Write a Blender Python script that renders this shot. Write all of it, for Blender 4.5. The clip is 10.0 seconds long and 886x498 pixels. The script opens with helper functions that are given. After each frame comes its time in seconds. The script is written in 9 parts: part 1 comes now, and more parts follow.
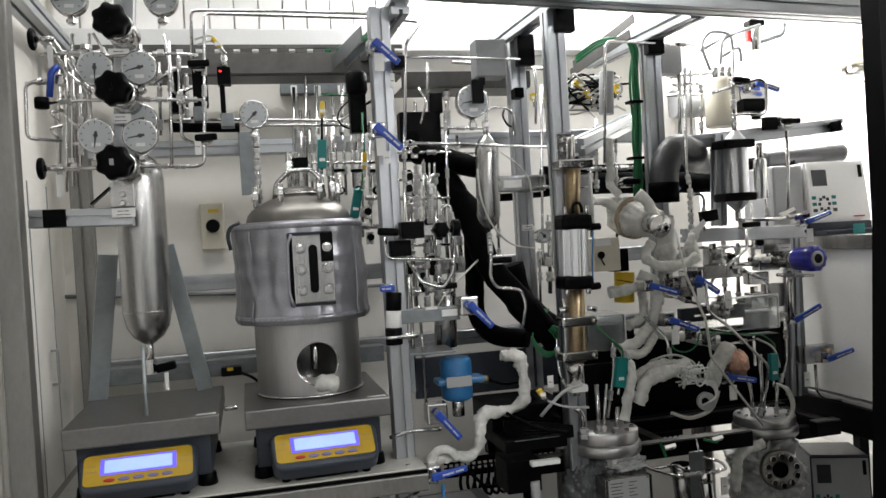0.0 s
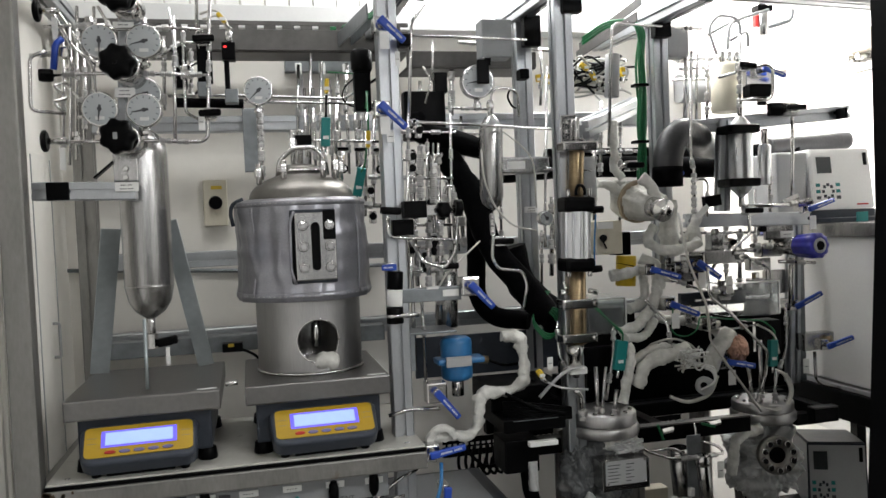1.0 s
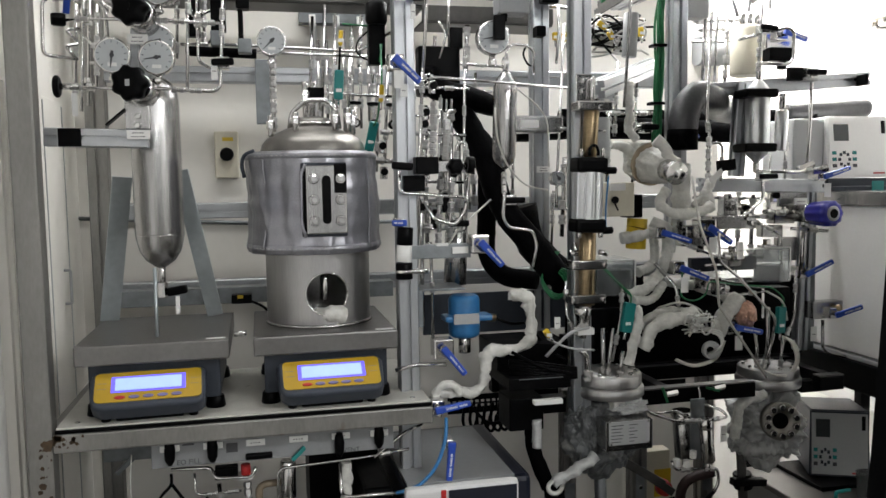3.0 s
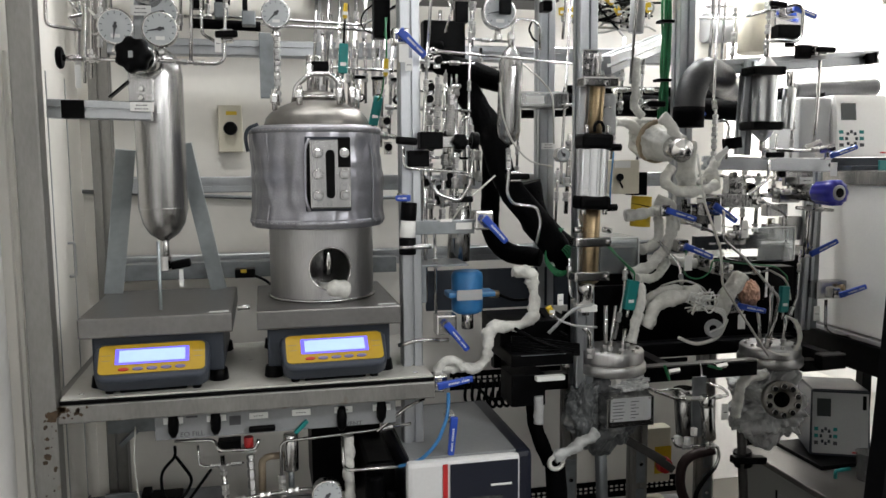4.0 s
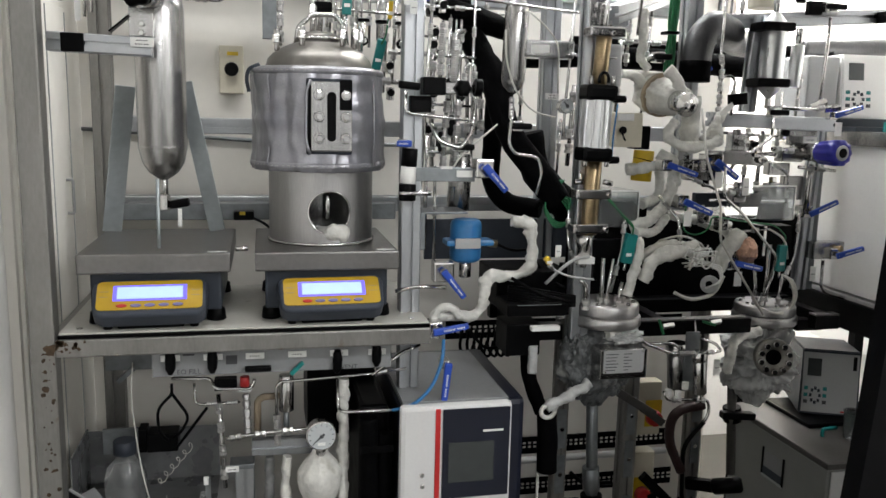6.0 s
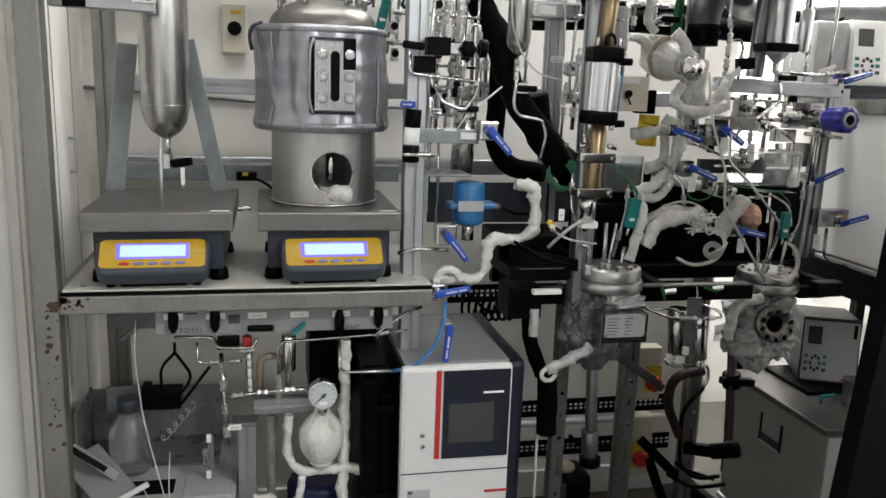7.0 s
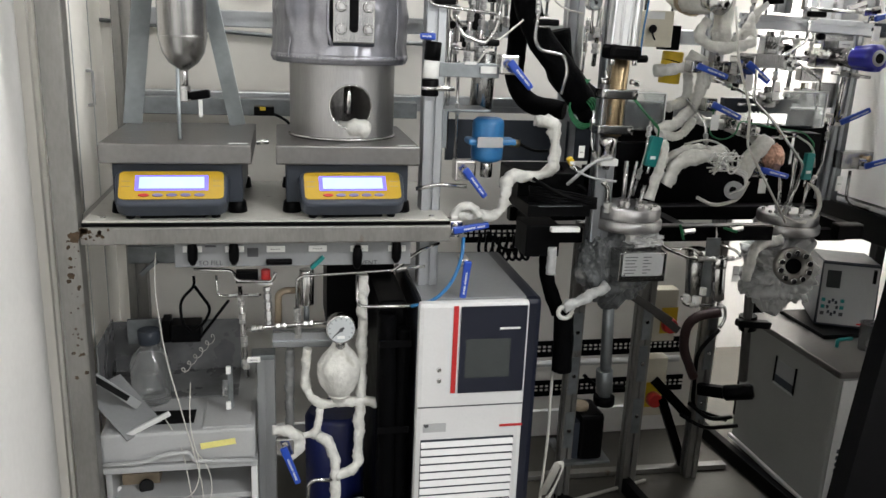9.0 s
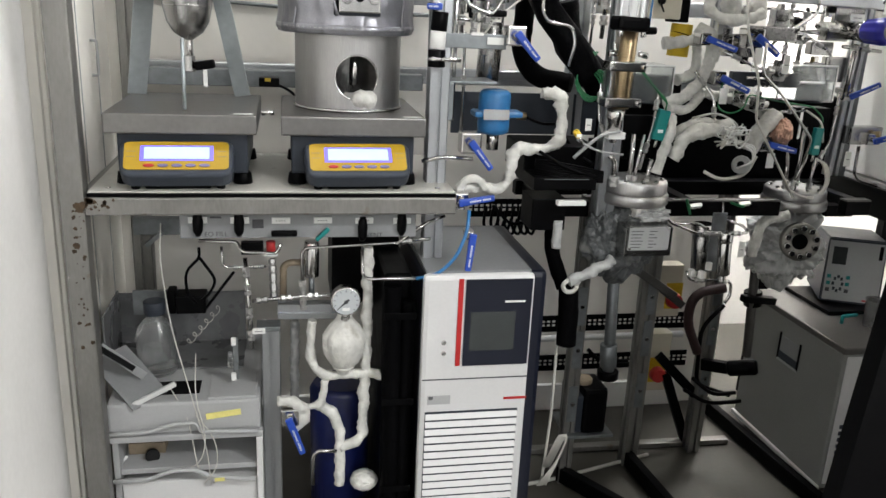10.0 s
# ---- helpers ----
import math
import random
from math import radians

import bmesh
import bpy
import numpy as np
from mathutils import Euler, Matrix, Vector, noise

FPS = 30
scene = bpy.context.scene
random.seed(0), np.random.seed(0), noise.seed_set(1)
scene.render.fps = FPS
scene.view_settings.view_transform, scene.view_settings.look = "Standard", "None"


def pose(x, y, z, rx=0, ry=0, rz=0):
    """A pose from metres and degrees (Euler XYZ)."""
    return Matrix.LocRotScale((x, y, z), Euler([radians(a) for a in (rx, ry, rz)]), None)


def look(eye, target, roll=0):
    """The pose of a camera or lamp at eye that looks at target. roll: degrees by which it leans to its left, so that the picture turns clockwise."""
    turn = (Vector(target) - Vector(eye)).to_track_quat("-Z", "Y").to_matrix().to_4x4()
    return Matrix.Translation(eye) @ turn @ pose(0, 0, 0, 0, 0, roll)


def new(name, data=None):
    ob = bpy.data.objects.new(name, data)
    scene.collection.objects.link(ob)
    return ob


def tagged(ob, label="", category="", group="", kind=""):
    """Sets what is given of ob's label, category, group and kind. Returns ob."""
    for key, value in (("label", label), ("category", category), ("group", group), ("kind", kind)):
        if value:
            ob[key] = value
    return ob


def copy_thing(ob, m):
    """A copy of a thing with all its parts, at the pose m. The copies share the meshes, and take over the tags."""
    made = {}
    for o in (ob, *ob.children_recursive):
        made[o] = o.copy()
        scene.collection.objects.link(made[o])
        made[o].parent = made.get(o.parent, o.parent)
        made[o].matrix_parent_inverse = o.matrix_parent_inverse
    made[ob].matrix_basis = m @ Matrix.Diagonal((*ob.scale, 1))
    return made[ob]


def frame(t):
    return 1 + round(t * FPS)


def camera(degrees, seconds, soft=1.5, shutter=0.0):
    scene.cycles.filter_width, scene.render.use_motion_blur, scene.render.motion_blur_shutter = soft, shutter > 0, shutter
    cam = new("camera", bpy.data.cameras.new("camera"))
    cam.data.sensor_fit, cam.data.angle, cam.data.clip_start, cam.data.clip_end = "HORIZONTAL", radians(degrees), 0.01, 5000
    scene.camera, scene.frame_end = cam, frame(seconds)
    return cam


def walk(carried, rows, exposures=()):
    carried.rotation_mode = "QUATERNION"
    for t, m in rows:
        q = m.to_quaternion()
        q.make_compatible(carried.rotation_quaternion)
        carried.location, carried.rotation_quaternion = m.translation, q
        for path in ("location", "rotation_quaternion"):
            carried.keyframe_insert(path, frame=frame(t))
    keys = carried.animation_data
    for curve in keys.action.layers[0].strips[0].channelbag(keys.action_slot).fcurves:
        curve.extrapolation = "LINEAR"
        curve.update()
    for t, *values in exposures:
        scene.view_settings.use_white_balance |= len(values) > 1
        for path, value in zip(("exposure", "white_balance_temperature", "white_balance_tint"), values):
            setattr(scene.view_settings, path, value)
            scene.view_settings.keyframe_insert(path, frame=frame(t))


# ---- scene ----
from math import cos, pi, sin

cam = camera(57.5, 10.0, soft=1.5)
PATH = [
    (0, (0.128, -0.228, 1.541), (0.601, 1.715, 1.51), -3.4),
    (0.5, (0.128, -0.229, 1.538), (0.596, 1.715, 1.485), -2.8),
    (1, (0.127, -0.229, 1.533), (0.593, 1.715, 1.461), -2.4),
    (1.5, (0.128, -0.23, 1.532), (0.588, 1.714, 1.441), -2.1),
    (2, (0.127, -0.229, 1.528), (0.583, 1.715, 1.416), -1.9),
    (2.5, (0.125, -0.227, 1.525), (0.576, 1.716, 1.386), -1.3),
    (4, (0.124, -0.223, 1.516), (0.555, 1.717, 1.296), -0.4),
    (4.5, (0.125, -0.225, 1.511), (0.56, 1.712, 1.266), -0.2),
    (5, (0.125, -0.224, 1.508), (0.558, 1.71, 1.24), 0.3),
    (5.5, (0.123, -0.224, 1.504), (0.556, 1.707, 1.209), 0.9),
    (7, (0.124, -0.225, 1.485), (0.548, 1.686, 1.076), 2.0),
    (7.5, (0.122, -0.225, 1.477), (0.54, 1.681, 1.037), 2.2),
    (8, (0.121, -0.223, 1.471), (0.533, 1.676, 0.998), 2.4),
    (8.5, (0.118, -0.222, 1.467), (0.522, 1.67, 0.96), 2.7),
    (9, (0.115, -0.225, 1.453), (0.504, 1.664, 0.92), 2.4),
    (9.5, (0.112, -0.224, 1.447), (0.493, 1.657, 0.885), 2.5),
    (10, (0.112, -0.223, 1.442), (0.491, 1.651, 0.854), 2.7),
]
walk(cam, [(t, look(eye, target, roll)) for t, eye, target, roll in PATH], [(0, -0.36), (2.5, -0.22), (5.5, 0.06), (7.5, 0.20), (10, 0.52)])

# ---- world and lamps ----
world = bpy.data.worlds.new("world")
scene.world = world
world.use_nodes = True
world.node_tree.nodes["Background"].inputs[0].default_value = (0.9, 0.95, 1, 1)
world.node_tree.nodes["Background"].inputs[1].default_value = 0.05


def area(name, at, target, w, h, watts, colour=(1, 0.97, 0.92)):
    d = bpy.data.lights.new(name, "AREA")
    d.shape, d.size, d.size_y, d.energy, d.color = "RECTANGLE", w, h, watts, colour
    ob = new(name, d)
    ob.matrix_world = look(at, target)
    return ob


area("lamp_rear_right", (2.15, 2.80, 2.50), (2.15, 2.75, 0), 0.8, 0.5, 62, (1, 0.99, 0.98))
area("lamp_room", (1.75, -0.6, 2.52), (1.8, -0.3, 0), 1.1, 0.28, 52, (0.98, 0.99, 1))
# far, left and middle: fill added to brighten the walls, no known source
area("lamp_room_far", (0.9, -3.4, 2.52), (0.9, -3.2, 0), 1.1, 0.5, 60, (0.98, 0.99, 1))
area("lamp_left", (0.20, 1.72, 2.50), (0.20, 1.76, 0), 0.9, 0.2, 5.5, (0.98, 0.99, 1))
area("lamp_middle", (1.25, 2.20, 2.50), (1.25, 2.20, 0), 1.2, 0.14, 37, (0.98, 0.99, 1))


# ---- materials ----
def mat(name, col, rough=0.5, metal=0.0, var=0.18, scale=9.0, bump=0.08, fine=90.0, stretch=(1, 1, 1), glow=0.0, clear=0.0, coat=0.0, shine=0.5, dirt=None):
    m = bpy.data.materials.new(name)
    m.use_nodes = True
    nt = m.node_tree
    n, l = nt.nodes, nt.links
    b = n["Principled BSDF"]
    b.inputs["Roughness"].default_value = rough
    b.inputs["Metallic"].default_value = metal
    b.inputs["Transmission Weight"].default_value = clear
    b.inputs["Coat Weight"].default_value = coat
    b.inputs["Specular IOR Level"].default_value = shine
    tc = n.new("ShaderNodeTexCoord")
    mp = n.new("ShaderNodeMapping")
    mp.inputs["Scale"].default_value = stretch
    l.new(tc.outputs["Object"], mp.inputs["Vector"])
    big = n.new("ShaderNodeTexNoise")
    big.inputs["Scale"].default_value, big.inputs["Detail"].default_value = scale, 5
    l.new(mp.outputs[0], big.inputs["Vector"])
    small = n.new("ShaderNodeTexNoise")
    small.inputs["Scale"].default_value, small.inputs["Detail"].default_value = fine, 3
    l.new(mp.outputs[0], small.inputs["Vector"])
    ramp = n.new("ShaderNodeValToRGB")
    lo = [max(0, c * (1 - var)) for c in col]
    hi = [min(1, c * (1 + var)) for c in col]
    ramp.color_ramp.elements[0].position, ramp.color_ramp.elements[1].position = 0.3, 0.7
    ramp.color_ramp.elements[0].color, ramp.color_ramp.elements[1].color = (*lo, 1), (*hi, 1)
    add = n.new("ShaderNodeMath")
    add.operation = "MULTIPLY_ADD"
    add.inputs[1].default_value = 0.35
    l.new(small.outputs["Fac"], add.inputs[0])
    sub = n.new("ShaderNodeMath")
    sub.operation = "MULTIPLY"
    sub.inputs[1].default_value = 0.65
    l.new(big.outputs["Fac"], sub.inputs[0])
    l.new(sub.outputs[0], add.inputs[2])
    l.new(add.outputs[0], ramp.inputs["Fac"])
    out = ramp.outputs["Color"]
    if dirt:
        spot = n.new("ShaderNodeTexNoise")
        spot.inputs["Scale"].default_value, spot.inputs["Detail"].default_value = dirt[1], 6
        l.new(tc.outputs["Object"], spot.inputs["Vector"])
        sr = n.new("ShaderNodeValToRGB")
        sr.color_ramp.elements[0].position, sr.color_ramp.elements[1].position = dirt[2], dirt[2] + 0.12
        l.new(spot.outputs["Fac"], sr.inputs["Fac"])
        mx = n.new("ShaderNodeMix")
        mx.data_type = "RGBA"
        mx.inputs[7].default_value = (*dirt[0], 1)
        l.new(sr.outputs["Color"], mx.inputs[0])
        l.new(out, mx.inputs[6])
        out = mx.outputs[2]
    l.new(out, b.inputs["Base Color"])
    rr = n.new("ShaderNodeMapRange")
    rr.inputs["To Min"].default_value, rr.inputs["To Max"].default_value = max(0.02, rough * 0.75), min(1, rough * 1.25)
    l.new(big.outputs["Fac"], rr.inputs["Value"])
    l.new(rr.outputs[0], b.inputs["Roughness"])
    if bump:
        bp = n.new("ShaderNodeBump")
        bp.inputs["Strength"].default_value, bp.inputs["Distance"].default_value = bump, 0.004
        l.new(small.outputs["Fac"], bp.inputs["Height"])
        l.new(bp.outputs[0], b.inputs["Normal"])
    if glow:
        l.new(out, b.inputs["Emission Color"])
        b.inputs["Emission Strength"].default_value = glow
    return m


STEEL = mat("polished_steel", (0.58, 0.57, 0.56), 0.18, 1, 0.12, 14, 0.05, 160)
UNION = mat("machined_union_steel", (0.46, 0.455, 0.445), 0.42, 1, 0.12, 14, 0.05, 160)
BRUSHED = mat("brushed_steel", (0.42, 0.415, 0.41), 0.22, 1, 0.30, 6, 0.14, 60, (8, 8, 0.5))
PLATFORM = mat("platform_steel", (0.22, 0.213, 0.207), 0.38, 1, 0.16, 6, 0.10, 70, (1, 8, 1))
FOIL = mat("jacket_cloth", (0.30, 0.30, 0.325), 0.36, 0.75, 0.16, 6, 0.10, 220, dirt=((0.22, 0.22, 0.25), 7, 0.56))
ALU = mat("anodised_aluminium", (0.43, 0.445, 0.46), 0.36, 0.9, 0.10, 6, 0.05, 80, (4, 4, 1))
GALV = mat("galvanised_steel", (0.22, 0.235, 0.245), 0.45, 0.8, 0.22, 22, 0.08, 60)
FRAME = mat("dull_frame_steel", (0.25, 0.243, 0.23), 0.45, 0.8, 0.2, 5, 0.12, 50, (3, 3, 1), dirt=((0.16, 0.09, 0.05), 14, 0.68))
WALL = mat("cream_wall", (0.79, 0.765, 0.71), 0.7, 0, 0.04, 2, 0.04, 40)
WHITE = mat("white_board", (0.80, 0.79, 0.77), 0.6, 0, 0.06, 4, 0.04, 60)
SHEET = mat("shelf_sheet", (0.50, 0.49, 0.45), 0.5, 0, 0.12, 12, 0.06, 90, dirt=((0.30, 0.28, 0.25), 30, 0.66))
FLOORM = mat("floor_vinyl", (0.055, 0.051, 0.042), 0.42, 0, 0.18, 5, 0.05, 60, dirt=((0.045, 0.04, 0.035), 4, 0.60))
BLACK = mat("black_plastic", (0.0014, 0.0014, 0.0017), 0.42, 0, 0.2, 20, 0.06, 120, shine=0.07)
FOAM = mat("black_foam", (0.0016, 0.0016, 0.0019), 0.7, 0, 0.35, 18, 0.35, 110, shine=0.04)
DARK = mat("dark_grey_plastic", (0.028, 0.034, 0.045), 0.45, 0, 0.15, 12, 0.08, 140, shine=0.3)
NAVY = mat("dark_blue_panel", (0.008, 0.010, 0.020), 0.35, 0, 0.08, 8, 0.03, 120)
SCREEN = mat("dark_screen", (0.045, 0.05, 0.05), 0.18, 0, 0.1, 5, 0, 50)
WRAP = mat("white_wrap", (0.58, 0.575, 0.54), 0.6, 0, 0.22, 30, 0.9, 70, dirt=((0.42, 0.41, 0.36), 22, 0.60))
GREYWRAP = mat("grey_wrap", (0.40, 0.405, 0.40), 0.36, 0, 0.25, 24, 0.5, 60, dirt=((0.24, 0.24, 0.24), 12, 0.60))
DARKWRAP = mat("dark_grey_wrap", (0.075, 0.08, 0.082), 0.38, 0, 0.3, 18, 0.6, 50, dirt=((0.28, 0.28, 0.27), 12, 0.60))
BLUE = mat("blue_grip", (0.012, 0.055, 0.36), 0.4, 0, 0.15, 20, 0.05, 120)
DEEPBLUE = mat("deep_blue_plastic", (0.02, 0.02, 0.27), 0.32, 0, 0.12, 20, 0.03, 120)
SKYBLUE = mat("blue_paint", (0.025, 0.15, 0.35), 0.38, 0, 0.15, 16, 0.06, 90)
TEAL = mat("teal_plastic", (0.0, 0.17, 0.16), 0.45, 0, 0.12, 20, 0.04, 120)
GREEN = mat("green_cable", (0.004, 0.13, 0.04), 0.45, 0, 0.15, 20, 0.03, 120)
YELLOW = mat("yellow_plastic", (0.62, 0.42, 0.015), 0.45, 0, 0.12, 20, 0.04, 120)
AMBER = mat("amber_panel", (0.45, 0.285, 0.012), 0.42, 0, 0.08, 20, 0.03, 120)
RED = mat("red_plastic", (0.45, 0.02, 0.02), 0.45, 0, 0.12, 20, 0.03, 120)
HOSE = mat("dark_red_hose", (0.018, 0.004, 0.004), 0.55, 0, 0.2, 20, 0.1, 90)
LILAC = mat("lilac_button", (0.18, 0.16, 0.36), 0.5, 0, 0.1, 20, 0, 120)
LABEL = mat("paper_label", (0.74, 0.74, 0.72), 0.6, 0, 0.05, 20, 0.02, 120)
INDBODY = mat("slate_plastic", (0.040, 0.048, 0.064), 0.42, 0, 0.12, 12, 0.05, 140, shine=0.4)
INK = mat("ink", (0.05, 0.05, 0.055), 0.6, 0, 0.1, 20, 0, 120)
DIAL = mat("dial_face", (0.45, 0.475, 0.485), 0.5, 0, 0.04, 20, 0, 120)
LCD = mat("lit_display", (0.45, 0.62, 1.0), 0.4, 0, 0.05, 10, 0, 60, glow=0.46)
LCDRIM = mat("display_rim", (0.12, 0.10, 0.80), 0.4, 0, 0.1, 10, 0, 60, glow=1.1)
REDLED = mat("red_led", (1.0, 0.03, 0.03), 0.4, 0, 0.05, 10, 0, 60, glow=3.0)
PANELGLOW = mat("lamp_diffuser", (1.0, 0.98, 0.94), 0.5, 0, 0.02, 10, 0, 60, glow=6.0)
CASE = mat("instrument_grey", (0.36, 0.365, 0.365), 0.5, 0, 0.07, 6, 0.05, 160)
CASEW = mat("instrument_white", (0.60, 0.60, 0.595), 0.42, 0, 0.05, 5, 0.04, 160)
TOPGREY = mat("dark_top", (0.085, 0.08, 0.075), 0.4, 0.2, 0.15, 10, 0.05, 120)
TANPLATE = mat("tan_block", (0.30, 0.24, 0.17), 0.5, 0.2, 0.2, 20, 0.05, 90)
BRONZE = mat("bronze_tube", (0.33, 0.25, 0.15), 0.33, 1, 0.2, 20, 0.06, 90, (1, 1, 4))
COPPER = mat("copper_foil", (0.55, 0.33, 0.24), 0.4, 0.6, 0.35, 60, 0.5, 70)
CABLE = mat("pale_cable", (0.50, 0.49, 0.45), 0.5, 0, 0.1, 20, 0.03, 120)
ACRYL = mat("clear_acrylic", (0.92, 0.95, 0.95), 0.06, 0, 0.02, 10, 0, 60, clear=0.92)
FILM = mat("clear_film", (0.88, 0.90, 0.90), 0.12, 0, 0.05, 10, 0.3, 30, clear=0.93)
SMOKE = mat("smoky_plastic", (0.13, 0.132, 0.135), 0.28, 0, 0.25, 12, 0.15, 40)
GREYFOAM = mat("grey_foam", (0.030, 0.030, 0.033), 0.40, 0, 0.3, 16, 0.25, 110, shine=0.6)
DRUM = mat("navy_drum", (0.006, 0.011, 0.075), 0.4, 0, 0.3, 10, 0.05, 90)
TAPE = mat("pale_yellow_tape", (0.72, 0.66, 0.22), 0.5, 0, 0.1, 30, 0.05, 120)
TRAY = mat("dark_tray_steel", (0.085, 0.082, 0.078), 0.5, 0.6, 0.25, 14, 0.08, 60)
SATIN = mat("satin_aluminium", (0.66, 0.67, 0.68), 0.30, 0.9, 0.08, 5, 0.05, 70, (6, 6, 0.5))
MIDGREY = mat("mid_grey_plastic", (0.22, 0.225, 0.23), 0.5, 0, 0.1, 9, 0.05, 120)
STRAP = mat("zinc_plate", (0.40, 0.44, 0.455), 0.42, 0.8, 0.15, 18, 0.08, 60)
# light grey paint with the shade on the chiller's side mixed in
CHILLSHADE = mat("chiller_grey_shaded", (0.22, 0.222, 0.215), 0.5, 0, 0.08, 6, 0.05, 150)
DULL = mat("dull_lid_steel", (0.21, 0.20, 0.185), 0.44, 1, 0.22, 7, 0.12, 50)
SKIRT = mat("satin_skirt_steel", (0.40, 0.395, 0.39), 0.40, 1, 0.14, 5, 0.08, 60, (7, 7, 0.7))
RUST = mat("rust", (0.058, 0.036, 0.018), 0.85, 0, 0.5, 60, 0.4, 120)
CABWHITE = mat("cabinet_white", (0.78, 0.775, 0.76), 0.45, 0, 0.05, 4, 0.04, 150)
CREAMPAINT = mat("cream_box", (0.60, 0.56, 0.45), 0.5, 0, 0.06, 8, 0.04, 100)


# ---- mesh helpers ----
def V(p):
    return Vector(p)


def frame_of(axis):
    return V(axis).normalized().to_track_quat("Z", "Y").to_matrix().to_4x4()


def box(bm, lo, hi, bev=0.002, m=None):
    c = [(a + b) / 2 for a, b in zip(lo, hi)]
    s = [max(abs(b - a), 1e-4) for a, b in zip(lo, hi)]
    mm = Matrix.Translation(c) @ Matrix.Diagonal((*s, 1))
    if m:
        mm = m @ mm
    vs = bmesh.ops.create_cube(bm, size=1, matrix=mm)["verts"]
    if bev and min(s) > 2.2 * bev:
        es = list({e for v in vs for e in v.link_edges})
        bmesh.ops.bevel(bm, geom=es, offset=bev, segments=2, affect="EDGES", profile=0.6)
    return bm


def lathe(bm, at, axis, prof, seg=20, wobble=None):
    m = Matrix.Translation(at) @ frame_of(axis)
    rings = []
    for r, z in prof:
        ring = []
        for i in range(seg):
            a = 2 * pi * i / seg
            k = wobble(a, z) if wobble else 1
            ring.append(bm.verts.new(m @ V((r * k * cos(a), r * k * sin(a), z))))
        rings.append(ring)
    for a, b in zip(rings, rings[1:]):
        for i in range(seg):
            f = bm.faces.new((a[i], a[(i + 1) % seg], b[(i + 1) % seg], b[i]))
            f.smooth = seg > 6
    bm.faces.new(rings[0][::-1])
    bm.faces.new(rings[-1])
    return bm


def cyl(bm, p0, p1, r, r1=None, seg=14, bev=0.0015):
    p0, p1 = V(p0), V(p1)
    h = (p1 - p0).length
    r1 = r if r1 is None else r1
    b = min(bev, r * 0.4, h * 0.3)
    return lathe(bm, p0, p1 - p0, [(r - b, 0), (r, b), (r1, h - b), (r1 - b, h)], seg)


def filleted(pts, bend):
    pts = [V(p) for p in pts]
    out = [pts[0]]
    for a, b, c in zip(pts, pts[1:], pts[2:]):
        u, w = (a - b), (c - b)
        d = min(bend, u.length * 0.48, w.length * 0.48)
        p, q = b + u.normalized() * d, b + w.normalized() * d
        for k in range(5):
            t = k / 4
            out.append(p * (1 - t) ** 2 + b * 2 * t * (1 - t) + q * t * t)
    out.append(pts[-1])
    return out


def sweep(bm, pts, r, seg=8, rough=0.0, flat=1.0, seed=0):
    pts = [V(p) for p in pts]
    if rough:
        dense = []
        for a, b in zip(pts, pts[1:]):
            n = max(1, int((b - a).length / (r * 0.4)))
            dense += [a.lerp(b, k / n) for k in range(n)]
        pts = dense + [pts[-1]]
    rings, up = [], None
    for i, p in enumerate(pts):
        d = (pts[min(i + 1, len(pts) - 1)] - pts[max(i - 1, 0)])
        d = d.normalized() if d.length > 1e-9 else V((0, 0, 1))
        if up is None:
            up = V((0, -1, 0)) if abs(d.y) < 0.9 else V((0, 0, 1))
        up = (up - d * up.dot(d)).normalized()
        side = d.cross(up)
        ring = []
        for j in range(seg):
            a = 2 * pi * j / seg
            w = up * cos(a) * flat + side * sin(a)
            k = 1 + rough * (noise.noise((p + w * r) * (0.45 / r) + V((seed, seed * 1.7, 0))) + 0.75 * noise.noise((p + w * r) * (1.5 / r) + V((seed, 0, 3)))) if rough else 1
            ring.append(bm.verts.new(p + w * r * k))
        rings.append(ring)
    for a, b in zip(rings, rings[1:]):
        for j in range(seg):
            f = bm.faces.new((a[j], a[(j + 1) % seg], b[(j + 1) % seg], b[j]))
            f.smooth = True
    bm.faces.new(rings[0][::-1])
    bm.faces.new(rings[-1])
    return bm


def bar(bm, p0, p1, w, h, up=(0, -1, 0), bev=0.002, w1=None):
    p0, p1 = V(p0), V(p1)
    d = (p1 - p0)
    z = d.normalized()
    u = (V(up) - z * V(up).dot(z)).normalized()
    s = z.cross(u)
    m = Matrix((s, u, z)).transposed().to_4x4()
    m.translation = (p0 + p1) / 2
    vs = bmesh.ops.create_cube(bm, size=1, matrix=m @ Matrix.Diagonal((w, h, d.length, 1)))["verts"]
    if w1:
        for v in vs:
            if (v.co - p0).dot(z) > d.length / 2:
                k = (v.co - p1).dot(s)
                v.co += s * k * (w1 / w - 1)
    if bev:
        bmesh.ops.bevel(bm, geom=list({e for v in vs for e in v.link_edges}), offset=bev, segments=2, affect="EDGES", profile=0.6)
    return bm


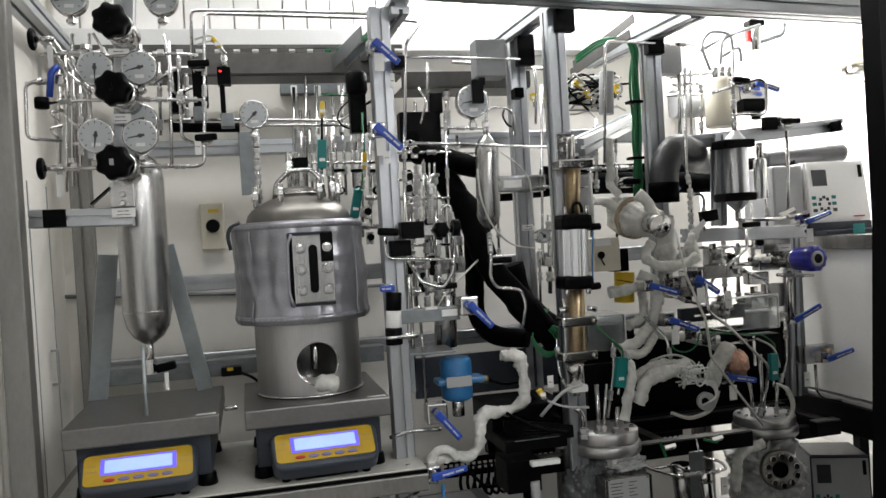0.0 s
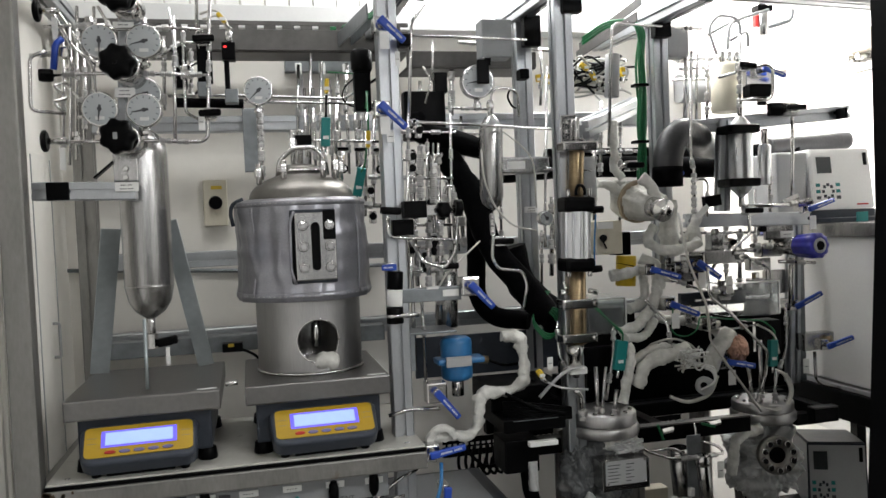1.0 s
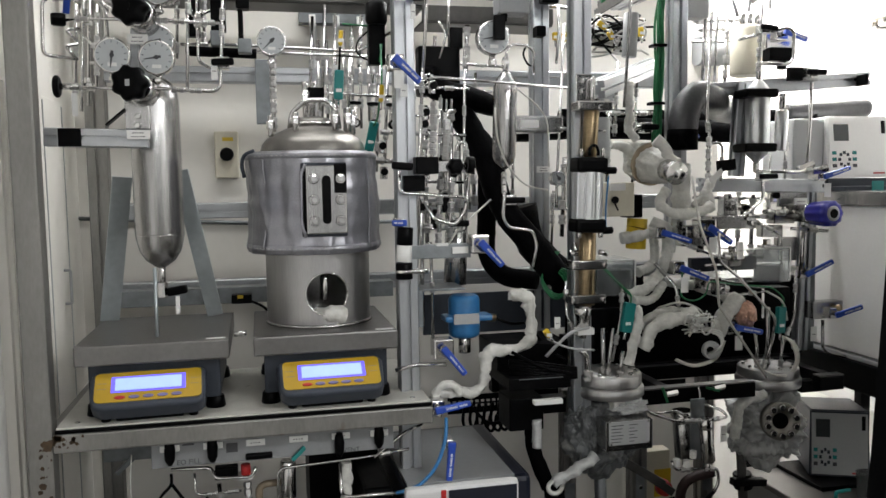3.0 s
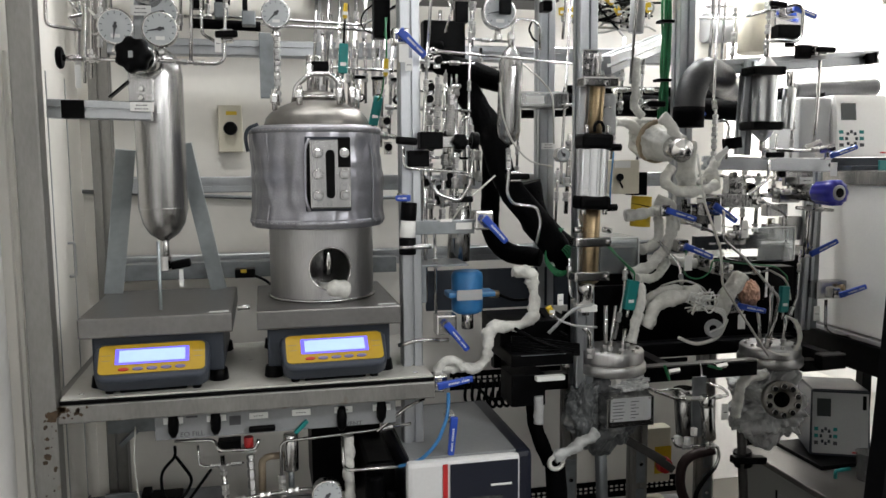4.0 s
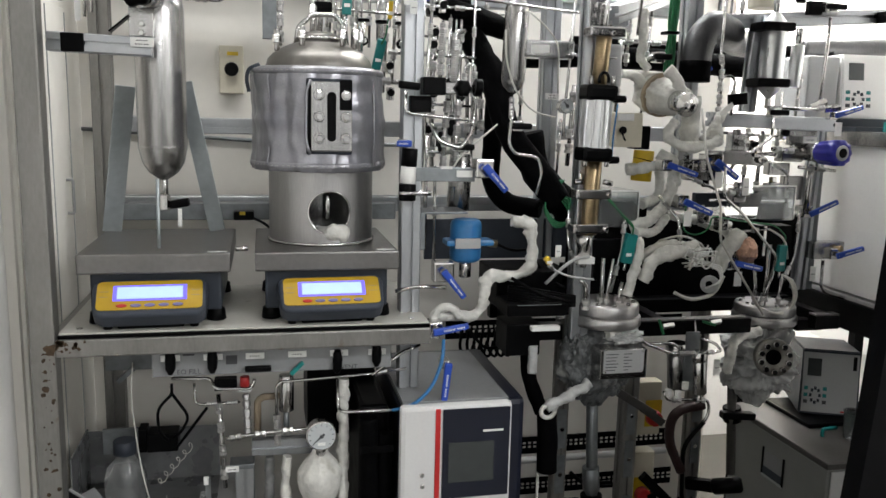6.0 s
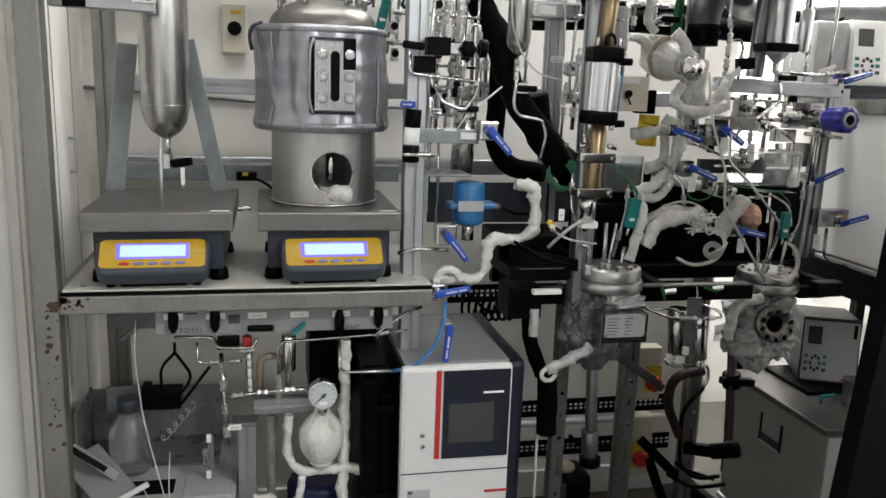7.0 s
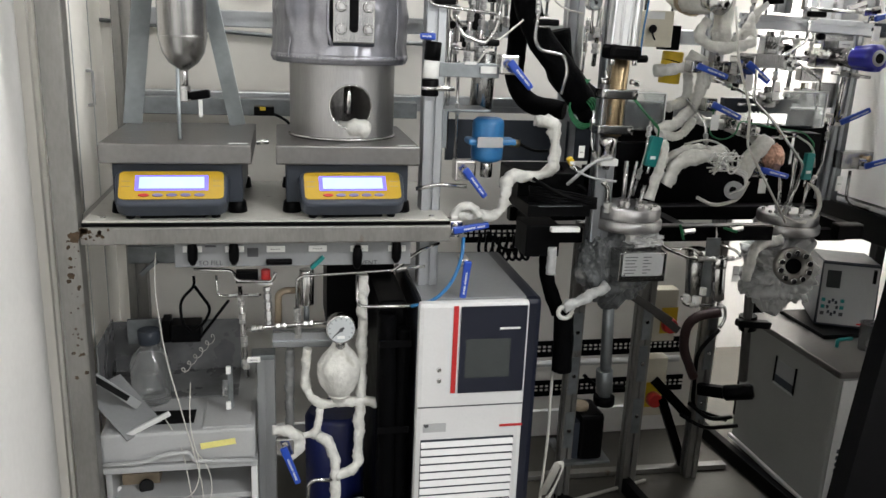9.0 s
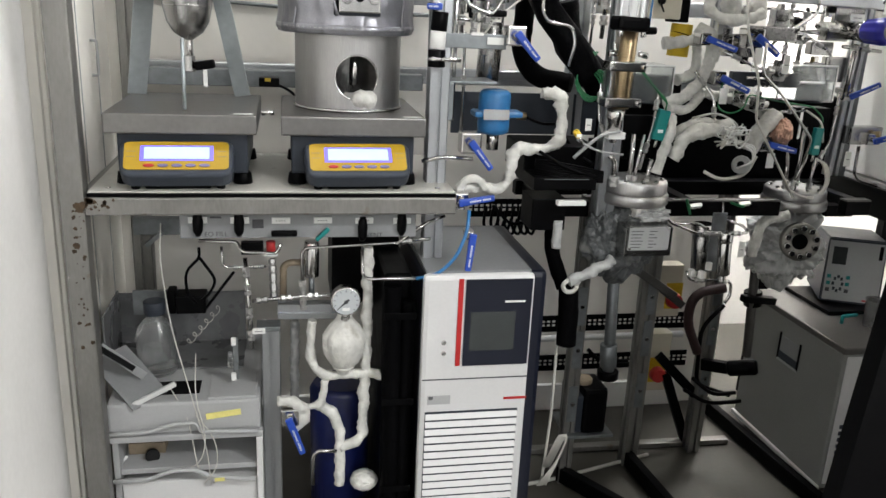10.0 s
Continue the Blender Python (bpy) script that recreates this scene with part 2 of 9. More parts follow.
def tslot(bm, p0, p1, w=0.045, h=0.045, up=(0, -1, 0)):
    """A slotted aluminium extrusion from p0 to p1."""
    p0, p1 = V(p0), V(p1)
    z = (p1 - p0).normalized()
    u = (V(up) - z * V(up).dot(z)).normalized()
    s = z.cross(u)
    g, d, e = 0.0045, 0.010, 0.0025
    def side(a, b):
        # one side's outline, a: half length, b: half depth, in (along, out)
        slots = [0.0] if a < 0.03 else [-a / 2, a / 2]
        pts = [(-a + e, b)]
        for c in slots:
            pts += [(c - g, b), (c - g, b - d), (c + g, b - d), (c + g, b)]
        return pts + [(a - e, b)]
    a, b = w / 2, h / 2
    out = [(x, y) for x, y in side(a, b)]
    out += [(y, -x) for x, y in side(b, a)]
    out += [(-x, -y) for x, y in side(a, b)]
    out += [(-y, x) for x, y in side(b, a)]
    lo = [bm.verts.new(p0 + s * x + u * y) for x, y in out]
    hi = [bm.verts.new(p1 + s * x + u * y) for x, y in out]
    n = len(out)
    for i in range(n):
        bm.faces.new((lo[i], lo[(i + 1) % n], hi[(i + 1) % n], hi[i]))
    bm.faces.new(lo[::-1])
    bm.faces.new(hi)
    return bm


def mesh_of(name, bm, material):
    bmesh.ops.recalc_face_normals(bm, faces=bm.faces)
    me = bpy.data.meshes.new(name)
    bm.to_mesh(me)
    bm.free()
    me.materials.append(material)
    return me


def part(name, bm, material, parent, label=""):
    ob = new(name, mesh_of(name, bm, material))
    ob.parent = parent
    p, off = parent, Matrix()
    while p is not None:
        off = p.matrix_basis if p.parent is None else off
        p = p.parent
    if parent.parent is None:
        ob.matrix_parent_inverse = parent.matrix_basis.inverted()
    return tagged(ob, label)


def thing(name, label, category, at=(0, 0, 0), group="", kind=""):
    ob = new(name)
    ob.empty_display_size = 0.05
    ob.location = at
    ob.matrix_basis = Matrix.Translation(at)
    return tagged(ob, label, category, group, kind)


def solid(name, bm, material, label, category="", group="", kind=""):
    return tagged(new(name, mesh_of(name, bm, material)), label, category, group, kind)


def B():
    return bmesh.new()


def struct(name, lo, hi, material, label, bev=0.0):
    return solid(name, box(B(), lo, hi, bev), material, label, "", "", "structure")


# ---- room ----
struct("floor", (-2.0, -4.7, -0.10), (3.4, 3.4, 0.0), FLOORM, "worn brownish grey vinyl floor")
struct("ceiling", (-2.0, -4.7, 2.62), (3.4, 3.4, 2.72), WHITE, "white painted ceiling over the rig")
struct("wall_back", (-0.62, 2.37, 0.0), (1.72, 2.47, 2.62), WALL, "cream painted wall behind the rig")
struct("wall_return", (1.66, 2.47, 0.0), (1.72, 3.20, 2.62), WALL, "cream painted return wall")
struct("wall_back_deep", (1.72, 3.10, 0.0), (2.75, 3.20, 2.62), WHITE, "white painted wall of the deeper recess")
struct("wall_right", (2.62, -4.7, 0.0), (2.75, 3.10, 2.62), WHITE, "white painted side wall beside the chillers")
struct("wall_left", (-0.62, 1.64, 0.0), (-0.40, 2.37, 2.62), WALL, "cream enclosure side wall with thin panel lines")
struct("wall_left_front", (-0.62, -4.7, 0.0), (-0.42, 1.64, 2.62), WHITE, "pale cream side wall next to the frame")
# unseen wall behind the camera, added grey so the steel reflects dark
struct("wall_front", (-0.62, -4.7, 0.0), (2.75, -4.6, 2.62), CASE, "unseen grey wall added to close the room")
struct("baseboard", (-0.40, 2.352, 0.0), (1.56, 2.37, 0.10), WHITE, "white baseboard along the wall")
# upright wall panels over the frame
panels = thing("wall_panel", "white ribbed panel sheets high on the wall", "", (0.9, 2.36, 2.1), "", "structure")
for i in range(26):
    x = -0.38 + i * 0.074
    part("panel", box(B(), (x, 2.345, 2.21), (x + 0.070, 2.369, 2.615), 0.003), WHITE, panels)
beam = struct("wall_trunking", (-0.40, 2.29, 2.135), (1.55, 2.368, 2.205), CASEW, "pale grey trunking fixed along the wall", 0.004)
# glowing panels at the lamps; far, left and middle ones are added fill
for nm, c, sx, sy in (("ceiling_light", (2.15, 2.80), 0.36, 0.21), ("ceiling_light", (1.75, -0.6), 0.56, 0.15), ("ceiling_light", (0.9, -3.4), 0.56, 0.26), ("ceiling_light", (0.20, 1.72), 0.46, 0.11), ("ceiling_light", (1.25, 2.20), 0.61, 0.08)):
    L = thing(nm, "flat glowing white ceiling panel, a lamp or added fill", "ceiling light", (c[0], c[1], 2.58), "ceiling lights")
    part("frame", box(B(), (c[0] - sx, c[1] - sy, 2.575), (c[0] + sx, c[1] + sy, 2.62), 0.003), CASEW, L)
    part("diffuser", box(B(), (c[0] - sx + 0.02, c[1] - sy + 0.02, 2.565), (c[0] + sx - 0.02, c[1] + sy - 0.02, 2.574), 0.002), PANELGLOW, L, "glowing white diffuser")
# ---- frame of the left bay ----
fr = thing("equipment_rig", "dull stainless steel rig frame with rust at the joints", "frame", (0, 1.9, 0))
part("post", box(B(), (-0.362, 1.56, 0), (-0.312, 1.61, 2.12), 0.005), FRAME, fr, "front upright with brown rust marks")
part("post", tslot(B(), (-0.312, 2.225, 0), (-0.312, 2.225, 2.12), 0.055, 0.05), FRAME, fr)
part("rail", box(B(), (-0.312, 1.562, 0.966), (0.500, 1.60, 1.006), 0.004), FRAME, fr, "front shelf rail")
part("rail", box(B(), (-0.335, 1.61, 0.966), (-0.31, 2.20, 1.004), 0.003), FRAME, fr)
for z0 in (1.815, 1.425, 1.20):
    part("rail", tslot(B(), (-0.285, 2.225, z0 + 0.023), (1.50, 2.225, z0 + 0.023), 0.045, 0.045), ALU, fr)
part("top_rail", tslot(B(), (-0.36, 1.585, 2.157), (1.95, 1.585, 2.060), 0.05, 0.07), ALU, fr, "long aluminium top rail")
part("top_rail", tslot(B(), (-0.335, 1.61, 2.13), (-0.335, 2.35, 2.13), 0.05, 0.05, (0, 0, 1)), ALU, fr)
for x, y in ((0.467, 1.685), (0.917, 1.70), (0.925, 2.02), (1.305, 1.92)):
    part("post", tslot(B(), (x, y, 1.33 if x > 1.2 else 0.93 if y > 1.69 else 0.0), (x, y, 2.092), 0.048, 0.048), ALU, fr, "slotted aluminium upright")
for x, z in ((0.512, 2.088), (0.917, 2.112), (1.288, 2.082)):
    part("cross_rail", tslot(B(), (x, 1.625, z), (x, 2.28, z + 0.012), 0.045, 0.045, (0, 0, 1)), ALU, fr, "slotted aluminium rail running to the wall")
part("cross_rail", tslot(B(), (0.972, 1.720, 1.749), (1.355, 2.150, 1.878), 0.045, 0.045, (0, 0, 1)), ALU, fr)
part("cross_rail", tslot(B(), (1.370, 1.900, 1.770), (1.923, 1.900, 1.811), 0.04, 0.04), ALU, fr)
part("end_cap", box(B(), (1.883, 1.895, 1.787), (1.873, 1.840, 1.819), 0.003), BLACK, fr, "black plastic end cap")
part("cross_rail", tslot(B(), (1.372, 1.900, 1.501), (1.773, 1.900, 1.492), 0.04, 0.04), ALU, fr)
for a, b in (((0.911, 1.660, 2.036), (0.963, 1.660, 2.096)), ((0.911, 1.950, 2.015), (0.962, 1.950, 2.103)), ((1.270, 1.860, 2.025), (1.321, 1.860, 2.081))):
    part("bracket", box(B(), (a[0], a[1], a[2]), (b[0], b[1] + 0.03, b[2]), 0.003), BLACK, fr, "black corner bracket")
part("rust_stain", lathe(B(), (-0.322, 1.5595, 0.985), (0, -1, 0), [(0.020, -0.001), (0.019, 0.0012)], 18, lambda a, z: 0.6 + 0.5 * noise.noise((cos(a) * 2, sin(a) * 2, 1))), RUST, fr, "brown rust patch")
part("rust_stain", lathe(B(), (-0.335, 1.5595, 0.90), (0, -1, 0), [(0.013, -0.001), (0.012, 0.0012)], 18, lambda a, z: (0.6 + 0.5 * noise.noise((cos(a) * 2, sin(a) * 2, 4)))), RUST, fr)
rr = random.Random(5)
for k in range(60):
    x, z = (-0.345 + rr.uniform(0, 0.03), 0.66 + rr.uniform(0, 0.33)) if k % 2 else (-0.31 + rr.uniform(0, 0.085) * rr.random(), rr.uniform(0.978, 1.002))
    s0 = rr.uniform(0.0015, 0.007)
    part("rust_stain", lathe(B(), (x, 1.5605 if k % 2 else 1.5625, z), (0, -1, 0), [(s0, 0), (s0 * 0.9, 0.0012)], 12, lambda a, zz, q=k: 0.7 + 0.6 * noise.noise((cos(a) * 2, sin(a) * 2, q * 1.7))), RUST, fr)

shelf = thing("shelf_board", "pale grey laminated shelf board carrying two scales", "shelf", (0.1, 1.8, 1.0))
part("board", box(B(), (-0.308, 1.566, 1.006), (0.498, 2.03, 1.014), 0.001), BLACK, shelf, "dark board edge")
part("sheet", box(B(), (-0.306, 1.569, 1.0145), (0.496, 2.027, 1.019), 0.001), SHEET, shelf)
for x in (-0.27, 0.46):
    part("screw", cyl(B(), (x, 1.60, 1.0185), (x, 1.60, 1.0215), 0.006), STEEL, shelf)

# side wall details
gl = thing("side_panel", "cream side door panel with recessed pull handle", "", (-0.39, 1.9, 1.0), "", "structure")
for y0, y1 in ((1.66, 1.90), (1.905, 2.18)):
    part("panel", box(B(), (-0.402, y0, 0.05), (-0.392, y1, 1.75), 0.002), WALL, gl)
for y in (1.70, 1.965, 2.165):
    part("seam", box(B(), (-0.3915, y, 0.3), (-0.3895, y + 0.004, 1.74), 0), CASE, gl)
part("handle", sweep(B(), filleted([(-0.391, 2.10, 1.30), (-0.375, 2.10, 1.30), (-0.375, 2.10, 1.21), (-0.391, 2.10, 1.21)], 0.006), 0.004, 6), CASE, gl)
part("handle", sweep(B(), filleted([(-0.391, 1.75, 1.34), (-0.375, 1.75, 1.34), (-0.375, 1.75, 1.22), (-0.391, 1.75, 1.22)], 0.006), 0.004, 6), CASE, gl)


# ---- scales ----
def scale_platform(x0, x1, lab):
    t = thing("bench_scale", lab, "scale", (x0, 1.8, 1.019), "bench scales")
    part("platform", box(B(), (x0, 1.607, 1.137), (x1, 1.995, 1.181), 0.004), PLATFORM, t, "brushed steel weighing platform")
    part("base", box(B(), (x0 + 0.022, 1.635, 1.045), (x1 - 0.022, 1.965, 1.1365), 0.006), DARK, t, "dark painted base")
    for x in (x0 + 0.035, x1 - 0.035):
        for y in (1.655, 1.945):
            part("foot", cyl(B(), (x, y, 1.0195), (x, y, 1.046), 0.022, 0.019), BLACK, t)
    part("sticker", box(B(), (x1 - 0.05, 1.62, 1.1812), (x1 - 0.008, 1.632, 1.1822), 0), LABEL, t)
    return t


scale_platform(-0.274, 0.049, "bench scale with steel platform under the tall cylinder")
scale_platform(0.102, 0.429, "bench scale with steel platform under the jacketed vessel")


def indicator(x, y, turn):
    t = thing("scale_indicator", "amber and dark grey scale indicator with lit display", "indicator", (0, 0, 0), "scale indicators")
    tilt = pose(0, 0, 0.014, -46, 0, 0) @ Matrix.Diagonal((1.03, 1, 0.75, 1))
    w, h = 0.118, 0.074

    def bx(lo, hi, bev):
        bm = B()
        box(bm, lo, hi, bev)
        bm.transform(tilt)
        return bm
    # local: x right, z up the face, -y out of the face
    def face(lo, hi, bev=0.0):
        return bx((lo[0], -0.026 - hi[2], lo[1]), (hi[0], -0.026 - lo[2], hi[1]), bev)
    def slab(x0, x1, z0, z1, ya, yb, rad, soft=0.0, waist=0.0):
        """A rounded plate in the plane of the face, from depth ya to yb."""
        bm = B()
        ring = []
        for cx_, cz_, a0 in ((x1 - rad, z1 - rad, 0), (x0 + rad, z1 - rad, 90), (x0 + rad, z0 + rad, 180), (x1 - rad, z0 + rad, 270)):
            for k in range(7):
                a = radians(a0 + 15 * k)
                ring.append((cx_ + rad * cos(a), cz_ + rad * sin(a)))
        ring = [(x * (1 - waist * (z1 - z) / (z1 - z0)), z) for x, z in ring]
        f = bm.faces.new([bm.verts.new((x, ya, z)) for x, z in ring])
        g = bmesh.ops.extrude_face_region(bm, geom=[f])["geom"]
        for v in g:
            if isinstance(v, bmesh.types.BMVert):
                v.co.y = yb
        if soft:
            rim = [e for e in bm.edges if abs(e.verts[0].co.y - yb) < 1e-6 and abs(e.verts[1].co.y - yb) < 1e-6]
            bmesh.ops.bevel(bm, geom=rim, offset=soft, segments=4, affect="EDGES", profile=0.5)
        bm.transform(tilt)
        return bm
    part("housing", slab(-w, w, 0.009, 0.137, 0.014, -0.026, 0.026, 0.009, 0.05), INDBODY, t, "slate grey rounded housing")
    part("front_panel", slab(-w + 0.012, w - 0.012, 0.030, 0.127, -0.024, -0.0278, 0.012), AMBER, t, "amber membrane panel")
    part("display", face((-0.074, 0.060, 0.0015), (0.074, 0.112, 0.003)), LCDRIM, t, "blue display surround")
    part("screen", face((-0.066, 0.066, 0.003), (0.066, 0.106, 0.0036)), LCD, t, "glowing pale blue screen")
    for i in range(5):
        c = -0.056 + i * 0.028
        bm = lathe(B(), (c, -0.028, 0.043), (0, -1, 0), [(0.011, 0), (0.011, 0.0015), (0.008, 0.002)], 14)
        for v in bm.verts:
            v.co.z = 0.043 + (v.co.z - 0.043) * 0.5
        bm.transform(tilt)
        part("button", bm, RED if i == 0 else LILAC, t)
    for s in (-1, 1):
        for zz in (0.074, 0.092):
            part("side_mark", face((s * 0.092 - 0.009, zz, 0.0018), (s * 0.092 + 0.009, zz + 0.0016, 0.0022)), TANPLATE, t)
        part("foot", cyl(B(), (s * 0.09, 0.03, 0.0), (s * 0.09, 0.03, 0.030), 0.010, 0.009), BLACK, t)
    part("stand", box(B(), (-0.07, 0.02, 0.001), (0.07, 0.06, 0.05), 0.004), BLACK, t)
    t.matrix_basis = pose(x, y, 1.0192, 0, 0, turn)
    return t


ia = indicator(-0.120, 1.566, 2)
ib = copy_thing(ia, pose(0.274, 1.566, 1.0192, 0, 0, 2))

# ---- tall cylinder on the left scale ----
tk = thing("sample_cylinder", "tall polished steel gas cylinder with domed ends", "cylinder", (-0.095, 1.80, 1.181))
cx, cy, r = -0.108, 1.80, 0.056
prof = [(0.006, 1.325), (0.016, 1.332), (0.034, 1.345), (0.048, 1.368), (r, 1.405), (r, 1.715), (0.052, 1.742), (0.040, 1.764), (0.022, 1.778), (0.006, 1.783)]
part("shell", lathe(B(), (cx, cy, 0), (0, 0, 1), prof, 40), BRUSHED, tk)
part("weld_seam", lathe(B(), (cx, cy, 1.404), (0, 0, 1), [(r, 0), (r + 0.0012, 0.002), (r, 0.004)], 40), STEEL, tk)
part("neck", cyl(B(), (cx, cy, 1.29), (cx, cy, 1.33), 0.009), STEEL, tk)
part("valve", cyl(B(), (cx, cy, 1.255), (cx, cy, 1.292), 0.013, None, 6), STEEL, tk)
part("valve_knob", bar(B(), (cx + 0.012, cy - 0.01, 1.268), (cx + 0.058, cy - 0.015, 1.276), 0.020, 0.020, (0, -1, 0), 0.005), BLACK, tk, "black valve grip")
part("drain_tube", sweep(B(), [(-0.113, 1.715, 1.335), (-0.109, 1.670, 1.183)], 0.0042, 8), STRAP, tk)
part("strap", bar(B(), (-0.255, 1.945, 1.183), (-0.196, 1.86, 1.545), 0.046, 0.005, (0.35, -1, 0.1), 0.001), STRAP, tk, "flat leaning side strap")
part("strap", bar(B(), (0.004, 1.945, 1.183), (-0.066, 1.90, 1.56), 0.040, 0.006, (-0.15, -1, 0.1), 0.001), STRAP, tk, "flat leaning side strap")
part("tag", box(B(), (-0.071, 1.720, 1.267), (-0.062, 1.722, 1.227), 0), LABEL, tk, "white hanging tag")


# ---- jacketed vessel on the right scale ----
vs = thing("jacketed_vessel", "steel pressure vessel in a silver cloth jacket", "vessel", (0.265, 1.80, 1.181))
vx, vy = 0.263, 1.80


def creased(amount, seed):
    return lambda a, z: 1 + amount * noise.noise((cos(a) * 2.2, sin(a) * 2.2, z * 9 + seed)) + amount * 0.8 * noise.noise((cos(a) * 7, sin(a) * 7, z * 16 + seed))


def skirt_shell(radius, z0, z1, hole_r):
    """An upright cylinder wall with a round hole cut in its front."""
    bm = B()
    n, rows = 168, 44
    hx, hz = 0.012, 1.262
    g = [[bm.verts.new((vx + radius * sin(2 * pi * i / n), vy - radius * cos(2 * pi * i / n), z0 + (z1 - z0) * j / rows)) for i in range(n)] for j in range(rows + 1)]
    def off(p):
        a = math.atan2(p.x - vx, -(p.y - vy)) * radius - hx
        return a, p.z - hz
    for j in range(rows):
        for i in range(n):
            q = (g[j][i], g[j][(i + 1) % n], g[j + 1][(i + 1) % n], g[j + 1][i])
            c = (q[0].co + q[2].co) / 2
            a, b = off(c)
            if c.y > vy or math.hypot(a, b) > hole_r:
                bm.faces.new(q).smooth = True
    for v in [v for v in bm.verts if v.is_boundary and z0 + 0.001 < v.co.z < z1 - 0.001]:
        a, b = off(v.co)
        k = hole_r / math.hypot(a, b)
        ang = (a * k + hx) / radius
        v.co = (vx + radius * sin(ang), vy - radius * cos(ang), hz + b * k)
    bmesh.ops.delete(bm, geom=[v for v in bm.verts if not v.link_faces], context="VERTS")
    return bm


base = lathe(B(), (vx, vy, 1.1815), (0, 0, 1), [(0.126, 0), (0.131, 0.001), (0.131, 0.006), (0.1275, 0.008)], 56)
skirt = part("skirt", skirt_shell(0.127, 1.183, 1.372, 0.050), SKIRT, vs, "bare steel skirt with a round opening")
part("skirt_lining", skirt_shell(0.123, 1.183, 1.372, 0.050), BRUSHED, skirt)
part("foot_ring", base, BRUSHED, skirt)
part("bottom_head", lathe(B(), (vx, vy, 1.30), (0, 0, 1), [(0.004, 0), (0.06, 0.012), (0.10, 0.04), (0.118, 0.072)], 40), BRUSHED, vs, "dished vessel bottom inside the skirt")
ring = B()
N = 32
pts = []
for i in range(N + 1):
    a = 2 * pi * i / N
    ang = (0.012 + 0.0505 * cos(a)) / 0.127
    pts.append((vx + 0.1265 * sin(ang), vy - 0.1265 * cos(ang), 1.262 + 0.0505 * sin(a)))
sweep(ring, pts, 0.0022, 6)
part("opening_rim", ring, STEEL, skirt)
part("outlet_pipe", cyl(B(), (vx + 0.010, vy - 0.06, 1.24), (vx + 0.012, vy - 0.06, 1.312), 0.012), STEEL, skirt)
part("wrapped_valve", sweep(B(), [(vx - 0.012, vy - 0.095, 1.208), (vx + 0.02, vy - 0.118, 1.214), (vx + 0.05, vy - 0.108, 1.206)], 0.021, 10, 0.6), WRAP, skirt, "crumpled foil round the outlet")
JX = vx - 0.006


def draped(seed, z0=1.357, z1=1.598):
    """Heavy quilted cloth: sagging dents, upright folds and a fluttering lower hem."""
    def k(a, z):
        h = (z - z0) / (z1 - z0)
        u, w = cos(a), sin(a)
        dent = 0.052 * noise.noise((u * 1.9, w * 1.9, z * 8 + seed))
        crease = 0.022 * max(0, 1 - 5 * abs(noise.noise((u * 3 + z * 4, w * 3, z * 9 + seed))))
        fold = crease + 0.034 * noise.noise((u * 5, w * 5, z * 4 + seed)) + 0.010 * noise.noise((u * 15, w * 15, z * 30))
        flare = 0.020 * max(0, 0.25 - h) / 0.25 * (1 + 0.7 * noise.noise((u * 5, w * 5, 2)))
        return 1 + dent + fold + flare
    return k


rows = [(0.128, 1.362), (0.146, 1.357), (0.155, 1.359)] + [(0.1565 + 0.001 * sin(i), 1.366 + 0.0075 * i) for i in range(30)] + [(0.153, 1.594), (0.142, 1.599), (0.126, 1.600)]
jk = part("jacket", lathe(B(), (JX, vy, 0), (0, 0, 1), rows, 160, draped(3)), FOIL, vs, "silver insulating cloth jacket, creased")
for za, zb2 in ((1.364, 1.380), (1.580, 1.594)):
    part("hem", lathe(B(), (JX, vy, 0), (0, 0, 1), [(0.155, za), (0.1585, za + 0.002), (0.1590, (za + zb2) / 2), (0.1585, zb2 - 0.002), (0.155, zb2)], 160, draped(3)), FOIL, jk, "folded hem of the jacket")
    for i in range(30):
        a = -pi / 2 + (i - 15) * 0.085
        rad = 0.1592 * draped(3)(a, (za + zb2) / 2)
        q = V((JX + rad * cos(a), vy + rad * sin(a), (za + zb2) / 2))
        part("stitch", bar(B(), q - V((0.003 * -sin(a), 0.003 * cos(a), 0)), q + V((0.003 * -sin(a), 0.003 * cos(a), 0)), 0.0018, 0.0018, (cos(a), sin(a), 0), 0), CASE, jk)
for a0 in (-0.70, -2.42):
    pts = [(JX + 0.1580 * draped(3)(a0, z) * cos(a0), vy + 0.1580 * draped(3)(a0, z) * sin(a0), z) for z in [1.37 + 0.011 * i for i in range(20)]]
    part("seam", sweep(B(), pts, 0.0022, 6), FOIL, jk, "raised upright seam")
dome = [(0.129, 1.590), (0.127, 1.604), (0.123, 1.618), (0.112, 1.631), (0.090, 1.645), (0.062, 1.657), (0.050, 1.660), (0.049, 1.674), (0.044, 1.679), (0.030, 1.684), (0.004, 1.687)]
part("lid", lathe(B(), (vx - 0.004, vy, 0), (0, 0, 1), dome, 64), DULL, vs, "shallow domed steel lid")
part("lid_ring", lathe(B(), (vx - 0.004, vy, 1.664), (0, 0, 1), [(0.049, 0), (0.053, 0.001), (0.053, 0.006), (0.049, 0.007)], 48), STEEL, vs)
part("lid_handle", sweep(B(), filleted([(vx - 0.060, vy - 0.02, 1.655), (vx - 0.055, vy - 0.02, 1.692), (vx - 0.022, vy - 0.02, 1.723), (vx + 0.034, vy - 0.02, 1.724), (vx + 0.055, vy - 0.02, 1.697), (vx + 0.060, vy - 0.02, 1.655)], 0.012), 0.006, 8), STEEL, vs)
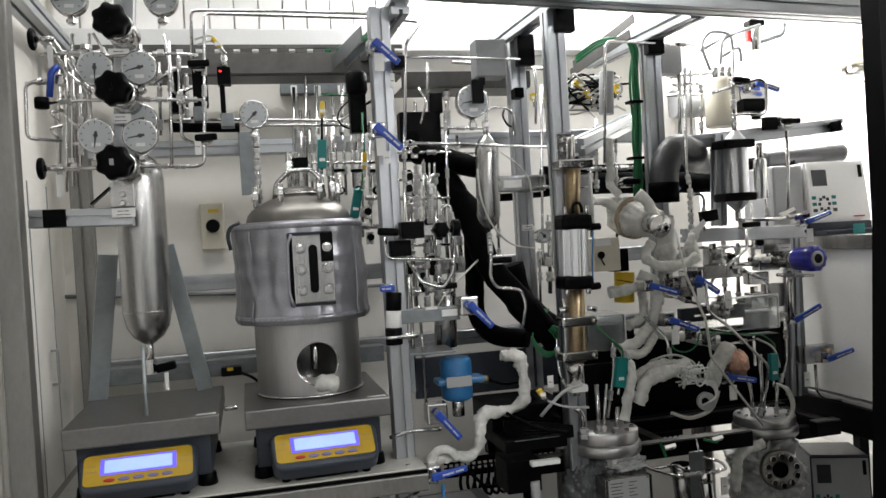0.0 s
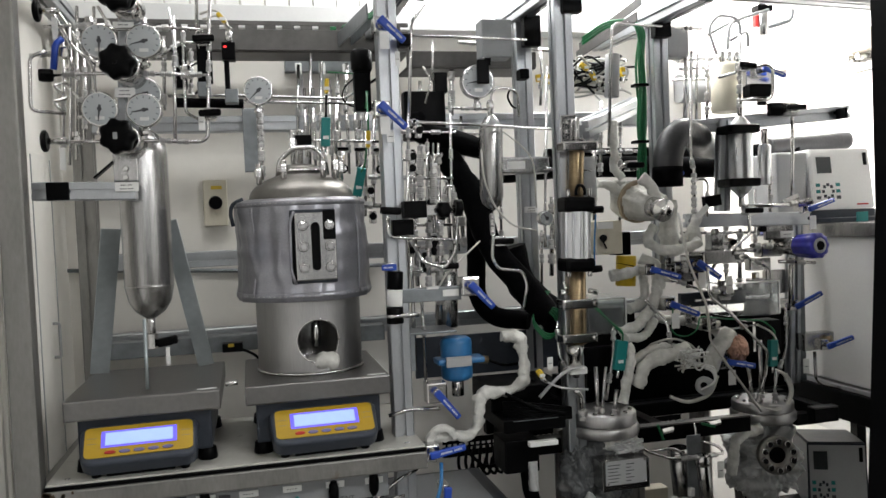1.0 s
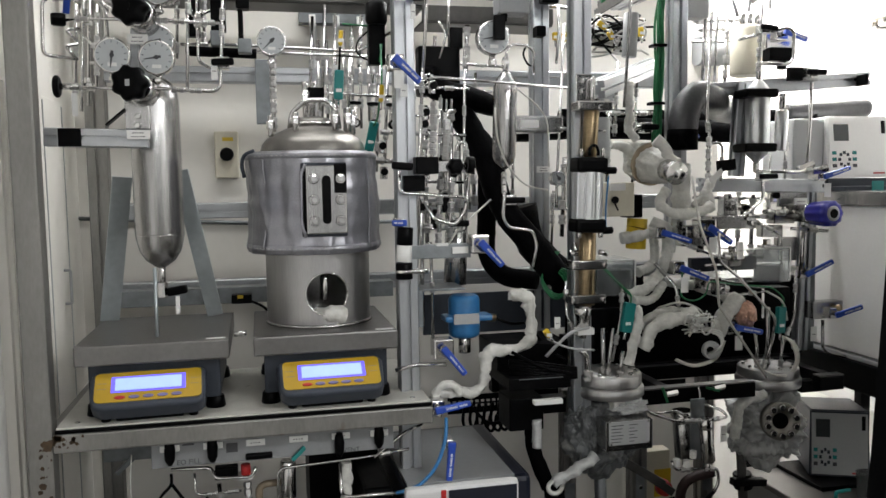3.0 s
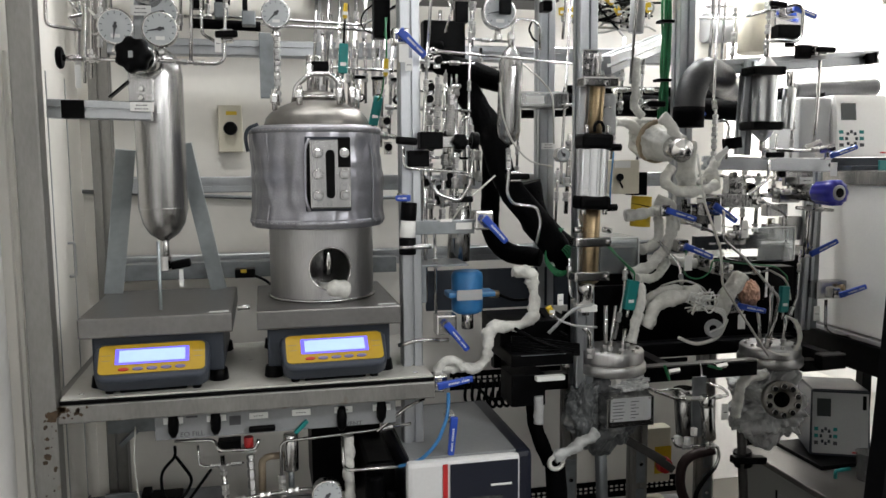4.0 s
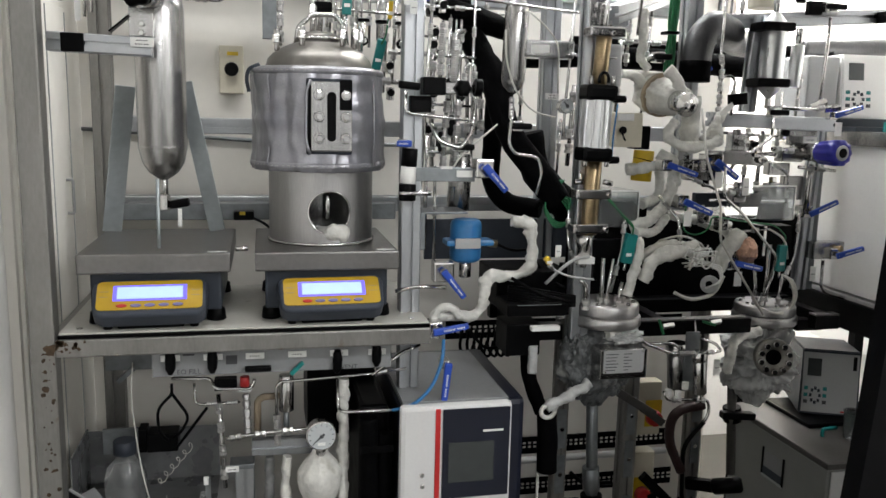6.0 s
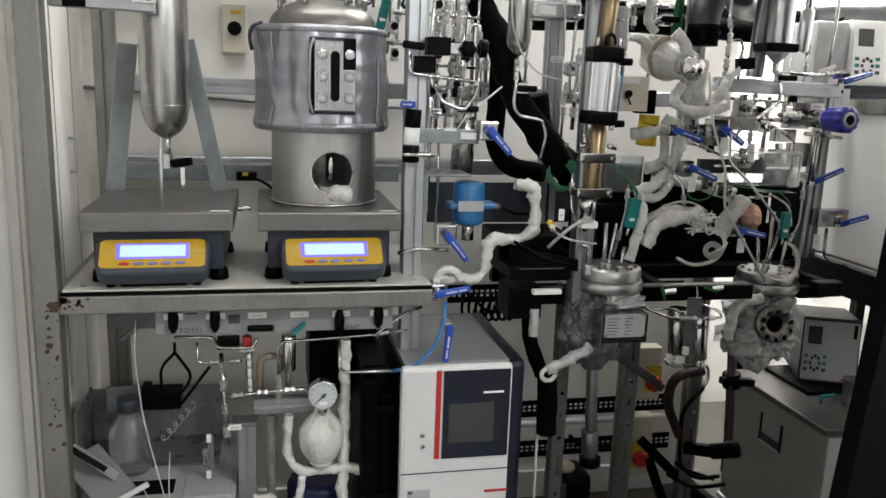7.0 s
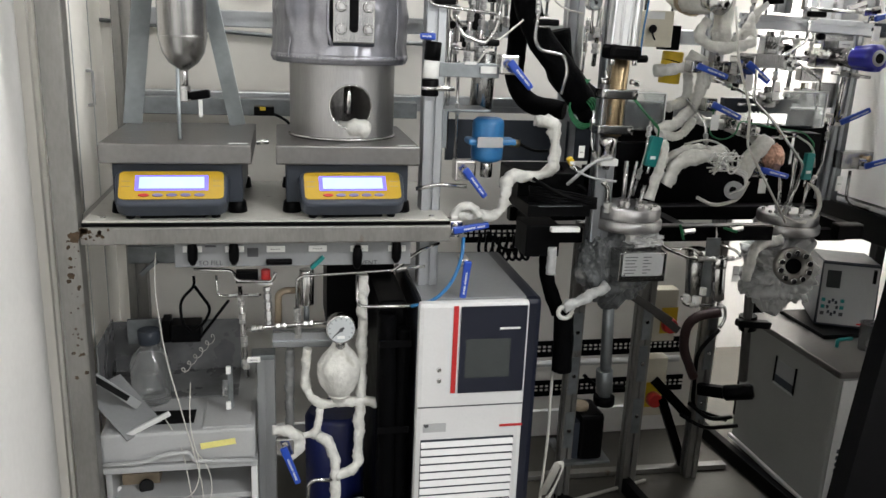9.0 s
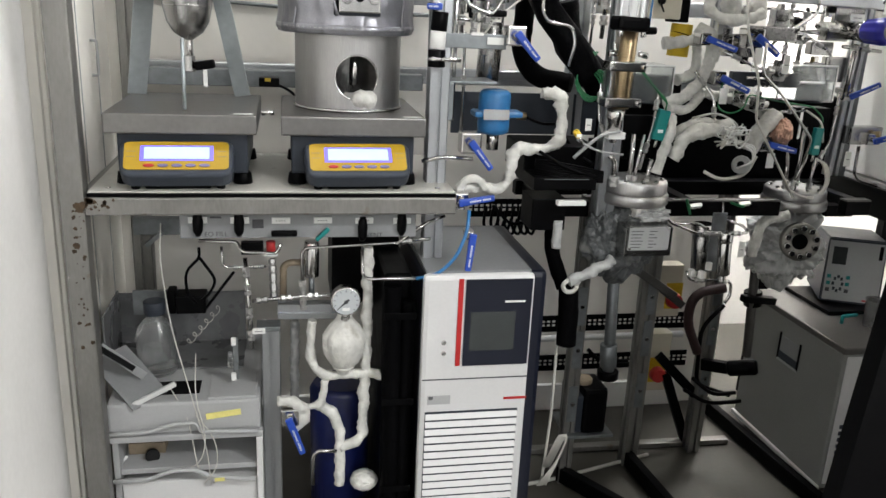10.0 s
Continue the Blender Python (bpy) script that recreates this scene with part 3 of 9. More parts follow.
for dx, dy, h in ((-0.105, -0.03, 0.05), (-0.048, -0.075, 0.045), (0.045, -0.075, 0.05), (0.078, -0.05, 0.06), (0.095, 0.0, 0.06), (-0.02, 0.0, 0.09)):
    z0 = 1.690 - 0.50 * math.hypot(dx, dy)
    nz = part("nozzle", cyl(B(), (vx + dx, vy + dy, z0), (vx + dx, vy + dy, z0 + h), 0.007), STEEL, vs)
    part("nut", cyl(B(), (vx + dx, vy + dy, z0 + h * 0.35), (vx + dx, vy + dy, z0 + h * 0.75), 0.0105, None, 6), STEEL, nz)
# sight glass
sx, sy = 0.279, 1.628
sg = part("sight_glass", box(B(), (sx - 0.050, sy, 1.407), (sx + 0.042, sy + 0.03, 1.563), 0.003), BRUSHED, vs, "bolted steel sight glass frame")
part("pad", box(B(), (sx - 0.060, sy + 0.012, 1.400), (sx + 0.044, sy + 0.04, 1.570), 0.004), DARK, vs)
part("slot", lathe(B(), (sx - 0.004, sy - 0.001, 1.485), (0, -1, 0), [(0.010, 0), (0.010, 0.002)], 20), BLACK, sg, "dark gauge glass slot")
for v in sg.children[-1].data.vertices:
    v.co.z += 0.045 if v.co.z > 1.485 else -0.045
part("slot_rim", box(B(), (sx + 0.014, sy - 0.002, 1.500), (sx + 0.042, sy + 0.001, 1.567), 0.001), BLACK, sg)
for dx in (-0.032, 0.028):
    for z in (1.437, 1.485, 1.533):
        bt = part("bolt", cyl(B(), (sx + dx, sy + 0.001, z), (sx + dx, sy - 0.008, z), 0.0125, 0.0115), STEEL, sg)
        part("nut", cyl(B(), (sx + dx, sy - 0.007, z), (sx + dx, sy - 0.016, z), 0.0085, None, 6), STEEL, bt)
part("strap_end", sweep(B(), filleted([(vx - 0.145, vy - 0.05, 1.602), (vx - 0.170, vy - 0.05, 1.592), (vx - 0.176, vy - 0.05, 1.570), (vx - 0.170, vy - 0.05, 1.538)], 0.02), 0.005, 6), DARK, jk, "loose dark strap end")
part("flap_edge", sweep(B(), filleted([(sx - 0.050, sy + 0.002, 1.566), (sx - 0.060, sy + 0.001, 1.545), (sx - 0.062, sy + 0.001, 1.430), (sx - 0.052, sy + 0.002, 1.400)], 0.02), 0.0035, 8), FOIL, jk, "turned cloth flap beside the sight glass")
# black strip puts in the shade of the gap beside the flap
part("flap_gap", box(B(), (sx - 0.059, sy + 0.004, 1.408), (sx - 0.050, sy + 0.010, 1.560), 0.002), BLACK, jk, "black strip for the shade in the flap's slit")


# ---- fittings that repeat ----
def gauge(c, r, deg=40, label="round steel pressure gauge with white dial", stem=0.03, up=False):
    c = V(c)
    t = thing("pressure_gauge", label, "gauge", c, "pressure gauges")
    part("case", lathe(B(), c + V((0, 0.028, 0)), (0, -1, 0), [(r * 0.9, 0), (r * 0.97, 0.004), (r * 0.97, 0.024), (r * 1.0, 0.026), (r * 1.0, 0.033), (r * 0.93, 0.034)], 32), STEEL, t, "polished steel case")
    d = part("dial", lathe(B(), c + V((0, -0.0055, 0)), (0, -1, 0), [(r * 0.9, 0), (r * 0.9, 0.0015)], 32), DIAL, t, "white dial")
    bm = B()
    for i in range(11):
        a = radians(225 - i * 27)
        u = V((cos(a), 0, sin(a)))
        bar(bm, c + u * r * 0.70 + V((0, -0.0074, 0)), c + u * r * 0.83 + V((0, -0.0074, 0)), 0.0016, 0.0004, (0, -1, 0), 0)
    part("scale_marks", bm, INK, d)
    a = radians(deg)
    u = V((cos(a), 0, sin(a)))
    bm = bar(B(), c - u * r * 0.25 + V((0, -0.0085, 0)), c + u * r * 0.72 + V((0, -0.0085, 0)), 0.006, 0.0008, (0, -1, 0), 0, 0.0015)
    lathe(bm, c + V((0, -0.0076, 0)), (0, -1, 0), [(0.005, 0), (0.005, 0.002)], 10)
    part("needle", bm, INK, d)
    part("sticker", box(B(), (c.x - r * 0.25, c.y - 0.0083, c.z - r * 0.62), (c.x + r * 0.25, c.y - 0.0073, c.z - r * 0.42), 0), LABEL, d)
    if stem:
        s = part("stem", cyl(B(), c + V((0, 0.012, -r * 0.9)), c + V((0, 0.012, -r - stem)), 0.008), STEEL, t)
        part("nut", cyl(B(), c + V((0, 0.012, -r - stem * 0.3)), c + V((0, 0.012, -r - stem * 0.85)), 0.0115, None, 6), STEEL, s)
    return t


def lever(p0, p1, w=0.017, label="ball valve with blue lever handle", body=0.036, mt=None, deep=0.045, tagged_on=False):
    """A valve whose lever runs from its pivot p0 to its tip p1; the body sits behind the pivot."""
    p0, p1 = V(p0), V(p1)
    t = thing("ball_valve", label, "valve", p0, "lever valves")
    b = body / 2
    part("body", box(B(), (p0.x - b, p0.y + 0.022, p0.z - b), (p0.x + b, p0.y + 0.022 + deep, p0.z + b), 0.004), STEEL, t, "steel valve body")
    part("stem", cyl(B(), p0 + V((0, 0.024, 0)), p0 + V((0, -0.004, 0)), 0.008), STEEL, t)
    d = (p1 - p0).normalized()
    q = p0 - d * 0.012
    h = part("handle", bar(B(), q, p1, w, 0.011, (0, -1, 0), 0.004, w * 0.82), mt or BLUE, t, "lever grip")
    if not mt:
        bm = B()
        n, s = V((0, -1, 0)), d
        L = (p1 - q).length
        for k in range(13):
            a = q + d * L * (0.30 + 0.046 * k)
            bar(bm, a + V((0, -0.006, 0)), a + d * L * (0.026 if k != 7 else 0.001) + V((0, -0.006, 0)), w * 0.24, 0.0008, (0, -1, 0), 0)
        part("lettering", bm, LABEL, h, "row of pale unreadable marks")
    if tagged_on:
        part("tag", box(B(), (p0.x - 0.010, p0.y - 0.001, p0.z - 0.062), (p0.x + 0.012, p0.y + 0.0005, p0.z - 0.022), 0), LABEL, t, "white hanging tag")
    return t


def star(bm, c, axis, r, h, lobes=8):
    return lathe(bm, c, axis, [(r * 0.8, 0), (r, h * 0.2), (r, h * 0.75), (r * 0.85, h), (r * 0.4, h * 1.02)], lobes * 5, lambda a, z: 1 + 0.09 * cos(lobes * a))


def grip_valve(c, along=(1, 0, 0), label="small needle valve with black bar grip", grip=0.05, body=True):
    c = V(c)
    t = thing("needle_valve", label, "valve", c, "bar grip valves")
    a = V(along).normalized()
    if body:
        part("body", box(B(), c + V((-0.014, 0.012, -0.014)), c + V((0.014, 0.045, 0.014)), 0.003), STEEL, t)
    part("stem", cyl(B(), c + V((0, 0.014, 0)), c + V((0, 0, 0)), 0.006), STEEL, t)
    part("grip", bar(B(), c - a * grip / 2, c + a * grip / 2, 0.016, 0.014, (0, -1, 0), 0.005), BLACK, t, "black plastic grip")
    return t


def tube(pts, r=0.0040, bend=0.014, mt=None, nuts=(), label="thin polished steel tube with compression fittings", name="steel_tube", cat="tube", seg=8):
    ob = solid(name, sweep(B(), filleted(pts, bend), r, seg), mt or STEEL, label, cat, "tubing" if mt is None else "")
    ps = [V(p) for p in pts]
    for i, f in nuts:
        a, b = ps[i], ps[i + 1]
        d = (b - a).normalized()
        c = a.lerp(b, f)
        bm = cyl(B(), c - d * 0.013, c - d * 0.002, r * 1.75, None, 6)
        cyl(bm, c - d * 0.003, c + d * 0.004, r * 1.35, None, 10)
        cyl(bm, c + d * 0.003, c + d * 0.013, r * 1.75, None, 6)
        part("fitting", bm, UNION, ob)
    return ob


def wrap(pts, r, mt=None, label="tube wrapped in white insulating tape", bend=0.03, rough=0.46, name="insulated_tube", seed=1):
    return solid(name, sweep(B(), filleted(pts, bend), r, 16, rough, 1.0, seed), mt or WRAP, label, "insulated tube", "wrapped tubes")


def cable(pts, r=0.0024, mt=None, label="thin pale cable hanging loosely", bend=0.03):
    return solid("cable", sweep(B(), filleted(pts, bend), r, 6), mt or CABLE, label, "cable", "cables")


def plug(p0, p1, mt=TEAL, w=0.022, label="teal plastic thermocouple connector"):
    t = thing("connector", label, "connector", p0)
    p0, p1 = V(p0), V(p1)
    part("body", bar(B(), p0, p1, w, 0.016, (0, -1, 0), 0.003), mt, t)
    m = p0.lerp(p1, 0.7)
    part("sticker", box(B(), m + V((-0.007, -0.0092, -0.004)), m + V((0.007, -0.0082, 0.004)), 0), LABEL, t)
    part("pin", cyl(B(), p1, p1 + (p1 - p0).normalized() * 0.02, 0.0035), STEEL, t)
    return t


def plate(lo, hi, label="small white printed label plate", lines=2):
    t = thing("label_plate", label, "label", lo, "label plates")
    a, b = [min(x, y) for x, y in zip(lo, hi)], [max(x, y) for x, y in zip(lo, hi)]
    part("plate", box(B(), (a[0], a[1], a[2]), (b[0], a[1] + 0.003, b[2]), 0.0008), LABEL, t)
    bm = B()
    for i in range(lines):
        z = a[2] + (b[2] - a[2]) * (i + 0.7) / (lines + 0.5)
        w = (b[0] - a[0]) * (0.30 - 0.05 * i)
        x = (a[0] + b[0]) / 2
        for k in range(5):
            u = x - w + 2 * w * k / 5
            box(bm, (u, a[1] - 0.0004, z - 0.0011), (u + 2 * w * (0.15 if k != 2 else 0.10), a[1] + 0.0002, z + 0.0011), 0)
    part("lettering", bm, INK, t, "grey unreadable print")
    return t


# ---- gas manifold over the tall cylinder ----
mf = thing("gas_manifold", "regulator manifold on a slotted aluminium bracket", "manifold", (-0.10, 1.76, 1.62))
part("upright", tslot(B(), (-0.141, 1.780, 1.620), (-0.107, 1.780, 2.189), 0.045, 0.045), ALU, mf)
part("arm", tslot(B(), (-0.322, 1.690, 1.631), (-0.111, 1.690, 1.626), 0.045, 0.04, (0, 0, 1)), ALU, mf, "horizontal aluminium arm")
part("cap", box(B(), (-0.293, 1.665, 1.610), (-0.246, 1.700, 1.649), 0.002), BLACK, mf, "black joining block")
part("gusset", bar(B(), (-0.206, 1.740, 1.660), (-0.163, 1.740, 1.697), 0.004, 0.03, (0, -1, 0), 0.001), BLACK, mf)
part("face_plate", box(B(), (-0.165, 1.735, 1.651), (-0.112, 1.745, 1.737), 0.002), BRUSHED, mf)
for p in ((-0.137, 1.732, 1.680), (-0.138, 1.732, 1.660)):
    part("bolt", cyl(B(), (p[0], 1.737, p[2]), (p[0], 1.727, p[2]), 0.007, None, 6), STEEL, mf)
for k, c in enumerate(((-0.127, 1.660, 2.055), (-0.131, 1.660, 1.907), (-0.138, 1.660, 1.745))):
    c = V(c)
    rg = thing("pressure_regulator", "steel gas regulator with black star knob", "regulator", c, "regulators")
    part("body", cyl(B(), c + V((0.016, 0.10, -0.012)), c + V((0.010, 0.024, -0.004)), 0.034, 0.032, 24, 0.004), STEEL, rg)
    part("bonnet", cyl(B(), c + V((0.006, 0.05, 0)), c + V((0, 0.012, 0)), 0.024), STEEL, rg)
    part("knob", star(B(), c + V((0, 0.018, 0)), (-0.12, -1, 0.05), 0.037, 0.034, 7), BLACK, rg, "black lobed hand knob")
    part("cap_mark", box(B(), c + V((-0.010, -0.0185, -0.007)), c + V((-0.001, -0.0175, 0.007)), 0), CASE if k == 2 else BLACK, rg)
for p, a in (((-0.173, 1.700, 1.960), 268), ((-0.080, 1.700, 1.960), 195), ((-0.180, 1.700, 1.810), 262), ((-0.087, 1.700, 1.807), 190), ((-0.217, 1.700, 2.116), 200), ((-0.024, 1.700, 2.117), 215), ((-0.091, 1.760, 1.852), 205)):
    gauge(p, 0.0385, a, stem=0.018)
plate((-0.148, 1.730, 1.990), (-0.103, 1.730, 2.011))
plate((-0.152, 1.730, 1.841), (-0.108, 1.730, 1.863))
plate((-0.153, 1.665, 1.625), (-0.104, 1.665, 1.645))
tube([(-0.289, 1.720, 1.995), (-0.225, 1.720, 1.998), (-0.137, 1.720, 1.991), (-0.015, 1.720, 1.997), (0.049, 1.720, 1.993)], nuts=((1, 0.1), (1, 0.6), (2, 0.5), (2, 0.8)))
tube([(-0.287, 1.720, 1.887), (-0.214, 1.720, 1.893), (-0.089, 1.720, 1.893), (0.056, 1.720, 1.890)], nuts=((0, 0.6), (1, 0.5), (2, 0.1), (2, 0.35), (2, 0.8)))
tube([(-0.299, 1.720, 1.742), (-0.176, 1.720, 1.741), (-0.098, 1.720, 1.742), (0.031, 1.720, 1.736), (0.047, 1.720, 1.746), (0.064, 1.720, 2.029), (0.067, 1.740, 2.095), (0.507, 1.740, 2.085), (0.576, 1.700, 2.066), (0.526, 1.660, 2.004), (0.501, 1.640, 1.704)], nuts=((0, 0.3), (2, 0.4), (2, 0.7), (4, 0.2), (4, 0.45), (4, 0.58), (4, 0.75)))
tube([(0.031, 1.780, 1.991), (0.035, 1.780, 2.113), (0.251, 1.800, 2.119), (0.519, 1.800, 2.113)])
tube([(-0.018, 1.780, 2.038), (-0.024, 1.780, 1.898), (-0.027, 1.740, 1.744)], nuts=((0, 0.75),))
tube([(-0.002, 1.820, 2.020), (-0.004, 1.820, 1.945), (-0.006, 1.820, 1.816), (0.022, 1.840, 1.804)], nuts=((0, 0.3),))
tube([(-0.317, 1.700, 1.928), (-0.244, 1.740, 1.942)], nuts=((0, 0.4), (0, 0.7)))
tube([(-0.274, 1.660, 1.929), (-0.308, 1.660, 1.918), (-0.312, 1.660, 1.803), (-0.251, 1.700, 1.801)])
tube([(-0.251, 1.800, 2.023), (-0.255, 1.800, 1.905), (-0.264, 1.800, 1.755), (-0.268, 1.800, 1.696)])
tube([(-0.276, 1.750, 2.034), (-0.245, 1.780, 1.966), (-0.190, 1.760, 1.916)])
tube([(-0.238, 1.840, 1.966), (-0.208, 1.820, 1.928), (-0.206, 1.820, 1.815), (-0.250, 1.820, 1.809)])
tube([(-0.265, 1.760, 1.809), (-0.287, 1.760, 1.837), (-0.262, 1.780, 1.847), (-0.289, 1.780, 1.877), (-0.264, 1.800, 1.885)], bend=0.006)
tube([(-0.031, 1.800, 2.063), (-0.017, 1.840, 1.922), (0.044, 1.840, 1.949)], r=0.003)
for a, b in (((-0.296, 1.700, 2.049), (-0.299, 1.700, 2.000)), ((-0.295, 1.700, 1.765), (-0.298, 1.700, 1.718))):
    t = thing("hand_valve", "small valve with round black hand wheel", "valve", a, "hand wheel valves")
    m = (V(a) + V(b)) / 2
    part("wheel", lathe(B(), m + V((-0.006, 0, 0)), (1, 0, 0), [(0.020, 0), (0.024, 0.003), (0.024, 0.009), (0.020, 0.012)], 20), BLACK, t)
    part("stem", cyl(B(), m, m + V((0.045, 0, 0)), 0.007), STEEL, t)
    part("tag", box(B(), m + V((0.030, -0.008, -0.065)), m + V((0.042, -0.007, -0.015)), 0), LABEL, t)
bl = thing("ball_valve", "ball valve with bent blue lever", "valve", (-0.255, 1.680, 1.933), "lever valves")
part("handle", sweep(B(), filleted([(-0.245, 1.680, 1.961), (-0.258, 1.670, 1.946), (-0.264, 1.670, 1.892)], 0.01), 0.007, 8, 0, 0.6), BLUE, bl)
part("body", box(B(), (-0.255, 1.690, 1.923), (-0.237, 1.720, 1.945), 0.003), STEEL, bl)
kn = thing("needle_valve", "needle valve with black round knob", "valve", (-0.280, 1.700, 1.884))
part("knob", star(B(), (-0.273, 1.710, 1.886), (-1, -0.2, 0), 0.014, 0.03, 6), BLACK, kn)
for p in ((0.049, 1.690, 1.967), (0.055, 1.690, 1.799)):
    grip_valve(p, (1, 0, 0.05))
plate((0.029, 1.690, 1.759), (0.043, 1.690, 1.800), lines=1)
for px0 in ((0.104, 1.800, 1.960),):
    c = V(px0)
    so = thing("solenoid_valve", "black solenoid valve with small red light", "valve", c)
    part("coil", box(B(), c + V((-0.018, -0.02, -0.022)), c + V((0.014, 0.02, 0.020)), 0.003), BLACK, so)
    part("led", box(B(), c + V((-0.013, -0.0215, 0.006)), c + V((-0.007, -0.0195, 0.010)), 0), REDLED, so, "tiny lit red light")
    part("body", box(B(), c + V((-0.014, -0.015, -0.09)), c + V((-0.002, 0.02, -0.023)), 0.003), BLACK, so)
    part("block", box(B(), c + V((-0.016, -0.015, -0.125)), c + V((0.016, 0.02, -0.091)), 0.003), GALV, so)
    part("nipple", cyl(B(), c + V((0, 0, 0.021)), c + V((0, 0, 0.05)), 0.008), STEEL, so)
blk = thing("solenoid_valve", "black solenoid valve behind the tubing", "valve", (0.038, 1.800, 1.927))
part("coil", box(B(), (0.027, 1.800, 1.887), (0.062, 1.830, 1.999), 0.003), BLACK, blk)
part("block", box(B(), (0.025, 1.800, 1.853), (0.056, 1.830, 1.890), 0.003), GALV, blk)
blk = thing("solenoid_valve", "black solenoid valve behind the tubing", "valve", (-0.018, 1.860, 1.939))
part("coil", box(B(), (-0.032, 1.860, 1.884), (-0.001, 1.890, 1.987), 0.003), BLACK, blk)
wrap([(-0.035, 1.840, 1.845), (0.131, 1.840, 1.841)], 0.012, FOAM, "short black foam covered pipe", rough=0.0)
cable([(0.039, 1.800, 2.049), (0.076, 1.800, 2.063), (0.100, 1.800, 2.038), (0.107, 1.800, 2.008)], 0.003)
cable([(0.045, 1.800, 2.036), (0.079, 1.800, 2.049), (0.095, 1.800, 2.029), (0.104, 1.800, 2.002)], 0.003, CABLE)
plug((0.080, 1.790, 2.050), (0.097, 1.790, 2.028), YELLOW, 0.010, "yellow plastic cable sleeve")

# ---- gauge line and connectors at the vessel ----
gauge((0.167, 1.800, 1.866), 0.035, 225, stem=0.02)
tube([(0.168, 1.800, 1.815), (0.167, 1.790, 1.731), (0.166, 1.780, 1.648)], r=0.005, nuts=((0, 0.2), (0, 0.55), (0, 0.9), (1, 0.3), (1, 0.75)))
tube([(0.025, 1.860, 1.865), (0.126, 1.860, 1.864), (0.381, 1.860, 1.855), (0.435, 1.820, 1.882), (0.473, 1.760, 1.899)])
tube([(0.125, 1.900, 1.856), (0.460, 1.900, 1.847)])
plug((0.324, 1.760, 1.794), (0.320, 1.760, 1.724))
tube([(0.320, 1.760, 1.722), (0.319, 1.750, 1.653)], r=0.003)
plug((0.332, 1.770, 1.890), (0.329, 1.770, 1.855), YELLOW, 0.010, "yellow and black cable end")
cable([(0.329, 1.770, 1.855), (0.324, 1.760, 1.794)], 0.003, BLACK)
plug((0.424, 1.740, 1.758), (0.421, 1.740, 1.717), YELLOW, 0.010, "yellow plastic cable sleeve")
cable([(0.426, 1.760, 1.858), (0.425, 1.740, 1.758), (0.412, 1.740, 1.675), (0.402, 1.760, 1.656)], 0.0022, GREEN, "thin green thermocouple cable")
plug((0.407, 1.760, 1.670), (0.394, 1.780, 1.602))
cable([(0.338, 1.800, 1.912), (0.406, 1.800, 1.908), (0.438, 1.780, 1.892), (0.423, 1.760, 1.816)], 0.0022, GREEN, "thin green thermocouple cable")
cable([(0.408, 1.800, 1.901), (0.375, 1.800, 1.873), (0.369, 1.800, 1.845), (0.393, 1.800, 1.824), (0.429, 1.800, 1.829)], 0.0022, BLACK, "thin black looping cable")
wp = thing("solenoid_valve", "black valve actuator beside the upright", "valve", (0.426, 1.780, 1.932))
part("coil", lathe(B(), (0.420, 1.780, 1.907), (0, 0, 1), [(0.022, 0), (0.027, 0.01), (0.027, 0.05), (0.018, 0.058)], 20), BLACK, wp)
part("body", box(B(), (0.399, 1.770, 1.811), (0.440, 1.800, 1.907), 0.003), BLACK, wp)
tube([(0.474, 1.720, 2.016), (0.468, 1.720, 1.920), (0.461, 1.720, 1.713)], r=0.005, nuts=((0, 0.4), (0, 0.9), (1, 0.2), (1, 0.55), (1, 0.9)))
for a, b in (((0.372, 1.950, 1.872), (0.363, 1.950, 1.670)), ((0.418, 2.050, 1.985), (0.408, 2.050, 1.842)), ((0.347, 2.050, 1.986), (0.327, 2.000, 1.675)), ((0.440, 1.980, 1.901), (0.434, 1.980, 1.754)), ((0.327, 2.150, 2.031), (0.311, 2.150, 1.710)), ((0.294, 2.200, 2.008), (0.279, 2.200, 1.732))):
    tube([a, b], r=0.0045, nuts=((0, 0.5), (0, 0.85)))
tube([(0.265, 1.950, 1.761), (0.492, 1.950, 1.752)])
hm = thing("regulator_valve", "small steel regulator with black top", "valve", (0.261, 1.850, 1.747))
part("cap", box(B(), (0.242, 1.840, 1.737), (0.294, 1.860, 1.762), 0.003), BLACK, hm)
part("body", cyl(B(), (0.261, 1.860, 1.691), (0.266, 1.860, 1.777), 0.010), STEEL, hm)
for p in ((0.387, 1.980, 1.733), (0.436, 1.980, 1.731), (0.488, 1.980, 1.729)):
    c = V(p)
    v = thing("relief_valve", "small steel valve with black round grip", "valve", c, "small line valves")
    part("grip", cyl(B(), c + V((0, 0, 0.0)), c + V((0, 0, 0.008)), 0.017), BLACK, v)
    part("body", cyl(B(), c + V((0, 0, -0.06)), c, 0.009, None, 6), STEEL, v)
    part("window", cyl(B(), c + V((0, 0.01, -0.05)), c + V((0, -0.014, -0.05)), 0.012), BLACK, v)
    part("outlet", cyl(B(), c + V((0, -0.013, -0.05)), c + V((0, -0.017, -0.05)), 0.008), STEEL, v)

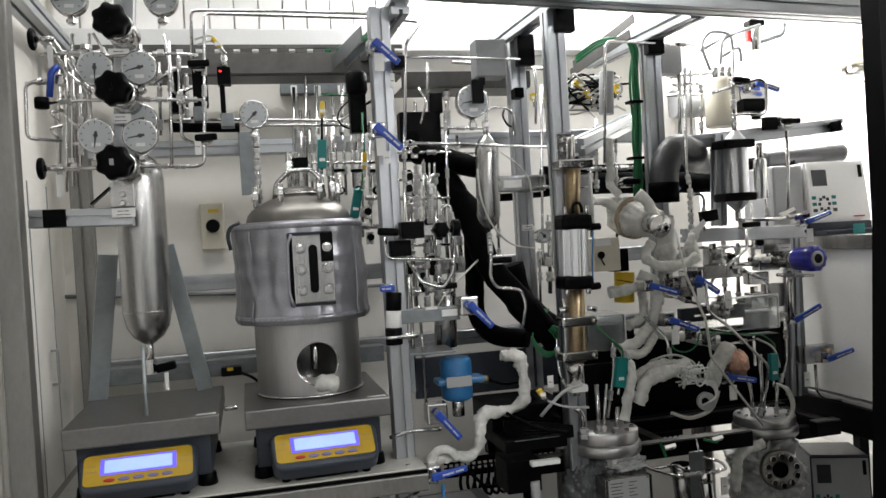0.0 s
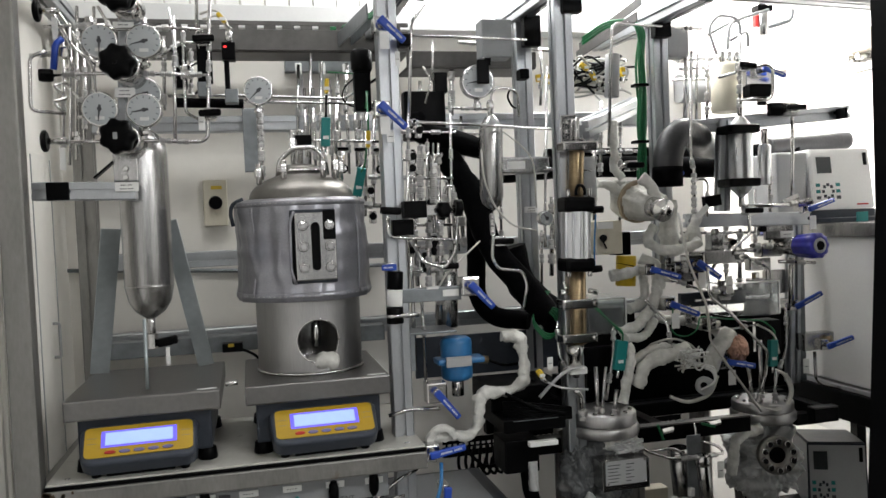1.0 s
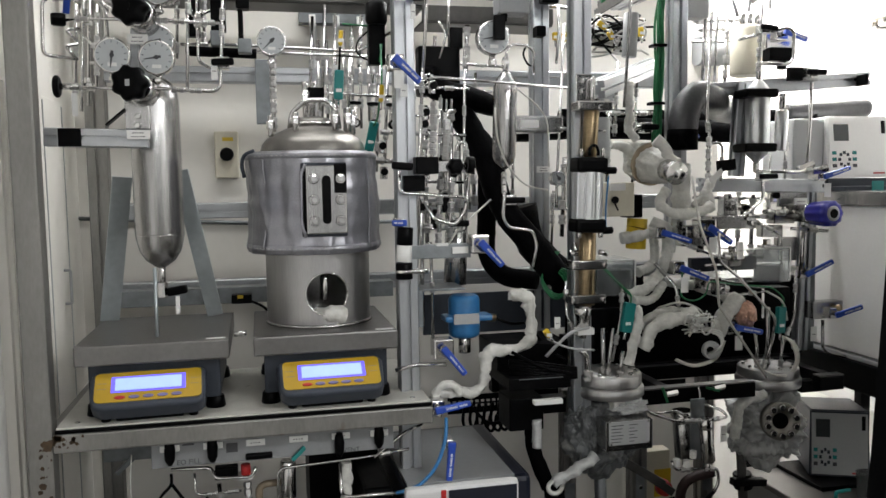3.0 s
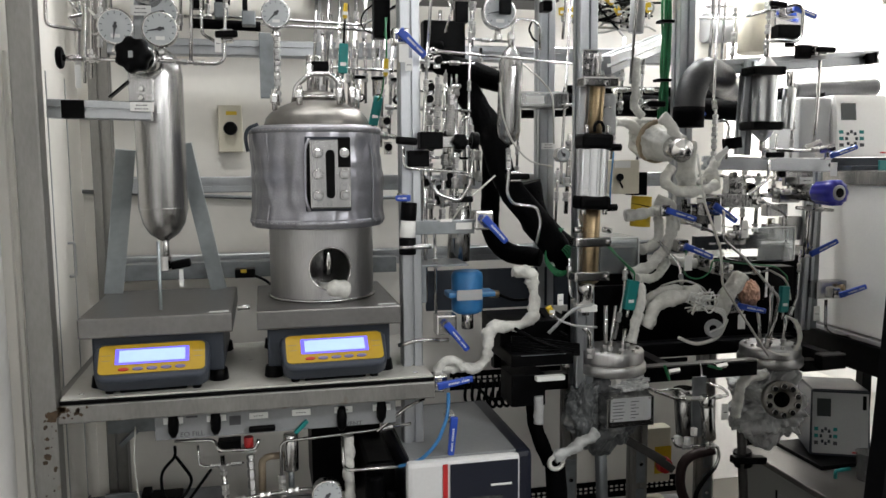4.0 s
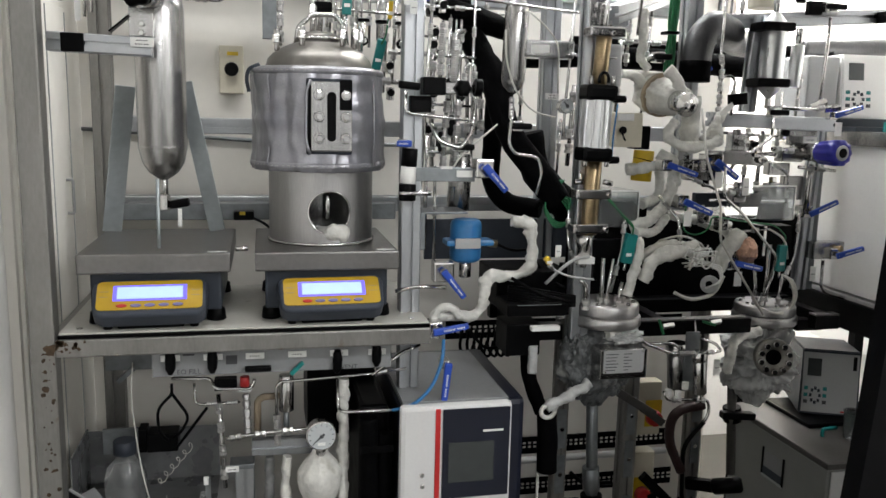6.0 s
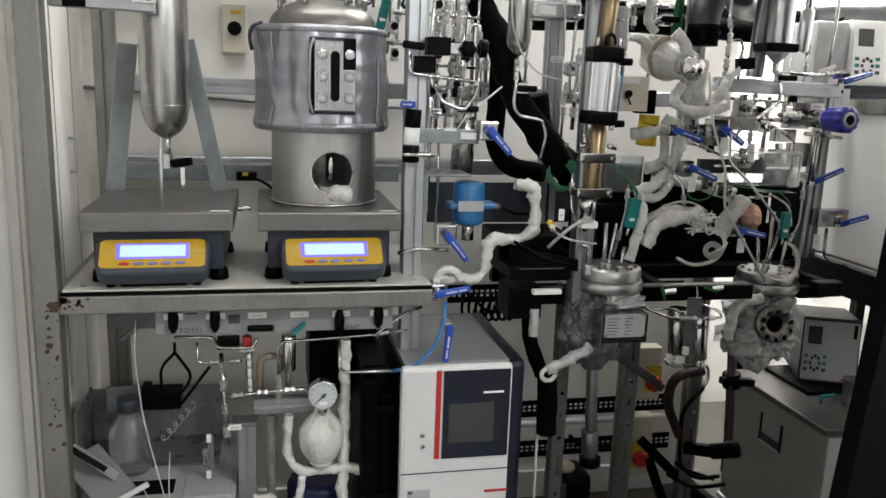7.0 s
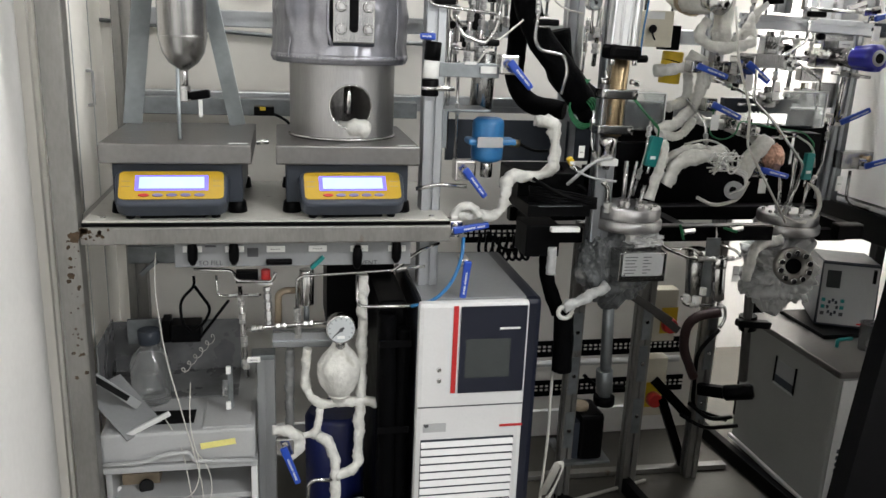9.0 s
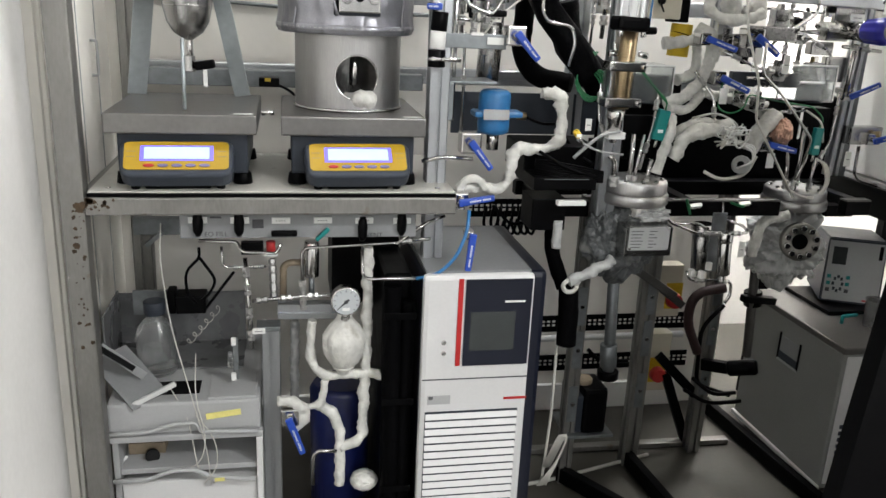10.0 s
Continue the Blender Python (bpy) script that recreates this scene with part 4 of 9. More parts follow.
# ---- wall things behind the left bay ----
sw = thing("isolator_switch", "cream wall isolator switch with black rotary knob", "switch", (0.034, 2.350, 1.616))
part("box", box(B(), (-0.002, 2.335, 1.543), (0.069, 2.369, 1.684), 0.004), CREAMPAINT, sw)
part("knob", cyl(B(), (0.034, 2.336, 1.615), (0.035, 2.310, 1.614), 0.021, 0.019, 24), BLACK, sw, "black rotary knob")
part("sticker", box(B(), (0.022, 2.333, 1.655), (0.054, 2.334, 1.666), 0), YELLOW, sw, "yellow warning sticker")
wt = tube([(-0.454, 2.360, 1.432), (0.093, 2.360, 1.402), (0.555, 2.360, 1.395)], r=0.006, label="thin grey conduit along the wall", mt=GALV, name="conduit", cat="conduit")
tube([(-0.293, 2.340, 1.469), (0.096, 2.340, 1.451), (0.555, 2.340, 1.445)], r=0.004, mt=GALV, label="thin grey conduit along the wall", name="conduit", cat="conduit")
tr = thing("cable_tray", "galvanised perforated cable tray along the wall", "cable tray", (0.2, 2.2, 2.05))
part("front_flange", box(B(), (-0.30, 2.155, 2.040), (0.62, 2.162, 2.100), 0.001), TRAY, tr)
part("top_edge", box(B(), (-0.30, 2.155, 2.112), (0.62, 2.162, 2.124), 0.001), TRAY, tr)
part("bottom", box(B(), (-0.30, 2.163, 2.035), (0.62, 2.285, 2.044), 0.001), TRAY, tr)
for i in range(17):
    x = -0.27 + i * 0.052
    part("rung", box(B(), (x, 2.1555, 2.1005), (x + 0.034, 2.1615, 2.1115), 0), TRAY, tr)
bk = thing("cable_tray", "galvanised cable tray across the rig with green cables", "cable tray", (0.5, 1.9, 2.1))
part("side", bar(B(), (0.436, 1.750, 2.051), (0.410, 2.150, 2.071), 0.004, 0.04, (0, 0, 1), 0.001), GALV, bk)
part("side", bar(B(), (0.506, 1.660, 2.081), (0.447, 2.150, 2.074), 0.004, 0.04, (0, 0, 1), 0.001), GALV, bk)
for k in range(3):
    cable([(0.496, 1.680, 2.073), V((0.465, 1.850, 2.062)) + V((0.01 * k, 0, 0.01 * k)), (0.418, 2.200, 2.116), V((0.368, 2.220, 2.104)) + V((0, 0, 0.01 * k))], 0.004, GREEN, "green cable bundle in the tray")
bp = thing("wall_bracket", "grey mounting bar fixed to the wall", "bracket", (0.374, 2.340, 2.034))
part("bar", box(B(), (0.262, 2.325, 2.013), (0.495, 2.368, 2.047), 0.002), GALV, bp)
for p in ((0.302, 2.320, 2.022), (0.375, 2.320, 2.021), (0.448, 2.320, 2.020)):
    part("clip", box(B(), V(p) + V((-0.010, -0.004, -0.02)), V(p) + V((0.010, 0.004, 0.015)), 0.002), LABEL, bp)
pc = thing("wall_post", "dull steel strut behind the vessel", "strut", (0.144, 2.180, 1.687))
part("strut", box(B(), (0.126, 2.170, 1.695), (0.166, 2.200, 1.877), 0.002), GALV, pc)
for z0, z1, x1 in ((1.19, 1.235, 0.5),):
    struct("trim", (-0.28, 2.10, z0), (x1, 2.16, z1), GALV, "dull grey rail low behind the scales", 0.002)
cb = thing("cable_gland_box", "black junction connector behind the scales", "connector", (0.067, 2.020, 1.216))
part("body", box(B(), (0.043, 2.020, 1.199), (0.097, 2.060, 1.223), 0.003), BLACK, cb)
part("mark", box(B(), (0.059, 2.017, 1.214), (0.074, 2.019, 1.223), 0), YELLOW, cb)
cable([(0.092, 2.030, 1.205), (0.128, 2.020, 1.190), (0.155, 1.980, 1.160)], 0.004, BLACK, "black cable behind the scales")
ln = thing("link_bar", "steel link between the two scale bodies", "link", (0.075, 1.720, 1.168))
part("bar", cyl(B(), (0.057, 1.700, 1.174), (0.086, 1.700, 1.176), 0.006), STEEL, ln)


# ---- middle bay: valves and tubes round the first upright ----
lever((0.448, 1.600, 1.989), (0.495, 1.600, 1.945), 0.020, tagged_on=True)
lever((0.441, 1.600, 1.796), (0.491, 1.600, 1.748), 0.020, tagged_on=True)
for p in ((0.500, 1.630, 1.954), (0.887, 1.900, 1.926)):
    c = V(p)
    t = thing("valve_block", "small black valve clamp block", "clamp", c, "clamps")
    part("block", box(B(), c + V((-0.012, -0.01, -0.014)), c + V((0.014, 0.03, 0.014)), 0.003), BLACK, t)
tube([(0.506, 1.640, 1.784), (0.493, 1.640, 1.571), (0.496, 1.680, 1.409), (0.500, 1.750, 1.235)], nuts=((0, 0.2), (0, 0.45), (1, 0.2)))
tube([(0.513, 1.640, 1.766), (0.714, 1.720, 1.765), (0.923, 1.800, 1.762)], r=0.0035, nuts=((0, 0.02),))
for p in ((0.514, 1.630, 1.765), (0.507, 1.630, 1.751)):
    c = V(p)
    t = thing("tube_end", "open polished steel tube fitting", "fitting", c, "fittings")
    part("ring", cyl(B(), c, c + V((0, -0.012, 0)), 0.0065), STEEL, t)
    part("bore", cyl(B(), c + V((0, -0.0115, 0)), c + V((0, -0.0128, 0)), 0.004), BLACK, t)
# black block valve row
vb = thing("block_valve", "steel block valve with black handles", "valve", (0.522, 1.660, 1.557))
part("block", box(B(), (0.480, 1.640, 1.543), (0.595, 1.700, 1.570), 0.003), STEEL, vb)
part("actuator", box(B(), (0.480, 1.610, 1.540), (0.534, 1.650, 1.580), 0.003), BLACK, vb)
part("grip", bar(B(), (0.423, 1.610, 1.561), (0.473, 1.610, 1.557), 0.018, 0.016, (0, -1, 0), 0.006), BLACK, vb)
part("knob", star(B(), (0.577, 1.645, 1.557), (0.2, -1, 0), 0.019, 0.022, 6), BLACK, vb)
part("wheel", cyl(B(), (0.613, 1.660, 1.561), (0.630, 1.660, 1.560), 0.021), BLACK, vb)
part("stem", cyl(B(), (0.535, 1.660, 1.560), (0.621, 1.660, 1.558), 0.010), STEEL, vb)
lower = thing("valve_block", "black square actuator under the block valve", "actuator", (0.480, 1.660, 1.519))
part("body", box(B(), (0.456, 1.640, 1.500), (0.507, 1.680, 1.538), 0.003), BLACK, lower)
tube([(0.444, 1.630, 1.547), (0.443, 1.630, 1.508), (0.452, 1.630, 1.497), (0.608, 1.660, 1.484), (0.609, 1.660, 1.470)])
for a, b in (((0.539, 1.680, 1.693), (0.533, 1.680, 1.577)), ((0.571, 1.680, 1.664), (0.566, 1.680, 1.568)), ((0.557, 1.700, 1.535), (0.553, 1.720, 1.346)), ((0.590, 1.720, 1.533), (0.587, 1.750, 1.284))):
    tube([a, b], r=0.0055, nuts=((0, 0.1), (0, 0.3), (0, 0.55), (0, 0.8)))
tube([(0.565, 1.660, 1.643), (0.565, 1.660, 1.687), (0.591, 1.680, 1.691)], r=0.0055, nuts=((0, 0.3),))
tube([(0.594, 1.690, 1.574), (0.597, 1.690, 1.614), (0.621, 1.690, 1.617), (0.620, 1.690, 1.573)], r=0.004, nuts=((0, 0.2), (2, 0.7)))
tube([(0.624, 1.690, 1.538), (0.618, 1.690, 1.455), (0.590, 1.690, 1.415), (0.535, 1.690, 1.433), (0.518, 1.700, 1.475)], r=0.005)
grip_valve((0.608, 1.720, 1.418), (1, 0, 0))
grip_valve((0.577, 1.740, 1.470), (0, 0, 1))
grip_valve((0.557, 1.760, 1.429), (0, 0, 1))
# strap clamp with black and white canister on the upright
cn = thing("filter_canister", "black and white filter canister clamped to upright", "canister", (0.448, 1.620, 1.363))
a, b = V((0.449, 1.620, 1.337)), V((0.454, 1.620, 1.418))
part("lower_half", cyl(B(), a, a.lerp(b, 0.48), 0.018, None, 24), LABEL, cn, "white lower half")
part("upper_half", cyl(B(), a.lerp(b, 0.485), b, 0.0185, None, 24), BLACK, cn, "black upper half")
part("clamp", cyl(B(), a - V((0, 0, 0.040)), a - V((0, 0, 0.002)), 0.020, None, 20), BLACK, cn, "black pipe clamp")
part("band", cyl(B(), a - V((0, 0, 0.026)), a - V((0, 0, 0.018)), 0.0212, None, 20), STEEL, cn)
part("bolt", cyl(B(), a + V((0, -0.01, -0.022)), a + V((0.055, -0.01, -0.022)), 0.006), STEEL, cn)
lever((0.442, 1.600, 1.429), (0.419, 1.600, 1.429), 0.016, body=0.02, label="small valve with blue tab")
# horizontal galvanised arm with labelled valve
ga = thing("instrument_arm", "galvanised steel arm with printed labels", "bracket", (0.545, 1.660, 1.357))
part("arm", box(B(), (0.476, 1.660, 1.338), (0.621, 1.690, 1.371), 0.002), GALV, ga)
part("label", box(B(), (0.574, 1.655, 1.349), (0.613, 1.658, 1.365), 0), LABEL, ga)
part("label", box(B(), (0.535, 1.655, 1.368), (0.564, 1.658, 1.375), 0), LABEL, ga)
lever((0.639, 1.610, 1.371), (0.686, 1.610, 1.320), 0.019, body=0.045)
mt1 = thing("steel_canister", "brushed steel canister behind the arm", "canister", (0.630, 1.850, 1.287))
part("shell", cyl(B(), (0.626, 1.850, 1.249), (0.632, 1.850, 1.389), 0.030, None, 28), BRUSHED, mt1)
part("shell_lid", cyl(B(), (0.632, 1.850, 1.389), (0.632, 1.850, 1.395), 0.027, None, 28), STEEL, mt1)
tube([(0.540, 1.750, 1.372), (0.543, 1.750, 1.244), (0.549, 1.780, 1.093)], r=0.004, nuts=((0, 0.9),))
tube([(0.529, 1.800, 1.442), (0.527, 1.800, 1.150)], r=0.005)
tube([(0.707, 1.780, 1.474), (0.601, 1.720, 1.400), (0.570, 1.700, 1.361)], r=0.0025, mt=CABLE, label="thin pale capillary line")
# blue transmitter
tx = thing("pressure_transmitter", "blue painted round pressure transmitter", "transmitter", (0.626, 1.740, 1.176))
c0, c1 = V((0.622, 1.740, 1.129)), V((0.622, 1.740, 1.239))
part("housing", lathe(B(), c0, c1 - c0, [(0.030, 0), (0.039, 0.006), (0.040, 0.016), (0.040, 0.094), (0.038, 0.102), (0.030, 0.108)], 36), SKYBLUE, tx)
part("collar", box(B(), (0.565, 1.700, 1.173), (0.687, 1.760, 1.188), 0.006), SKYBLUE, tx)
part("name_tag", box(B(), (0.585, 1.692, 1.169), (0.649, 1.698, 1.194), 0.003), CASE, tx, "pale grey name tag, unreadable")
part("gland", cyl(B(), (0.678, 1.730, 1.177), (0.702, 1.730, 1.174), 0.010), BRONZE, tx)
part("stem", cyl(B(), (0.622, 1.740, 1.088), (0.622, 1.740, 1.132), 0.016), STEEL, tx)
cable([(0.702, 1.730, 1.174), (0.743, 1.730, 1.155), (0.803, 1.750, 1.155)], 0.004, BLACK, "black plastic signal cable")
shl = thing("small_shelf", "dull steel shelf plate above the transmitter", "shelf", (0.589, 1.800, 1.246))
part("top", box(B(), (0.498, 1.700, 1.254), V((0.616, 1.700, 1.259)) + V((0, 0.12, 0)), 0.001), GALV, shl)
part("side", box(B(), (0.497, 1.700, 1.166), V((0.509, 1.700, 1.254)) + V((0, 0.1, 0)), 0.001), GALV, shl)
dp = thing("splash_panel", "dark grey sheet panel behind the wrapped tube", "panel", (0.729, 1.980, 1.166))
part("sheet", box(B(), (0.568, 2.000, 1.087), (0.997, 2.010, 1.202), 0.001), DARK, dp)
lever((0.547, 1.620, 1.119), (0.593, 1.620, 1.061), 0.018, body=0.05)
wrap([(0.722, 1.67, 1.240), (0.770, 1.67, 1.236), (0.777, 1.67, 1.124), (0.748, 1.67, 1.103), (0.672, 1.67, 1.106), (0.655, 1.67, 1.088), (0.651, 1.67, 1.018), (0.625, 1.66, 1.003), (0.532, 1.65, 1.013)], 0.0135, bend=0.014, rough=0.62, seed=3)
lever((0.521, 1.580, 0.990), (0.595, 1.580, 1.002), 0.018, body=0.034)
wrap([(0.523, 1.640, 1.002), (0.530, 1.640, 1.032), (0.565, 1.640, 1.038), (0.587, 1.640, 1.009)], 0.010, seed=6)
tube([(0.465, 1.700, 1.068), (0.467, 1.700, 0.990), (0.488, 1.640, 0.965), (0.533, 1.620, 0.965)])
tube([(0.430, 1.660, 1.072), (0.479, 1.660, 1.083), (0.556, 1.660, 1.079)], r=0.005)

# ---- thick black insulated pipes ----
bpz = "bulky black foam covered pipe, bent and taped"
wrap([(0.586, 1.95, 1.819), (0.589, 1.93, 1.775), (0.664, 1.92, 1.754), (0.789, 1.95, 1.721)], 0.030, FOAM, bpz, 0.05, 0.12, "foam_pipe", 2)
wrap([(0.65, 1.95, 1.746), (0.693, 1.92, 1.662), (0.729, 1.88, 1.575), (0.743, 1.84, 1.48), (0.775, 1.8, 1.407), (0.843, 1.78, 1.328), (0.883, 1.78, 1.265)], 0.036, FOAM, bpz, 0.04, 0.16, "foam_pipe", 5)
wrap([(0.756, 1.980, 1.534), (0.749, 1.980, 1.309), (0.787, 1.960, 1.252), (0.875, 1.900, 1.242)], 0.027, FOAM, bpz, 0.06, 0.10, "foam_pipe", 8)
wrap([(0.816, 1.860, 1.452), (0.842, 1.860, 1.342), (0.928, 1.840, 1.260), (0.941, 1.840, 1.212)], 0.040, FOAM, bpz, 0.05, 0.2, "foam_pipe", 11)
wrap([(0.880, 2.120, 1.670), (1.110, 2.140, 1.683), (1.659, 2.160, 1.668)], 0.034, FOAM, bpz, 0.05, 0.05, "foam_pipe", 14)
wrap([(1.075, 2.240, 1.721), (1.720, 2.250, 1.716), (1.974, 2.200, 1.729)], 0.028, FOAM, bpz, 0.05, 0.05, "foam_pipe", 15)
wrap([(1.276, 1.83, 1.630), (1.278, 1.83, 1.700), (1.318, 1.83, 1.757), (1.400, 1.87, 1.742), (1.480, 2.00, 1.730), (1.590, 2.05, 1.725)], 0.040, GREYFOAM, "thick grey foam covered pipe elbow", 0.06, 0.06, "foam_pipe", 17)
wrap([(1.272, 1.83, 1.560), (1.268, 1.82, 1.480), (1.262, 1.80, 1.420)], 0.024, label="white taped pipe under the foam elbow", rough=0.5, seed=44)
wrap([(1.276, 1.83, 1.600), (1.277, 1.83, 1.655)], 0.042, FOAM, "black tape sleeve round the foam elbow", 0.03, 0.03, "foam_sleeve", 18)
wrap([(1.863, 2.200, 1.735), (2.182, 2.200, 1.753)], 0.030, GREYFOAM, bpz, 0.05, 0.05, "foam_pipe", 19)
for p in ((0.603, 1.950, 1.885),):
    c = V(p)
    t = thing("actuator", "black valve actuator on the foam pipe", "actuator", c)
    part("body", box(B(), (0.554, 1.930, 1.753), (0.669, 1.980, 1.886), 0.006), BLACK, t)
    part("coil", box(B(), (0.641, 1.930, 1.881), (0.677, 1.960, 1.937), 0.003), BLACK, t)
    part("stem", cyl(B(), (0.655, 1.940, 1.813), (0.659, 1.940, 1.883), 0.009), STEEL, t)

# ---- gauge and sample bottle by the second upright ----
gauge((0.730, 1.820, 1.891), 0.044, 190, stem=0.03)
jb = thing("junction_box", "grey plastic junction box on the frame", "junction box", (0.799, 1.860, 2.011))
part("box", box(B(), (0.750, 1.830, 1.958), (0.834, 1.890, 2.058), 0.004), MIDGREY, jb)
part("gland", cyl(B(), (0.769, 1.850, 1.961), (0.768, 1.850, 1.938), 0.010), BLACK, jb)
clip = thing("gauge_clip", "black switch clipped over the gauge", "switch", (0.736, 1.790, 1.915))
part("body", box(B(), (0.722, 1.785, 1.881), (0.753, 1.800, 1.943), 0.003), BLACK, clip)
bo = thing("sample_bottle", "small polished steel sample cylinder, hung upright", "bottle", (0.751, 1.800, 1.680))
p0, p1 = V((0.749, 1.800, 1.551)), V((0.756, 1.800, 1.804))
L = (p1 - p0).length
part("shell", lathe(B(), p0, p1 - p0, [(0.006, 0), (0.012, 0.004), (0.026, 0.020), (0.031, 0.036), (0.031, L - 0.042), (0.026, L - 0.024), (0.012, L - 0.006), (0.008, L)], 36), BRUSHED, bo)
part("neck", cyl(B(), p1, p1 + V((0, 0, 0.035)), 0.008), STEEL, bo)
part("nut", cyl(B(), p1 + V((0, 0, 0.014)), p1 + V((0, 0, 0.028)), 0.011, None, 6), STEEL, bo)
tube([(0.757, 1.800, 1.821), (0.760, 1.800, 1.858), (0.772, 1.800, 1.872), (0.814, 1.800, 1.870), (0.834, 1.800, 1.856), (0.840, 1.820, 1.799)], r=0.0035, nuts=((0, 0.1),))
tube([(0.749, 1.8, 1.551), (0.719, 1.7, 1.482), (0.714, 1.7, 1.432), (0.729, 1.7, 1.405), (0.793, 1.7, 1.396), (0.804, 1.7, 1.359), (0.792, 1.7, 1.302)], r=0.004, nuts=((0, 0.25), (0, 0.5), (0, 0.75)))
cable([(0.721, 1.780, 1.709), (0.721, 1.770, 1.635), (0.747, 1.770, 1.561), (0.797, 1.770, 1.507), (0.859, 1.770, 1.496)], 0.0024)
cable([(0.784, 1.800, 1.761), (0.826, 1.770, 1.719), (0.859, 1.770, 1.681), (0.863, 1.770, 1.555)], 0.0022)
grip_valve((0.764, 1.770, 1.471), (1, 0, 0), grip=0.065)
lbk = thing("bottle_bracket", "brushed steel bracket with printed label", "bracket", (0.852, 1.840, 1.669))
part("body", box(B(), (0.790, 1.840, 1.649), (0.931, 1.900, 1.694), 0.006), BRUSHED, lbk)
part("label", box(B(), (0.810, 1.836, 1.661), (0.859, 1.839, 1.682), 0), LABEL, lbk)
plate((0.882, 1.920, 1.543), (0.922, 1.920, 1.560))
gauge((0.914, 1.840, 1.526), 0.020, 130, stem=0.0)
tube([(0.941, 1.860, 1.941), (0.910, 1.840, 1.508), (0.902, 1.820, 1.447)])
tube([(0.930, 1.880, 1.992), (0.934, 1.880, 1.929), (0.925, 1.880, 1.836)])
tube([(0.592, 1.850, 1.936), (0.613, 1.850, 1.902), (0.594, 1.850, 1.840)], r=0.003)
tube([(0.621, 1.850, 2.003), (0.616, 1.850, 1.899)], r=0.004)
tube([(0.532, 1.700, 1.981), (0.662, 1.750, 1.991), (0.883, 1.860, 2.011)], r=0.003)
tube([(0.912, 1.820, 1.660), (0.941, 1.820, 1.656), (0.915, 1.780, 1.447), (0.915, 1.760, 1.433), (0.892, 1.660, 1.345)], r=0.0042, nuts=((3, 0.5),))
tube([(0.924, 1.750, 1.654), (0.998, 1.720, 1.645)], r=0.004)
for a, b in (((0.756, 2.100, 2.058), (1.114, 2.100, 2.029)), ((0.637, 2.200, 2.029), (0.963, 2.200, 2.008)), ((0.645, 2.250, 1.995), (0.865, 2.250, 1.992))):
    tube([a, b], r=0.006)
tray2 = thing("cable_tray", "galvanised cable tray high in the rig", "cable tray", (0.8, 2.2, 2.0))
part("front_flange", box(B(), (0.60, 2.10, 1.985), (1.00, 2.105, 2.03), 0.001), TRAY, tray2)
part("bottom", box(B(), (0.60, 2.106, 1.980), (1.00, 2.25, 1.986), 0.001), TRAY, tray2)
cable([(0.875, 1.980, 1.901), (0.862, 1.980, 1.877), (0.877, 1.980, 1.849), (0.889, 1.980, 1.844)], 0.003, BLACK, "thin black looping cable")

# ---- air cylinder on the bronze tube ----
ac = thing("air_cylinder", "pneumatic cylinder with black end caps", "cylinder", (0.910, 1.630, 1.479))
q0, q1 = V((0.908, 1.630, 1.392)), V((0.914, 1.630, 1.576))
d = (q1 - q0)
barrel = lathe(B(), q0.lerp(q1, 0.18), d, [(0.036, 0), (0.036, d.length * 0.62)], 96, lambda a, z: 1 + 0.05 * cos(4 * a) - (0.07 if cos(12 * a + 0.6) > 0.72 else 0))
for f in barrel.faces:
    f.smooth = False
part("barrel", barrel, SATIN, ac, "grooved satin aluminium barrel")
part("end_cap", bar(B(), q0, q0.lerp(q1, 0.19), 0.078, 0.066, (0, -1, 0), 0.010), BLACK, ac)
part("end_cap", bar(B(), q0.lerp(q1, 0.79), q1, 0.078, 0.066, (0, -1, 0), 0.010), BLACK, ac)
for dx in (-0.028, 0.028):
    part("tie_bolt", cyl(B(), q1 + V((dx, -0.02, -0.004)), q1 + V((dx, -0.02, 0.020)), 0.005), STEEL, ac)
    part("tie_bolt", cyl(B(), q0 + V((dx, -0.02, 0.004)), q0 + V((dx, -0.02, -0.012)), 0.006), STEEL, ac)
ev = [V((0.012 * cos(a) + q1.x + 0.004, q1.y - 0.02, q1.z + 0.010 + 0.018 * sin(a))) for a in [pi * k / 8 for k in range(-1, 10)]]
part("lifting_eye", sweep(B(), ev, 0.004, 8), BLACK, ac)
part("air_port", cyl(B(), (0.952, 1.630, 1.543), (0.985, 1.630, 1.543), 0.009), BLACK, ac)
part("air_port", cyl(B(), (0.946, 1.630, 1.395), (0.976, 1.630, 1.396), 0.009), BLACK, ac)
cable([(0.970, 1.640, 1.531), (0.958, 1.630, 1.448), (0.958, 1.630, 1.398)], 0.0022, SKYBLUE, "thin pale blue air hose")
br = thing("bronze_column", "bronze coloured spindle column with steel clamps", "column", (0.919, 1.660, 1.293))
part("tube", cyl(B(), (0.920, 1.660, 1.208), (0.924, 1.660, 1.392), 0.021, None, 28), BRONZE, br)
part("tube", cyl(B(), (0.927, 1.660, 1.577), (0.935, 1.660, 1.711), 0.019, None, 28), BRONZE, br)
part("clamp", box(B(), (0.872, 1.634, 1.298), (0.966, 1.680, 1.322), 0.004), STEEL, br)
part("clamp", box(B(), (0.870, 1.634, 1.212), (0.962, 1.680, 1.236), 0.004), STEEL, br)
part("clamp", box(B(), (0.886, 1.630, 1.689), (0.978, 1.680, 1.713), 0.004), STEEL, br)
